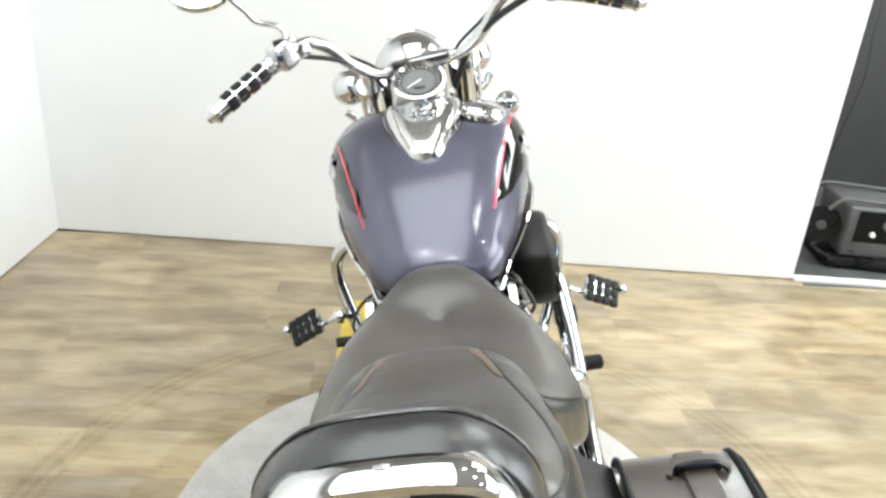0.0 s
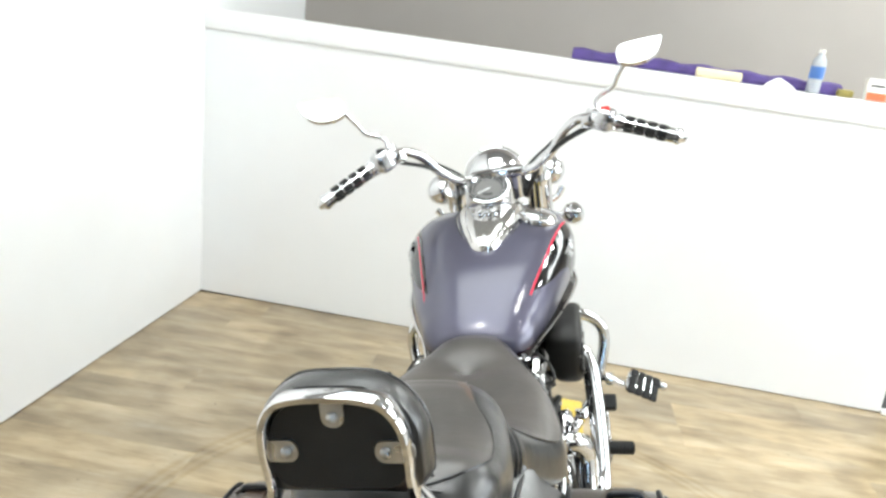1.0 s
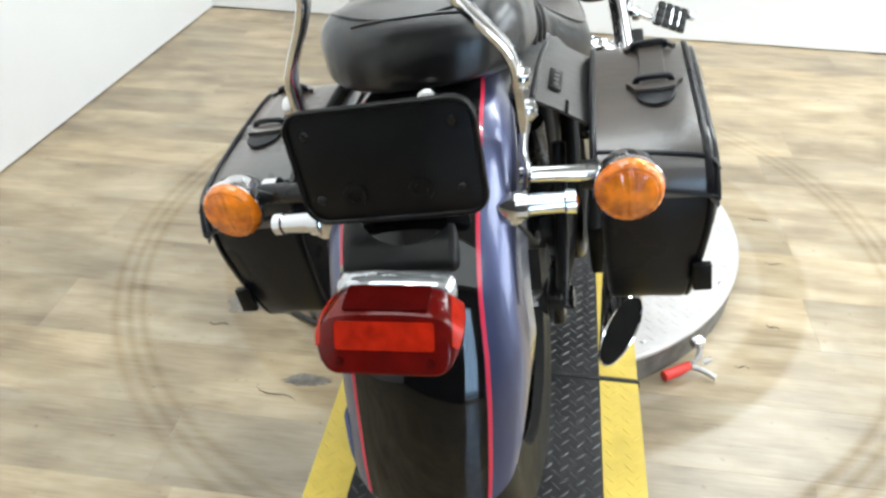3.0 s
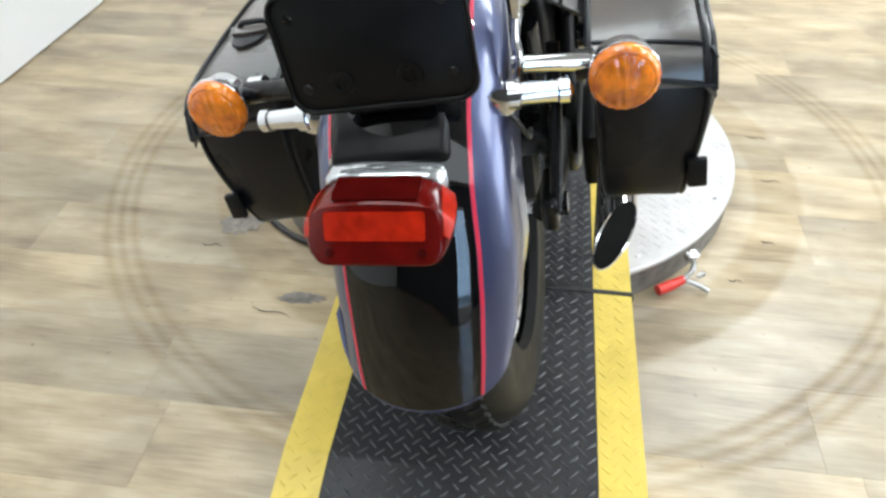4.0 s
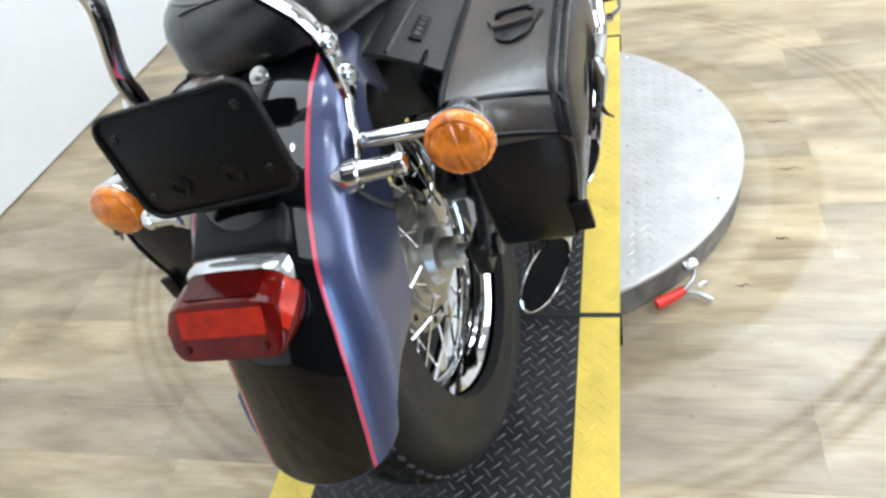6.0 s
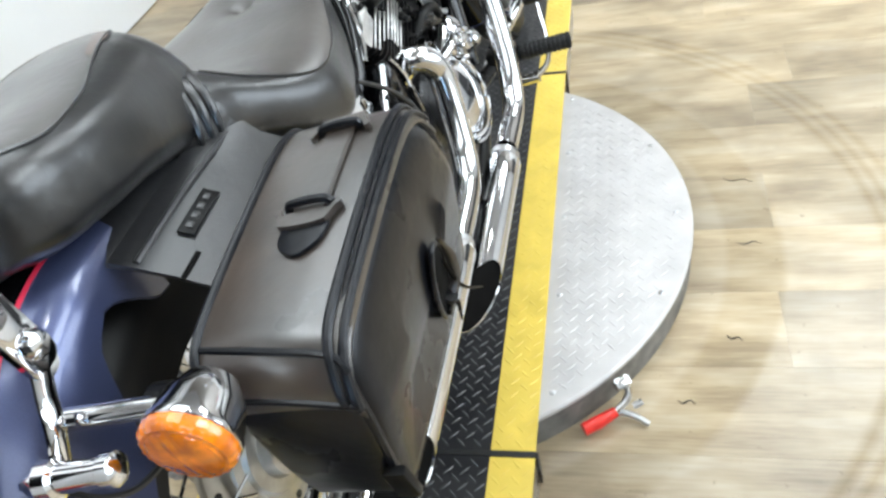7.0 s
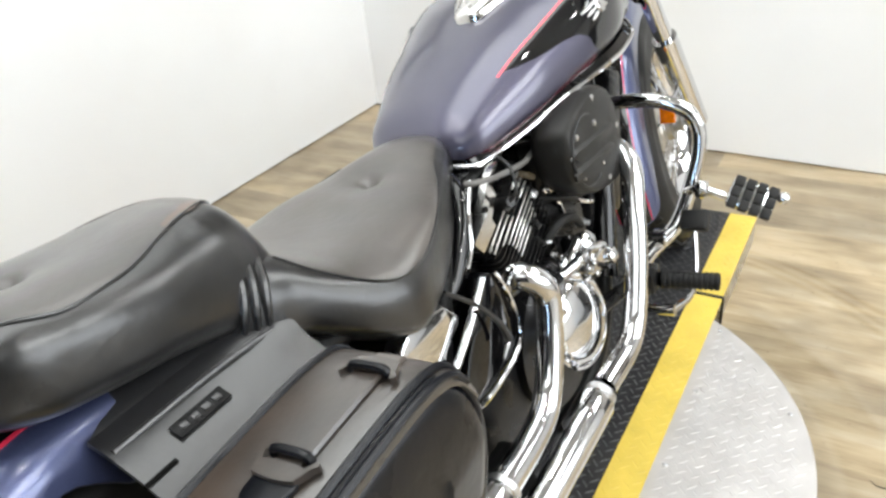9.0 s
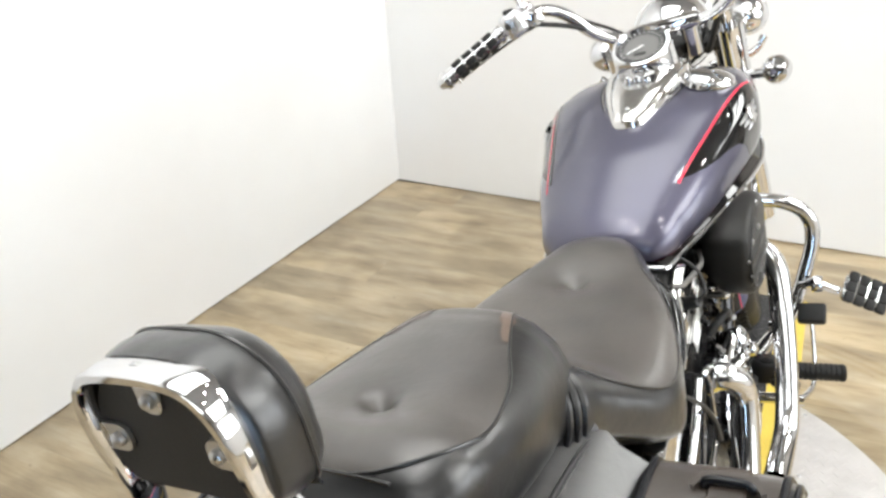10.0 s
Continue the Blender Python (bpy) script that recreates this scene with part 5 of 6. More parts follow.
def cylinder(base, tilt, name, n_bright):
    """A finned barrel along its tilted axis; the fins nearest the head have polished edges."""
    m = Matrix.Translation(base) @ Matrix.Rotation(radians(tilt), 4, "X")
    cy = part(name, moved(join(lathe([(0.056, -0.09), (0.056, 0.16)], n=28), rbox((0.2, 0.12, 0.06), 0.016, pose(0, 0, 0.178), 3)), m), DARKMETAL, bike, "finned black cylinder")
    for k in range(13):
        w, dep = 0.252 + 0.003 * math.sin(k * 0.9), 0.168 if k > 3 else 0.14 + 0.007 * k
        ol = rrect(w, dep, 0.02)
        part("fin", moved(slab(ol, 0.003, pose(0, 0, 0.0117 * k - 0.0015)), m), DARKMETAL, cy)
        for y0, y1 in BRIGHT.get(k, ()) if n_bright > 4 else ((-0.05, 0.05),) if k > 12 - n_bright else ():
            for s in (1, -1):
                part("fin_edge", moved(rbox((0.0028, y1 - y0, 0.0034), 0.0007, pose(s * (w / 2 + 0.0008), (y0 + y1) / 2, 0.0117 * k), 1), m), FINEDGE, cy, "polished fin edge")
    return cy


rearcyl = cylinder((0, 0.489, 0.462), 29, "rear_cylinder", 8)
cylinder((0, 0.57, 0.44), -27, "front_cylinder", 4)
HEADP = [(0.309, 0.580), (0.326, 0.557), (0.372, 0.577), (0.360, 0.604)]
HEADQ = [(0.357, 0.604), (0.374, 0.580), (0.404, 0.610), (0.400, 0.627), (0.430, 0.652), (0.414, 0.650), (0.384, 0.630)]
for s in (1, -1):
    yz = Matrix(((0, 0, 1, s * 0.112), (1, 0, 0, 0), (0, 1, 0, 0), (0, 0, 0, 1)))
    part("head_cover", slab(HEADP, s * 0.021, yz), SATINCHROME, rearcyl, "chrome head cover")
    part("rocker_cover", slab(HEADQ, s * 0.012, yz), SATINCHROME, rearcyl, "chrome rocker cover")
    part("cover_bolt", lathe([(0.0055, 0), (0.0055, 0.005), (0.001, 0.0055)], (s * 0.124, 0.365, 0.606), (s, 0, 0), 6), DARKMETAL, rearcyl)
    plug = part("plug_boot", tube([(s * 0.09, 0.43, 0.577), (s * 0.125, 0.418, 0.589), (s * 0.142, 0.412, 0.596)], [0.013, 0.011, 0.008], 12), CABLE, rearcyl, "black spark plug boot")
    part("plug_cable", tube([(s * 0.140, 0.412, 0.596), (s * 0.152, 0.418, 0.612), (s * 0.135, 0.44, 0.64), (s * 0.09, 0.46, 0.66)], 0.003, 8), CABLE, plug, "black ignition cable")
part("centre_block", join(rbox((0.19, 0.16, 0.2), 0.03, pose(0, 0.54, 0.50), 3), rbox((0.24, 0.16, 0.22), 0.02, pose(0, 0.60, 0.42), 2), rbox((0.16, 0.14, 0.2), 0.02, pose(0, 0.66, 0.5), 2)), DARKMETAL, eng)
part("clutch_cover", join(lathe([(0.074, -0.03), (0.0775, 0.0), (0.077, 0.004), (0.073, 0.006), (0.068, 0.0045), (0.0655, 0.008), (0.056, 0.0125), (0.03, 0.017), (0.001, 0.018)], (0.18, 0.456, 0.36), (1, -0.12, 0.16), 48),
                          *[lathe([(0.006, 0), (0.006, 0.006), (0.001, 0.007)], (0.186, 0.456 + 0.0725 * math.cos(radians(a)), 0.36 + 0.0725 * math.sin(radians(a))), (1, 0, 0), 10) for a in range(0, 360, 45)]), CHROME, eng, "round chrome clutch cover")
part("case_cover", join(rbox((0.05, 0.085, 0.06), 0.016, pose(0.145, 0.53, 0.425, 24, 0, 0), 3), rbox((0.045, 0.075, 0.055), 0.014, pose(0.15, 0.60, 0.395, -20, 0, 0), 3), lathe([(0.02, 0), (0.02, 0.03), (0.012, 0.036)], (0.145, 0.565, 0.435), (1, 0, 0.4), 20), lathe([(0.014, 0), (0.014, 0.03), (0.008, 0.034)], (0.15, 0.635, 0.375), (1, 0, 0.2), 16), tube([(0.165, 0.46, 0.44), (0.18, 0.50, 0.445), (0.178, 0.545, 0.44), (0.17, 0.59, 0.42)], 0.009, 10)), CHROME, eng, "polished crankcase cover")
for k in range(14):
    random.seed(90 + k)
    part("case_bolt", ball((0.165 + 0.012 * random.random(), 0.47 + 0.18 * random.random(), 0.36 + 0.085 * random.random()), 0.0055, 6), CHROME, eng)
part("side_case", slab([(p.x, p.y) for p in spline([(0.262, 0.555, 0), (0.284, 0.552, 0), (0.299, 0.518, 0), (0.307, 0.475, 0), (0.305, 0.437, 0), (0.278, 0.419, 0), (0.238, 0.411, 0), (0.19, 0.41, 0), (0.16, 0.418, 0), (0.165, 0.45, 0), (0.205, 0.50, 0), (0.262, 0.555, 0)], 5)][:-1], 0.04, Matrix(((0, 0, 1, 0.128), (1, 0, 0, 0), (0, 1, 0, 0), (0, 0, 0, 1))), 0.005), BLACKGLOSS, eng, "gloss black side cover")
part("side_case_trim", tube([(0.17, 0.284, 0.553), (0.171, 0.30, 0.518), (0.171, 0.308, 0.475), (0.171, 0.306, 0.436), (0.171, 0.278, 0.418), (0.171, 0.238, 0.41), (0.171, 0.19, 0.409), (0.171, 0.16, 0.417)], 0.0035, 8), CHROME, eng, "chrome cover rim")
part("cover_rod", tube([(0.165, 0.262, 0.555), (0.168, 0.204, 0.518), (0.168, 0.145, 0.484)], 0.006, 10), CHROME, eng, "thin chrome rod")
for pts, r, mtl, lb in (([(0.125, 0.50, 0.475), (0.145, 0.53, 0.50), (0.15, 0.57, 0.49), (0.14, 0.61, 0.455)], 0.008, RUBBER, "black rubber hose"), ([(0.11, 0.52, 0.55), (0.14, 0.56, 0.53), (0.135, 0.62, 0.50)], 0.006, RUBBER, "black rubber hose"), ([(0.10, 0.475, 0.612), (0.128, 0.485, 0.606), (0.134, 0.502, 0.594)], 0.0055, BRASS, "stained brass fitting")):
    part("hose", tube(pts, r, 10), mtl, eng, lb)
for k in range(16):
    random.seed(20 + k)
    part("fitting", lathe([(0.008, 0), (0.008, 0.009), (0.005, 0.010), (0.005, 0.018), (0.001, 0.019)], (0.12 + 0.025 * random.random(), 0.46 + 0.18 * random.random(), 0.43 + 0.16 * random.random()), (1, random.uniform(-0.5, 0.5), random.uniform(-0.6, 0.6)), 8), CHROME if k % 3 == 0 else CAST if k % 3 == 1 else DARKMETAL, eng)
# dark plate and blocks added to fill gaps that should read dark
part("gap_plate", rbox((0.03, 0.2, 0.1), 0.008, pose(0.163, 0.12, 0.265)), BLACKSATIN, bike, "black plate added behind the mufflers")
part("front_filler", rbox((0.15, 0.06, 0.28), 0.012, pose(0.036, 0.885, 0.50, -25, 0, 0)), DARKMETAL, eng, "dark block added in front of the engine")
part("gap_filler", rbox((0.17, 0.05, 0.3), 0.01, pose(0, 0.80, 0.41, -18, 0, 0)), DARKMETAL, eng, "dark block added to close the gap ahead of the engine")
part("carburettor", join(rbox((0.07, 0.08, 0.09), 0.015, pose(0.09, 0.575, 0.585), 3), lathe([(0.03, 0), (0.03, 0.06)], (0.10, 0.585, 0.60), (1, 0.2, 0), 24)), DARKMETAL, eng)
part("support_bolt", lathe([(0.007, 0), (0.007, 0.012), (0.0045, 0.013), (0.0045, 0.034), (0.007, 0.035), (0.007, 0.045), (0.001, 0.046)], (0.125, 0.574, 0.520), (0.05, 0.25, -1), 8), CHROME, eng, "chrome support bolt")
part("clamp_bolt", lathe([(0.0075, 0), (0.0075, 0.007), (0.001, 0.0085)], (0.126, 0.499, 0.566), (1, -0.2, 0.3), 6), STEEL, eng)
part("choke_rod", tube([(0.11, 0.64, 0.492), (0.128, 0.665, 0.472), (0.132, 0.685, 0.462)], 0.0045, 8), CHROME, eng, "thin chrome rod")
# air cleaner
AC = Vector((0.15, 0.600, 0.604))
acm = Matrix.Translation(AC) @ pose(0, 0, 0, 90, 0, 90)
# a rounded five-cornered cover, flatter towards the engine's front
ham = [(p.x, p.y) for p in spline([(-0.102, 0.026, 0), (-0.092, 0.058, 0), (-0.04, 0.078, 0), (0.03, 0.086, 0), (0.078, 0.066, 0), (0.098, 0.02, 0), (0.098, -0.05, 0), (0.07, -0.083, 0), (0.0, -0.08, 0), (-0.07, -0.055, 0), (-0.098, -0.02, 0), (-0.102, 0.026, 0)], 6)][:-1]
air = part("air_cleaner", moved(loft([[Vector((x * k, y * k, d)) for x, y in ham] for k, d in ((0.78, -0.02), (0.9, -0.005), (0.975, 0.008), (1.0, 0.022), (1.0, 0.04), (0.985, 0.046), (0.945, 0.053), (0.90, 0.0555), (0.6, 0.0565), (0.02, 0.057))]), acm), AIRBLACK, bike, "flat rounded matt black air cleaner cover")
part("inner_ring", moved(tube([(-0.04 + 0.055 * math.cos(a), 0.006 + 0.056 * math.sin(a), 0.0565) for a in (radians(62 + 236 * k / 30) for k in range(31))], 0.0019, 6, smooth=False), acm), INK, air, "fine groove")
for dz, y0, y1 in ((0.016, -0.096, 0.064), (-0.015, -0.1, 0.056)):
    part("rib", moved(loft([[Vector((y, dz - 0.05 * (y - y0) + u * k, 0.0555 + h * k)) for u, h in ((-0.012, -0.001), (-0.008, 0.0055), (0.005, 0.006), (0.0125, -0.001))] for y, k in ((y0, 0.5), (y0 + 0.012, 1), (y1 - 0.02, 1), (y1, 0.3))]), acm), AIRBLACK, air)
for u, v in ((0.008, 0.0745), (-0.006, 0.038), (-0.074, 0.04), (-0.001, -0.03), (-0.073, -0.024), (-0.092, 0.014), (0.02, -0.066), (0.082, 0.0)):
    part("screw", moved(lathe([(0.0048, -0.003), (0.0048, 0.0025), (0.001, 0.004)], (u, v, 0.057 if abs(u) < 0.08 and abs(v) < 0.06 else 0.054), n=10), acm), STEEL, air)
part("vent_hose", tube([(0.125, 0.335, 0.661), (0.135, 0.345, 0.657), (0.135, 0.381, 0.646), (0.135, 0.414, 0.638), (0.135, 0.458, 0.630), (0.134, 0.491, 0.626), (0.12, 0.545, 0.622)], 0.0042, 10), GREYHOSE, air, "grey breather hose")

# ---- exhaust ----
pf = part("front_exhaust", tube([(0.12, 0.67, 0.53), (0.17, 0.70, 0.56), (0.215, 0.682, 0.535), (0.228, 0.64, 0.47), (0.236, 0.585, 0.38), (0.238, 0.535, 0.31), (0.236, 0.49, 0.286), (0.232, 0.40, 0.28)], 0.0195, 20, 8), CHROME, bike, "chrome front exhaust pipe with slash-cut muffler")
pr = part("rear_exhaust", tube([(0.125, 0.335, 0.475), (0.158, 0.326, 0.508), (0.182, 0.325, 0.522), (0.2, 0.337, 0.506), (0.206, 0.342, 0.477), (0.207, 0.324, 0.428), (0.209, 0.289, 0.374), (0.212, 0.254, 0.346), (0.214, 0.20, 0.336), (0.214, 0.12, 0.333)], 0.0205, 20, 8), CHROME, bike, "chrome rear exhaust pipe with slash-cut muffler")


def muffler(p0, p1, r, parent, slash=0.105):
    """A straight muffler with a step ring and an obliquely cut, hollow end."""
    p0, p1 = Vector(p0), Vector(p1)
    d = (p1 - p0).normalized()
    side = Vector((1, 0, 0))
    side = (side - d * side.dot(d)).normalized()
    up = side.cross(d)
    if up.z < 0:
        up = -up
    n = 28

    def ring(c, rr, cut=0.0):
        return [c + side * rr * math.cos(a) + up * rr * math.sin(a) + d * cut * (0.5 + 0.5 * math.sin(a + 1.15)) * -1 for a in (2 * math.pi * k / n for k in range(n))]

    body = [ring(p0 - d * 0.012, 0.0205), ring(p0, r * 0.94), ring(p0 + d * 0.004, r), ring(p0 + d * 0.05, r), ring(p1 - d * slash * 1.2, r), ring(p1, r, slash), ring(p1 - d * 0.001, r - 0.0025, slash)]
    mob = part("muffler", loft(body, True, False), CHROME, parent, "chrome slash-cut muffler")
    part("muffler_inside", loft([ring(p1 - d * 0.0012, r - 0.003, slash), ring(p1 - d * 0.03, r - 0.0048, slash), ring(p1 - d * 0.14, r - 0.006), ring(p1 - d * 0.15, 0.003)], True, True), SOOT_HOLLOW, mob, "sooty black inside")
    part("clamp", loft([ring(p0 - d * 0.016, 0.021), ring(p0 - d * 0.016, 0.0245), ring(p0 - d * 0.004, 0.0245), ring(p0 - d * 0.004, 0.021)], True, False), STEEL, mob)


muffler((0.231, 0.37, 0.277), (0.208, 0.05, 0.232), 0.0295, pf)
muffler((0.214, 0.105, 0.333), (0.198, -0.29, 0.303), 0.0305, pr)

# ---- frame, swing arm, stand, rails and pegs ----
frame_ob = part("frame", join(*[g for s in (1, -1) for g in (
    tube([(s * 0.1, 0.30, 0.64), (s * 0.125, 0.24, 0.60), (s * 0.13, 0.18, 0.50), (s * 0.125, 0.12, 0.36), (s * 0.12, 0.10, 0.24), (s * 0.12, 0.2, 0.17), (s * 0.12, 0.55, 0.165), (s * 0.1, 0.72, 0.25), (s * 0.07, 0.85, 0.5), (s * 0.04, 0.96, 0.75)], 0.017, 12),
    tube([(s * 0.05, 0.94, 0.78), (s * 0.07, 0.6, 0.67), (s * 0.1, 0.3, 0.62), (s * 0.11, 0.05, 0.61), (s * 0.1, -0.1, 0.63)], 0.016, 12),
    tube([(s * 0.11, 0.12, 0.30), (s * 0.11, -0.05, 0.31), (s * 0.1, -0.2, 0.332)], 0.02, 12))]), BLACKSATIN, bike, "black tubular frame and swing arm")
for s in (1, -1):
    part("down_tube", tube([(s * 0.1, 0.74, 0.27), (s * 0.085, 0.84, 0.45), (s * 0.06, 0.93, 0.62), (s * 0.04, 0.98, 0.76)], 0.026, 14), BLACKGLOSS, frame_ob, "gloss black down tube")
part("battery_box", rbox((0.22, 0.16, 0.2), 0.02, pose(0, 0.13, 0.46), 3), BLACKSATIN, frame_ob, "black plastic box")
part("side_cover", slab([(p.x, p.y) for p in spline([(0.176, 0.568, 0), (0.197, 0.535, 0), (0.17, 0.515, 0), (0.138, 0.496, 0), (0.10, 0.50, 0), (0.07, 0.54, 0), (0.09, 0.572, 0), (0.13, 0.575, 0), (0.176, 0.568, 0)], 5)][:-1], 0.03, Matrix(((0, 0, 1, 0.132), (1, 0, 0, 0), (0, 1, 0, 0), (0, 0, 0, 1))), 0.005), CHROME, bike, "chrome side cover piece")
for s in (1, -1):
    part("seat_rail", tube([(s * 0.09, 0.35, 0.66), (s * 0.118, 0.325, 0.648), (s * 0.131, 0.298, 0.618), (s * 0.136, 0.262, 0.584), (s * 0.136, 0.237, 0.56), (s * 0.13, 0.2, 0.54)], 0.012, 12), BLACKGLOSS, bike, "gloss black frame tube beside the seat")
part("rail_strip", tube([(0.128, 0.345, 0.66), (0.142, 0.304, 0.63), (0.148, 0.281, 0.593), (0.147, 0.262, 0.57)], 0.0028, 8), CHROME, bike, "chrome strip")
part("cover_cable", tube([(0.165, 0.18, 0.585), (0.18, 0.215, 0.545), (0.185, 0.245, 0.50), (0.186, 0.255, 0.465)], [0.003, 0.003, 0.004, 0.006], 8), CABLE, bike, "loose black cable")
part("axle_bracket", join(rbox((0.025, 0.1, 0.055), 0.008, pose(0.108, -0.17, 0.332), 3), tube([(0.118, -0.21, 0.335), (0.122, -0.17, 0.39), (0.125, -0.13, 0.46), (0.13, -0.1, 0.55)], 0.01, 10), lathe([(0.018, 0), (0.018, 0.016), (0.001, 0.018)], (0.118, -0.185, 0.332), (1, 0, 0), 6)), DARKMETAL, bike, "dark axle bracket and brake rod")
part("shock", join(*[tube([(s * 0.075, 0.05, 0.36), (s * 0.08, -0.02, 0.55)], 0.024, 16, smooth=False) for s in (1, -1)]), DARKMETAL, bike, "black shock absorber")
part("side_stand", tube([(-0.13, 0.42, 0.19), (-0.19, 0.36, 0.11), (-0.225, 0.33, 0.032)], [0.012, 0.011, 0.013], 10), CHROME, bike, "chrome side stand")
part("foot_plate", rbox((0.05, 0.045, 0.008), 0.003, pose(-0.23, 0.327, 0.048 - 0.002, 0, 11.6, 0)), STEEL, bike)

for s in (1, -1):
    cb = part("crash_bar", join(tube([(s * 0.075, 0.895, 0.574), (s * 0.15, 0.905, 0.570), (s * 0.21, 0.915, 0.558), (s * 0.25, 0.925, 0.526), (s * 0.26, 0.925, 0.476), (s * 0.245, 0.905, 0.406), (s * 0.215, 0.86, 0.326), (s * 0.175, 0.81, 0.29), (s * 0.13, 0.76, 0.235)], 0.0145, 14, 8), lathe([(0.018, -0.012), (0.018, 0.012)], (s * 0.19, 0.83, 0.31), (1, 0, 0), 18)), CHROME, bike, "chrome engine guard bar")
    # highway peg
    hp = part("highway_peg", join(tube([(s * 0.235, 0.885, 0.385), (s * 0.265, 0.872, 0.395), (s * 0.305, 0.885, 0.372)], 0.009, 10), rbox((0.086, 0.056, 0.022), 0.008, pose(s * 0.352, 0.893, 0.362, 48, s * 28, s * 8), 3), lathe([(0.016, -0.01), (0.018, 0.0), (0.016, 0.01)], (s * 0.268, 0.874, 0.392), (1, 0, 0), 16), ball((s * 0.405, 0.905, 0.355), 0.012, 8)), CHROME, bike, "chrome highway peg with black rubber blocks")
    for i in range(4):
        for j in range(3):
            part("rubber_block", rbox((0.0182, 0.0212, 0.014), 0.003, pose(s * 0.352, 0.893, 0.362, 48, s * 28, s * 8) @ pose(s * (-0.0315 + 0.021 * i), -0.0215 + 0.0215 * j, 0.008)), RUBBER, hp)
    # rider peg
    a, b = Vector((s * 0.216, 0.727, 0.278)), Vector((s * 0.318, 0.753, 0.262))
    prof = [(0.012, 0), (0.0165, 0.003)]
    L_ = (b - a).length
    for k in range(11):
        t = 0.006 + (L_ - 0.014) * k / 10
        prof += [(0.0172, t), (0.0172, t + 0.004), (0.0152, t + 0.0045), (0.0152, t + 0.0075)]
    prof += [(0.0168, L_ - 0.002), (0.012, L_), (0.001, L_ + 0.001)]
    peg = part("foot_peg", lathe(prof, a, b - a, 20), RUBBER, bike, "ribbed black rubber foot peg", sharp=25)
    part("peg_bracket", join(rbox((0.06, 0.05, 0.045), 0.008, pose(s * 0.185, 0.72, 0.283), 2), tube([(s * 0.12, 0.66, 0.25), (s * 0.17, 0.715, 0.28)], 0.014, 10, smooth=False), lathe([(0.008, 0), (0.008, 0.012), (0.001, 0.014)], (s * 0.2, 0.7, 0.27), (0, -1, 0), 8)), DARKMETAL, peg)
    pad_c = Vector((s * 0.258, 0.841, 0.342))
    ped = part("brake_pedal" if s > 0 else "shift_pedal", join(tube([(s * 0.245, 0.69, 0.235), (s * 0.262, 0.75, 0.232), (s * 0.262, 0.80, 0.262), (s * 0.258, 0.835, 0.325)], 0.0075, 10, flat=0.6), tube([(s * 0.17, 0.69, 0.235), (s * 0.25, 0.69, 0.235)], 0.011, 12, smooth=False)), CHROME, bike, "chrome foot pedal with black rubber pad")
    part("pedal_pad", rbox((0.052, 0.042, 0.022), 0.006, pose(*pad_c, 42, 0, 0), 3) if s > 0 else tube([pad_c - Vector((0.02, 0, 0)), pad_c + Vector((0.02, 0, 0))], 0.012, 14, smooth=False), RUBBER, ped)

# ---- saddlebags ----
SLOT = (-0.122, 0.497)
TAPER_Z, TAPER_K = (0.42, 0.5, 0.56, 0.62, 0.67), (0.75, 0.905, 1.0, 1.0, 0.975)      # how the bag narrows downwards


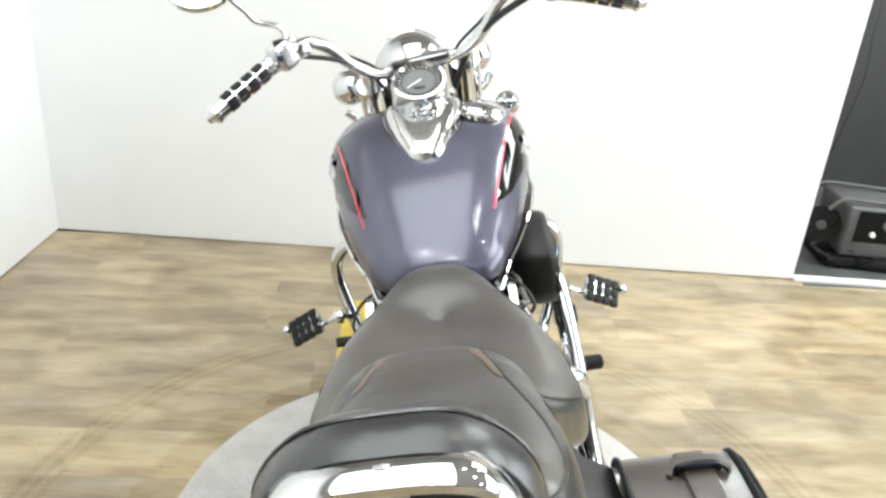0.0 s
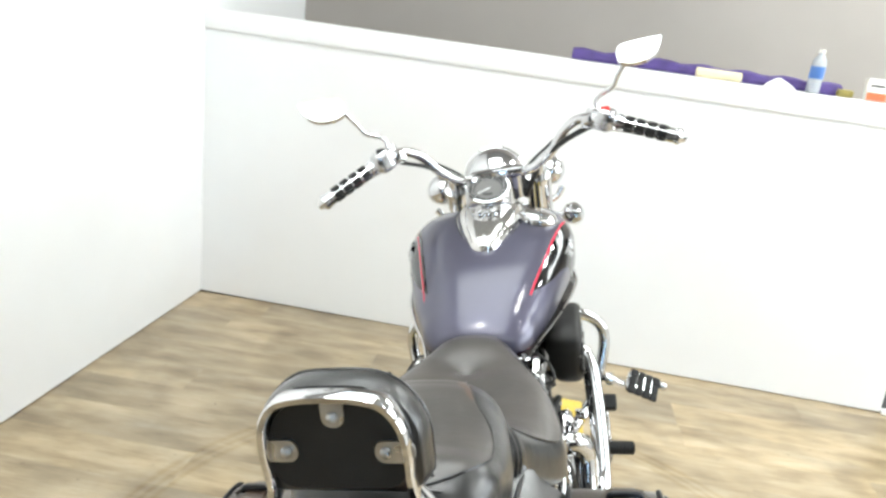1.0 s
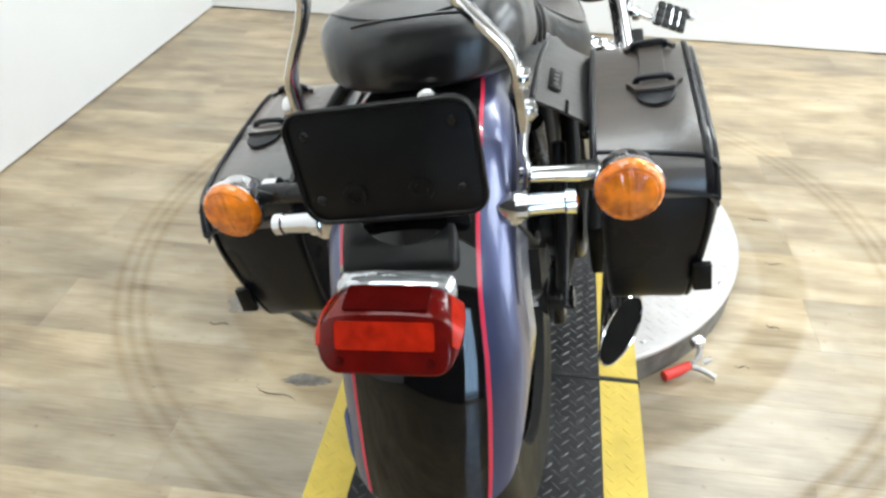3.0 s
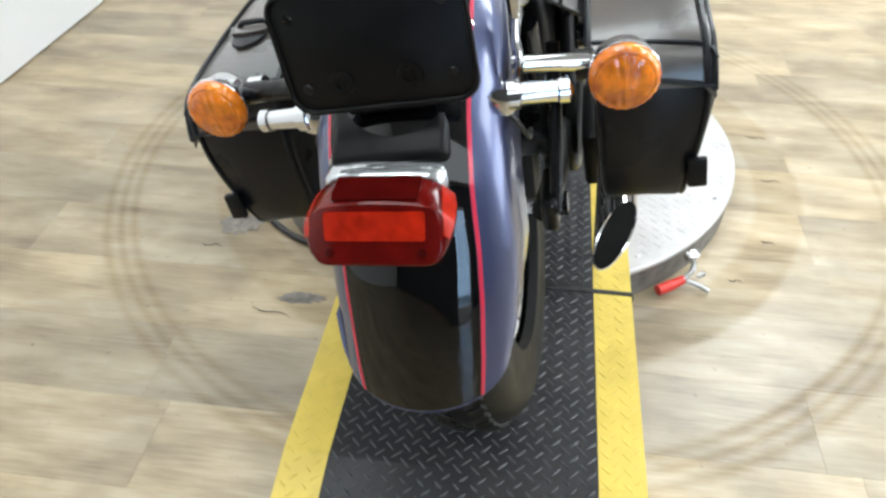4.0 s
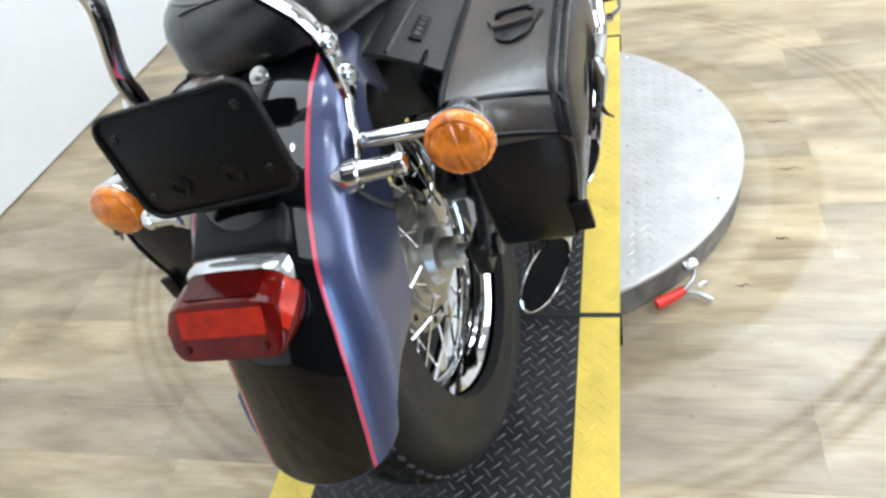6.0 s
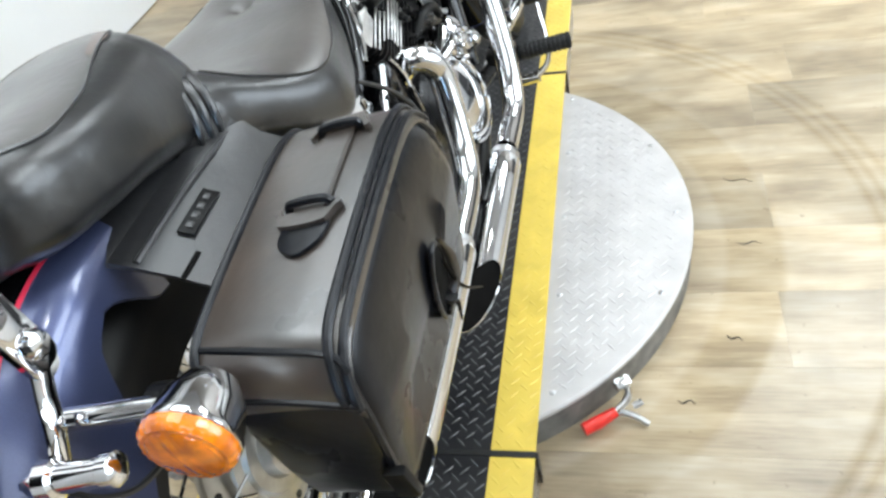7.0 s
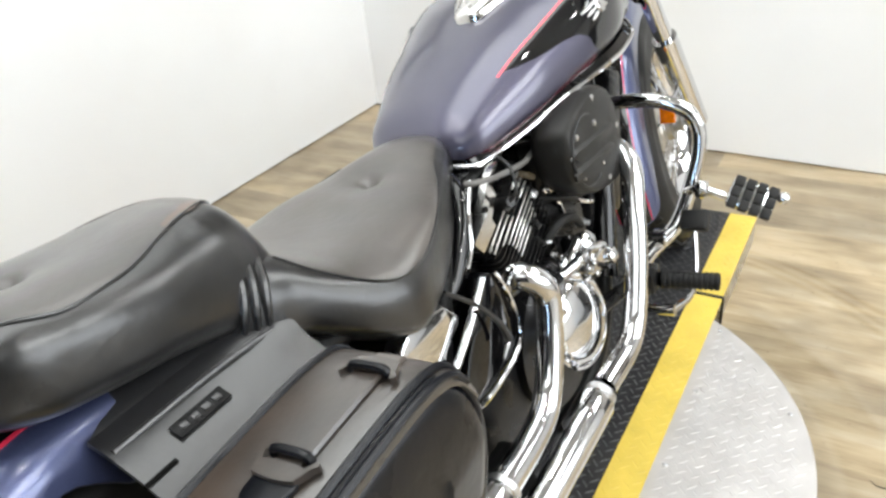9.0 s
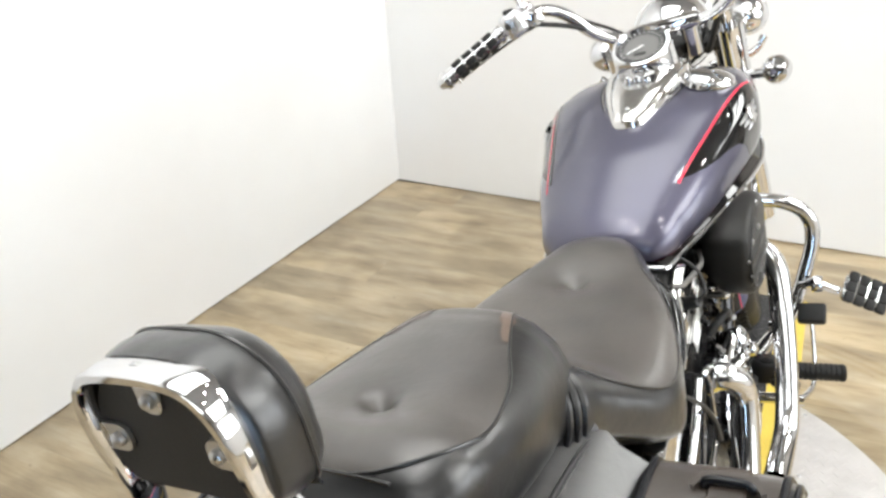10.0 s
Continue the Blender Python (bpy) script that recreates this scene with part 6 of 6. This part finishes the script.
def bag(s):
    """A leather saddlebag: body, overlapping lid, strap with keepers, piping, badge; s is the side."""
    x0, x1 = s * 0.19, s * 0.323

    def prof(d):
        """Outline along y (z, rounded) at depth d from the inner face."""
        pts = [(-0.30, 0.425), (-0.318, 0.442), (-0.325, 0.52), (-0.322, 0.585), (-0.305, 0.621), (-0.272, 0.636), (-0.15, 0.648), (-0.06, 0.651), (-0.025, 0.64), (-0.003, 0.61), (0.006, 0.55), (-0.01, 0.46), (-0.03, 0.428), (-0.16, 0.42)]
        cy, cz = -0.155, 0.55
        k = 1 - 0.02 * (d > 0.99) - 0.0
        return [(cy + (p.x - cy) * k, cz + (p.y - cz) * k) for p in spline([(y, z, 0) for y, z in pts + [pts[0]]], 5)][:-1]

    base = prof(0)
    rings = []
    for d, k, dz in ((0.0, 0.93, 0), (0.03, 0.985, 0), (0.08, 1.0, 0), (0.5, 1.0, 0.0), (0.86, 0.995, -0.004), (0.94, 0.965, -0.006), (0.985, 0.91, -0.007), (1.0, 0.84, -0.008), (1.02, 0.5, -0.008)):
        rings.append([Vector((x0 + (x1 - x0) * d * np.interp(z, TAPER_Z, TAPER_K), -0.155 + (y + 0.155) * k, 0.55 + (z - 0.55) * k + dz)) for y, z in base])
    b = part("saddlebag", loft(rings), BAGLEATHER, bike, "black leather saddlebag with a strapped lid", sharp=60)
    # lid over the top and rear
    lid = []
    tops = [p for p in spline([(-0.329, 0.590, 0), (-0.325, 0.605, 0), (-0.309, 0.628, 0), (-0.275, 0.6415, 0), (-0.15, 0.653, 0), (-0.06, 0.656, 0), (-0.02, 0.645, 0), (0.0, 0.615, 0)], 5)]
    for p in tops:
        lid.append([Vector((x0 - s * 0.003 + (x1 - x0 + s * 0.001) * u * np.interp(p.y + dz, TAPER_Z, TAPER_K), p.x, p.y + dz)) for u, dz in ((0, -0.006), (0, 0.0), (0.1, 0.001), (0.5, 0.001), (0.88, -0.002), (0.97, -0.008), (1.0, -0.02), (0.99, -0.024), (0.9, -0.008), (0.5, -0.005))])
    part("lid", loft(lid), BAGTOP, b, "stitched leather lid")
    for u, dz in ((0.0, 0.001), (0.93, -0.003), (0.99, -0.012)):
        part("piping", tube([(x0 - s * 0.003 + (x1 - x0) * u * np.interp(p.y + dz, TAPER_Z, TAPER_K), p.x, p.y + dz) for p in tops[::3]], 0.0042, 8, 3), BAGLEATHER, b, "rolled leather piping")
    xo = x0 + (x1 - x0) * 0.93
    part("piping", tube([(x0 + (xo - x0) * np.interp(z, TAPER_Z, TAPER_K), -0.155 + (y + 0.155) * 0.975, 0.548 + (z - 0.55) * 0.975) for y, z in base[::4] + [base[0]]], 0.0042, 8, 3), BAGLEATHER, b)
    part("rear_crease", join(tube([(x0, -0.2995, 0.634), (x0 + (x1 - x0) * 0.5, -0.306, 0.630), (x0 + (x1 - x0) * 0.9, -0.311, 0.6225), (x0 + (x1 - x0) * 0.985, -0.317, 0.608)], 0.0036, 8, 3), tube([(x0, -0.326, 0.601), (x0 + (x1 - x0) * 0.5, -0.3275, 0.595), (x0 + (x1 - x0) * 0.985, -0.329, 0.582)], 0.0036, 8, 3)), BAGLEATHER, b, "pair of raised seam welts")
    # strap
    sx = s * 0.262
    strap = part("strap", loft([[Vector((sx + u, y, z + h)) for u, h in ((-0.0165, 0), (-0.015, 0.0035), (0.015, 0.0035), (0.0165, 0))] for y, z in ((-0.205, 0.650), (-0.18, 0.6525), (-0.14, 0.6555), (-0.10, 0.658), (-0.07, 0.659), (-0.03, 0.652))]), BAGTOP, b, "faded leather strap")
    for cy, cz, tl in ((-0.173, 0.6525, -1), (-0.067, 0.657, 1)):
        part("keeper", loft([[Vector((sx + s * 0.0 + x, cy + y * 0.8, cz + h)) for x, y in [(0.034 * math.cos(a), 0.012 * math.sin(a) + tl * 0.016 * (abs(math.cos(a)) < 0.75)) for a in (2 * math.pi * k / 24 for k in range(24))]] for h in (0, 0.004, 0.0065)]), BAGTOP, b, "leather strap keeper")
        part("loop", tube([(sx - 0.022, cy + 0.004, cz + 0.002), (sx - 0.016, cy + 0.004, cz + 0.0095), (sx + 0.016, cy + 0.004, cz + 0.0095), (sx + 0.022, cy + 0.004, cz + 0.002)], 0.0042, 8), BAGLEATHER, b)
    part("strap_tongue", slab([(p.x, p.y) for p in spline([(-0.022, 0.014, 0), (0.022, 0.014, 0), (0.02, -0.012, 0), (0, -0.026, 0), (-0.02, -0.012, 0), (-0.022, 0.014, 0)], 5)][:-1], 0.005, pose(sx, -0.199, 0.6495, 4, 0, 0), 0.0015), BAGLEATHER, b)
    # dark side lace and rear tab
    tilt = Vector((s * 0.27, 0, 0.963))
    nrm = Vector((s * 0.963, 0, -0.27))
    so = Vector((s * 0.3065, SLOT[0], SLOT[1]))
    sm = Matrix(((0, tilt.x, nrm.x, so.x), (1, 0, 0, so.y), (0, tilt.z, nrm.z, so.z), (0, 0, 0, 1)))
    oval = [(0.021 * math.cos(a) - 0.006 * math.sin(a), 0.054 * math.sin(a)) for a in (2 * math.pi * k / 28 for k in range(28))]
    # dark oval sheet stands for the shade inside the slot
    part("side_slot", slab(oval, 0.003, sm, 0.001), SOOT_HOLLOW, b, "dark oval sheet for the open slot in the bag's side")
    part("slot_welt", moved(tube([(x * 1.05, y * 1.03, 0.002) for x, y in oval + [oval[0]]], 0.0028, 6, smooth=False), sm), BAGLEATHER, b, "stitched welt round the slot")
    part("side_strap", moved(tube([(0.012, 0.05, 0.003), (0.019, 0.02, 0.010), (0.017, -0.012, 0.012), (0.006, -0.03, 0.006)], [0.003, 0.006, 0.006, 0.004], 8, flat=0.35), sm), BAGTOP, b, "faded leather tie strap")
    part("side_buckle", moved(join(lathe([(0.004, -0.004), (0.009, -0.003), (0.009, 0.003), (0.004, 0.004)], (0.006, -0.028, 0.006), (0, 1, 0.3), 14), rbox((0.022, 0.008, 0.006), 0.002, pose(0.004, -0.04, 0.006))), sm), BLACKSATIN, b, "small black buckle")
    part("side_lace", moved(tube([(0.012, 0.02, 0.004), (0.016, -0.012, 0.012), (0.026, -0.035, 0.020), (0.046, -0.055, 0.032)], [0.002, 0.0032, 0.0035, 0.0014], 8, flat=0.5), sm), BLACKSATIN, b, "black tie lace")
    part("side_lace", moved(tube([(0.008, -0.02, 0.006), (0.012, -0.045, 0.012), (0.010, -0.07, 0.014)], [0.002, 0.003, 0.001], 8, flat=0.5), sm), BLACKSATIN, b, "black tie lace")
    part("rear_tab", rbox((0.022, 0.01, 0.038), 0.002, pose(s * 0.302, -0.327, 0.47)), BLACKSATIN, b, "small black tab")
    return b


bag(1)
bag(-1)
for s in (1, -1):
    yk = []
    for y in np.linspace(-0.235, -0.025, 12):
        k = max(0.0, (y + 0.075) / 0.05)          # the front end narrows to a point
        row = ((0.055, 0.704), (0.085, 0.694), (0.092, 0.686), (0.095, 0.691), (0.12, 0.679), (0.15, 0.662), (0.182, 0.64), (0.18, 0.637), (0.149, 0.658), (0.119, 0.674), (0.094, 0.684), (0.055, 0.698))
        yk.append([Vector((s * (x + (0.145 - x) * 0.75 * k * (x < 0.14)), y, z - (0.012 * k * (x < 0.1)))) for x, z in row])
    part("yoke_fold", tube([(s * 0.118, -0.23, 0.680), (s * 0.12, -0.13, 0.681), (s * 0.124, -0.06, 0.679), (s * 0.13, -0.03, 0.676)], 0.0035, 8), YOKE, bike, "stitched fold of the yoke")
    yoke = part("saddlebag_yoke", loft(yk), YOKE, bike, "grey-black vinyl yoke flap under the seat")
    if s > 0:
        badge = part("badge", rbox((0.003, 0.06, 0.017), 0.001, pose(0.142, -0.158, 0.6695, 0, -60, 0)), BLACKSATIN, yoke, "small raised badge with unreadable marks")
        # dark strip stands for the shade in the open slit
        part("slit", rbox((0.002, 0.034, 0.005), 0.001, pose(0.157, -0.220, 0.6585, 0, -58, 0)), SOOT_HOLLOW, yoke, "dark strip for an open slit")
        for k in range(4):
            part("badge_mark", rbox((0.002, 0.008, 0.007), 0.001, pose(0.142, -0.158 + 0.013 * (k - 1.5), 0.6695, 0, -60, 0) @ pose(0.002, 0, 0)), YOKE, badge)
part("fender_emblem", lathe([(0.001, 0.005), (0.004, 0.004), (0.006, 0.001), (0.011, 0.0), (0.0115, -0.003)], (0.015, -0.327, 0.735), (0, -0.7, 0.7), 20), STEEL, fend, "round metal seat bolt")
for s in (1, -1):
    part("license_wire", tube([(s * 0.1, -0.41, 0.63), (s * 0.115, -0.405, 0.6), (s * 0.12, -0.38, 0.57), (s * 0.115, -0.33, 0.55)], 0.003, 6), CABLE, fend)

# ---- loose things ----
clamp = thing("locking_pliers", "steel locking pliers with a red grip clamped to the turntable's edge", "pliers", pose(0.43, 0.135, 0.0))
part("handle", tube([(-0.055, -0.045, 0.022), (-0.03, -0.03, 0.024), (0.0, -0.012, 0.03)], [0.0115, 0.012, 0.009], 12), REDGRIP, clamp, "red plastic grip")
part("jaw", join(tube([(0.0, -0.012, 0.03), (0.02, 0.01, 0.04), (0.02, 0.03, 0.062)], [0.009, 0.011, 0.008], 10, flat=0.6), tube([(0.005, -0.006, 0.02), (0.03, -0.012, 0.018), (0.055, -0.024, 0.012)], 0.006, 10), rbox((0.03, 0.02, 0.02), 0.005, pose(0.012, 0.02, 0.07, 20, 0, 30)), tube([(0.03, 0.0, 0.03), (0.045, 0.006, 0.036)], 0.006, 8, smooth=False)), STEEL, clamp, "scuffed steel jaws")
for nm, x, y, rz, ln in (("mark", 0.70, 0.56, 2, 0.05), ("mark", 0.70, 0.765, -8, 0.06), ("mark", 0.645, 0.308, -15, 0.03), ("mark", 0.55, 0.165, 0, 0.03), ("mark", -0.42, -0.06, -8, 0.09), ("mark", -0.62, 0.13, 4, 0.05)):
    tagged(put("floor_scuff", *moved(tube([(-ln / 2, 0.004, 0), (-ln / 5, -0.003, 0), (ln / 5, 0.004, 0), (ln / 2, -0.004, 0)], [0.0005, 0.0018, 0.0014, 0.0004], 6), pose(x, y, 0.0008, 0, 0, rz) @ Matrix.Diagonal((1, 1, 0.25, 1))), DARKMETAL), "thin dark scuff worn into the vinyl floor", "floor scuff", "floor scuffs")

cable = thing("floor_cable", "black rubber cable lying on the wooden floor beside the turntable", "cable")
part("sheath", tube([(-0.514, 0.338, 0.009), (-0.538, 0.332, 0.008), (-0.556, 0.300, 0.008), (-0.536, 0.256, 0.008), (-0.498, 0.220, 0.008), (-0.460, 0.190, 0.008), (-0.420, 0.168, 0.008), (-0.355, 0.150, 0.008), (-0.275, 0.145, 0.008)], 0.0075, 10), CABLE, cable)
GOUGE = mat("torn_floor_patch", (0.2, 0.175, 0.15), 0.75, var=0.35, scale=45, bump=0.5, bscale=120, dirt=(0.06, 0.055, 0.05), dscale=30, damount=0.7)
grnd = random.Random(5)
for x, y, rx_, ry_ in ((-0.58, 0.215, 0.055, 0.045), (-0.372, -0.012, 0.055, 0.018)):
    ring_ = [(rx_ * k2 * math.cos(a), ry_ * k2 * math.sin(a)) for a, k2 in ((2 * math.pi * k / 30, grnd.uniform(0.72, 1.1)) for k in range(30))]
    tagged(put("floor_scuff", *slab(ring_, 0.0012, pose(x, y, 0.0002, 0, 0, grnd.uniform(-6, 6)), 0.0003), GOUGE), "torn grey-brown patch in the vinyl floor", "floor scuff", "floor scuffs")
# ---- things on the ledge and beyond ----
def ledge(x, d=0.12):
    """A place on the partition's ledge, x metres from the corner."""
    return BACK @ pose(x, d, 1.2795 - (x - 1.555) * math.tan(radians(1.35)), 0, 1.35, 0) @ Matrix.Diagonal((0.86, 0.86, 0.84, 1))


PURPLE = mat("purple_fabric", (0.06, 0.035, 0.16), 0.7, var=0.25, scale=20, bump=0.3, bscale=60)
PAPER = mat("paper_white", (0.75, 0.73, 0.68), 0.6, var=0.05, scale=20)
CREAM = mat("cream_paper_roll", (0.7, 0.62, 0.4), 0.6, var=0.08, scale=20)
BOTTLE = mat("bottle_plastic", (0.72, 0.76, 0.8), 0.12, var=0.05, scale=20, trans=0.5)
BLUELAB = mat("blue_label", (0.06, 0.16, 0.42), 0.35)
ORANGE = mat("orange_card", (0.65, 0.13, 0.05), 0.5)
PINKCAN = mat("pink_can", (0.6, 0.08, 0.16), 0.3)
OLIVE = mat("olive_sponge", (0.22, 0.18, 0.05), 0.8, var=0.2, scale=50)
cloth = tagged(put("folded_cloth", *moved(loft([[Vector((-0.62 + 1.24 * k / 24, y + 0.006 * math.sin(k * 1.1), z * (1 + 0.12 * math.sin(k * 1.7)))) for y, z in ((-0.05, 0.0), (-0.056, 0.02), (-0.045, 0.045), (0.0, 0.054), (0.045, 0.048), (0.06, 0.02), (0.055, 0.0))] for k in range(25)]), ledge(2.12, 0.15)), PURPLE), "long flat folded purple cloth lying on the ledge", "cloth")
tagged(put("paper_roll", *moved(tube([(-0.1, 0, 0.022), (0.1, 0.01, 0.022)], 0.022, 18, smooth=False), ledge(2.17, 0.045)), CREAM), "cream paper roll lying on the ledge", "paper roll")
tagged(put("crumpled_paper", *moved(loft([[Vector((x, y, h)) for x, y in ((-0.07 * k, -0.03 * k), (0.08 * k, -0.03 * k), (0.06 * k, 0.03 * k), (-0.05 * k, 0.035 * k))] for h, k in ((0, 1), (0.02, 0.7), (0.045, 0.12))]), ledge(2.40, 0.07)), PAPER, smooth=False), "crumpled white paper on the ledge", "paper")
bot = thing("water_bottle", "clear plastic water bottle with a blue label", "bottle", ledge(2.54, 0.1))
part("body", lathe([(0.001, 0), (0.028, 0.001), (0.031, 0.008), (0.031, 0.13), (0.028, 0.15), (0.013, 0.175), (0.013, 0.185)], n=24), BOTTLE, bot)
part("label", lathe([(0.0315, 0.065), (0.0318, 0.066), (0.0318, 0.12), (0.0315, 0.121)], n=24, caps=False), BLUELAB, bot, "blue paper label")
part("cap", lathe([(0.014, 0.182), (0.014, 0.198), (0.001, 0.199)], n=18), PAPER, bot, "white screw cap")
tagged(put("sponge", *moved(rbox((0.07, 0.05, 0.035), 0.012, pose(0, 0, 0.0175), 3), ledge(2.66, 0.1)), OLIVE), "olive sponge on the ledge", "sponge")
crd = thing("display_card", "small white and orange card box on the ledge", "card box", ledge(2.765, 0.09))
part("box", rbox((0.085, 0.04, 0.1), 0.002, pose(0, 0, 0.05, -8, 0, 0)), PAPER, crd)
part("front_label", rbox((0.083, 0.002, 0.035), 0, pose(0, -0.026, 0.022, -8, 0, 0)), ORANGE, crd, "orange printed band")
part("print_bar", rbox((0.06, 0.002, 0.01), 0, pose(0, -0.0175, 0.07, -8, 0, 0)), INK, crd)
for k, (bx, mtl, h, nm, lb) in enumerate(((2.86, INK, 0.15, "spray_can", "black spray can on the ledge"), (2.90, PINKCAN, 0.155, "spray_can", "pink spray can on the ledge"), (2.935, BLACKSATIN, 0.14, "spray_can", "dark spray can on the ledge"))):
    can = thing(nm, lb, "spray can", ledge(bx, 0.1), group="spray cans")
    part("can_body", lathe([(0.001, 0), (0.021, 0.001), (0.022, 0.004), (0.022, h - 0.02), (0.017, h - 0.008), (0.009, h - 0.004)], n=22), mtl, can)
    part("can_cap", lathe([(0.009, h - 0.006), (0.009, h + 0.02), (0.001, h + 0.022)], n=16), PAPER if k < 2 else STEEL, can)
spray = thing("spray_bottle", "clear spray bottle with a black trigger head on the ledge", "spray bottle", ledge(3.0, 0.1))
part("body", lathe([(0.001, 0), (0.030, 0.001), (0.033, 0.006), (0.033, 0.10), (0.026, 0.135), (0.012, 0.15), (0.012, 0.165)], n=24), BOTTLE, spray)
part("label", lathe([(0.0335, 0.03), (0.0338, 0.031), (0.0338, 0.085), (0.0335, 0.086)], n=24, caps=False), CREAM, spray, "cream paper label")
part("trigger_head", join(rbox((0.062, 0.022, 0.03), 0.006, pose(0.012, 0, 0.19), 2), lathe([(0.014, 0.158), (0.014, 0.18), (0.01, 0.182)], n=16), tube([(-0.006, 0, 0.185), (-0.026, 0, 0.165), (-0.034, 0, 0.14)], [0.006, 0.005, 0.003], 8), tube([(0.04, 0, 0.194), (0.058, 0, 0.196)], 0.006, 10, smooth=False)), BLACKSATIN, spray, "black trigger head")
tagged(put("tray", *moved(rbox((0.16, 0.14, 0.012), 0.004, pose(0, 0, 0.006)), ledge(3.0, 0.1)), BLACKSATIN), "flat black tray on the ledge", "tray")
tagged(put("power_cord", *tube([(1.625, 2.17, 1.24), (1.64, 2.15, 1.15), (1.65, 2.16, 1.0), (1.69, 2.2, 0.85), (1.72, 2.3, 0.6), (1.73, 2.36, 0.41)], 0.0025, 8), CABLE), "thin black power cord hanging off the ledge", "cord")

# opening beside the partition
tagged(put("threshold", *rbox((2.4, 0.035, 0.02), 0.003, pose(2.78, 2.055, 0.01, 0, 0, -2.58)), TRIMMAT), "white painted floor strip at the opening", "threshold", kind="structure")
tagged(put("floor_back", *rbox((2.5, 1.46, 0.05), 0, pose(2.86, 2.79, -0.024)), DARKFLOOR, smooth=False), "dark bare floor behind the partition", "floor", kind="structure")
tagged(put("floor_back_strip", *rbox((3.4, 1.08, 0.05), 0, pose(-0.095, 2.95, -0.024)), DARKFLOOR, smooth=False), "dark bare floor behind the low partition", "floor", kind="structure")
mach = thing("portable_machine", "grey portable machine with a dark front panel and a hose reel", "machine", pose(2.035, 2.41, 0.0, 0, 0, -8) @ Matrix.Diagonal((0.9, 0.9, 0.86, 1)))
GREYCASE = mat("grey_machine_case", (0.09, 0.09, 0.09), 0.45, var=0.15, scale=12, bump=0.1, dirt=(0.05, 0.05, 0.05), dscale=9)
part("base", rbox((0.44, 0.42, 0.05), 0.012, pose(-0.02, 0, 0.04)), DARKMETAL, mach, "dark base frame")
for q in (-0.16, 0.16):
    part("castor", lathe([(0.004, -0.012), (0.018, -0.011), (0.02, 0), (0.018, 0.011), (0.004, 0.012)], (q, -0.15, 0.02), (1, 0, 0), 16), RUBBER, mach, "small black castor")
part("case", rbox((0.36, 0.36, 0.27), 0.018, pose(0, 0, 0.2), 3), GREYCASE, mach)
part("front_panel", rbox((0.30, 0.008, 0.165), 0.004, pose(0.015, -0.182, 0.235)), BLACKSATIN, mach, "dark front panel")
part("socket", lathe([(0.001, 0.012), (0.02, 0.012), (0.024, 0.004), (0.027, 0.0)], (0.01, -0.186, 0.25), (0, -1, 0), 20), GREYCASE, mach, "grey round socket")
part("knob", lathe([(0.001, 0.02), (0.012, 0.018), (0.014, 0.0)], (-0.055, -0.186, 0.20), (0, -1, 0), 18), PAPER, mach, "white knob")
part("knob", lathe([(0.001, 0.014), (0.009, 0.012), (0.01, 0.0)], (0.03, -0.186, 0.195), (0, -1, 0), 18), PAPER, mach, "white knob")
part("mark_bar", rbox((0.085, 0.002, 0.013), 0, pose(0.03, -0.187, 0.302)), PAPER, mach)
part("mark_bar", rbox((0.028, 0.002, 0.034), 0, pose(-0.125, -0.181, 0.108)), INK, mach)
part("mark_bar", rbox((0.028, 0.002, 0.014), 0, pose(-0.125, -0.183, 0.112)), GREYCASE, mach)
for q in (-0.15, 0.12):
    part("top_handle", tube([(-0.27, q, 0.30), (-0.23, q, 0.345), (-0.18, q, 0.36), (0.0, q, 0.355), (0.15, q, 0.345), (0.17, q, 0.32)], 0.010, 10), GREYCASE, mach, "grey tube handle")
part("hose_reel", join(lathe([(0.02, 0.0), (0.088, 0.004), (0.092, 0.012), (0.07, 0.016), (0.062, 0.05), (0.09, 0.052), (0.094, 0.06), (0.03, 0.064)], (-0.235, -0.05, 0.19), (-0.45, -0.85, 0.1), 32), tube([(-0.25, -0.1, 0.11), (-0.29, -0.13, 0.09), (-0.24, -0.18, 0.06), (-0.15, -0.2, 0.05)], 0.011, 10)), DARKMETAL, mach, "black hose reel")
part("reel_hub", lathe([(0.001, 0.075), (0.022, 0.072), (0.026, 0.06)], (-0.235, -0.05, 0.19), (-0.45, -0.85, 0.1), 20), GREYCASE, mach)

# ---- floor ----
fl = tagged(put("floor", *rbox((6.2, 5.85, 0.05), 0, pose(1.05, -0.84, -0.0275)), SUBFLOOR, smooth=False), "light oak-look vinyl plank floor with worn tyre rings", "floor", kind="structure")
PW, PL = 0.182, 1.22


def plank_mesh(w, l):
    me = bpy.data.meshes.new("plank")
    geo = rbox((l - 0.0002, w - 0.0002, 0.003), 0.0003, None, 1)
    me.from_pydata([tuple(v) for v in geo[0]], [], geo[1])
    me.materials.append(PLANK)
    return me


full = plank_mesh(PW, PL)
X0, X1 = -1.56, 3.99
random.seed(5)
y = -3.58
while y < 2.2:
    x = X0 - random.random() * 0.9
    while x < X1:
        a, b = max(x, X0), min(x + PL, X1)
        if b - a > 0.02:
            ob = new("plank", full if b - a > PL - 0.001 else plank_mesh(PW, b - a))
            ob.matrix_world = pose((a + b) / 2, y + PW / 2, -0.0015)
            ob.parent = fl
        x += PL
    y += PW
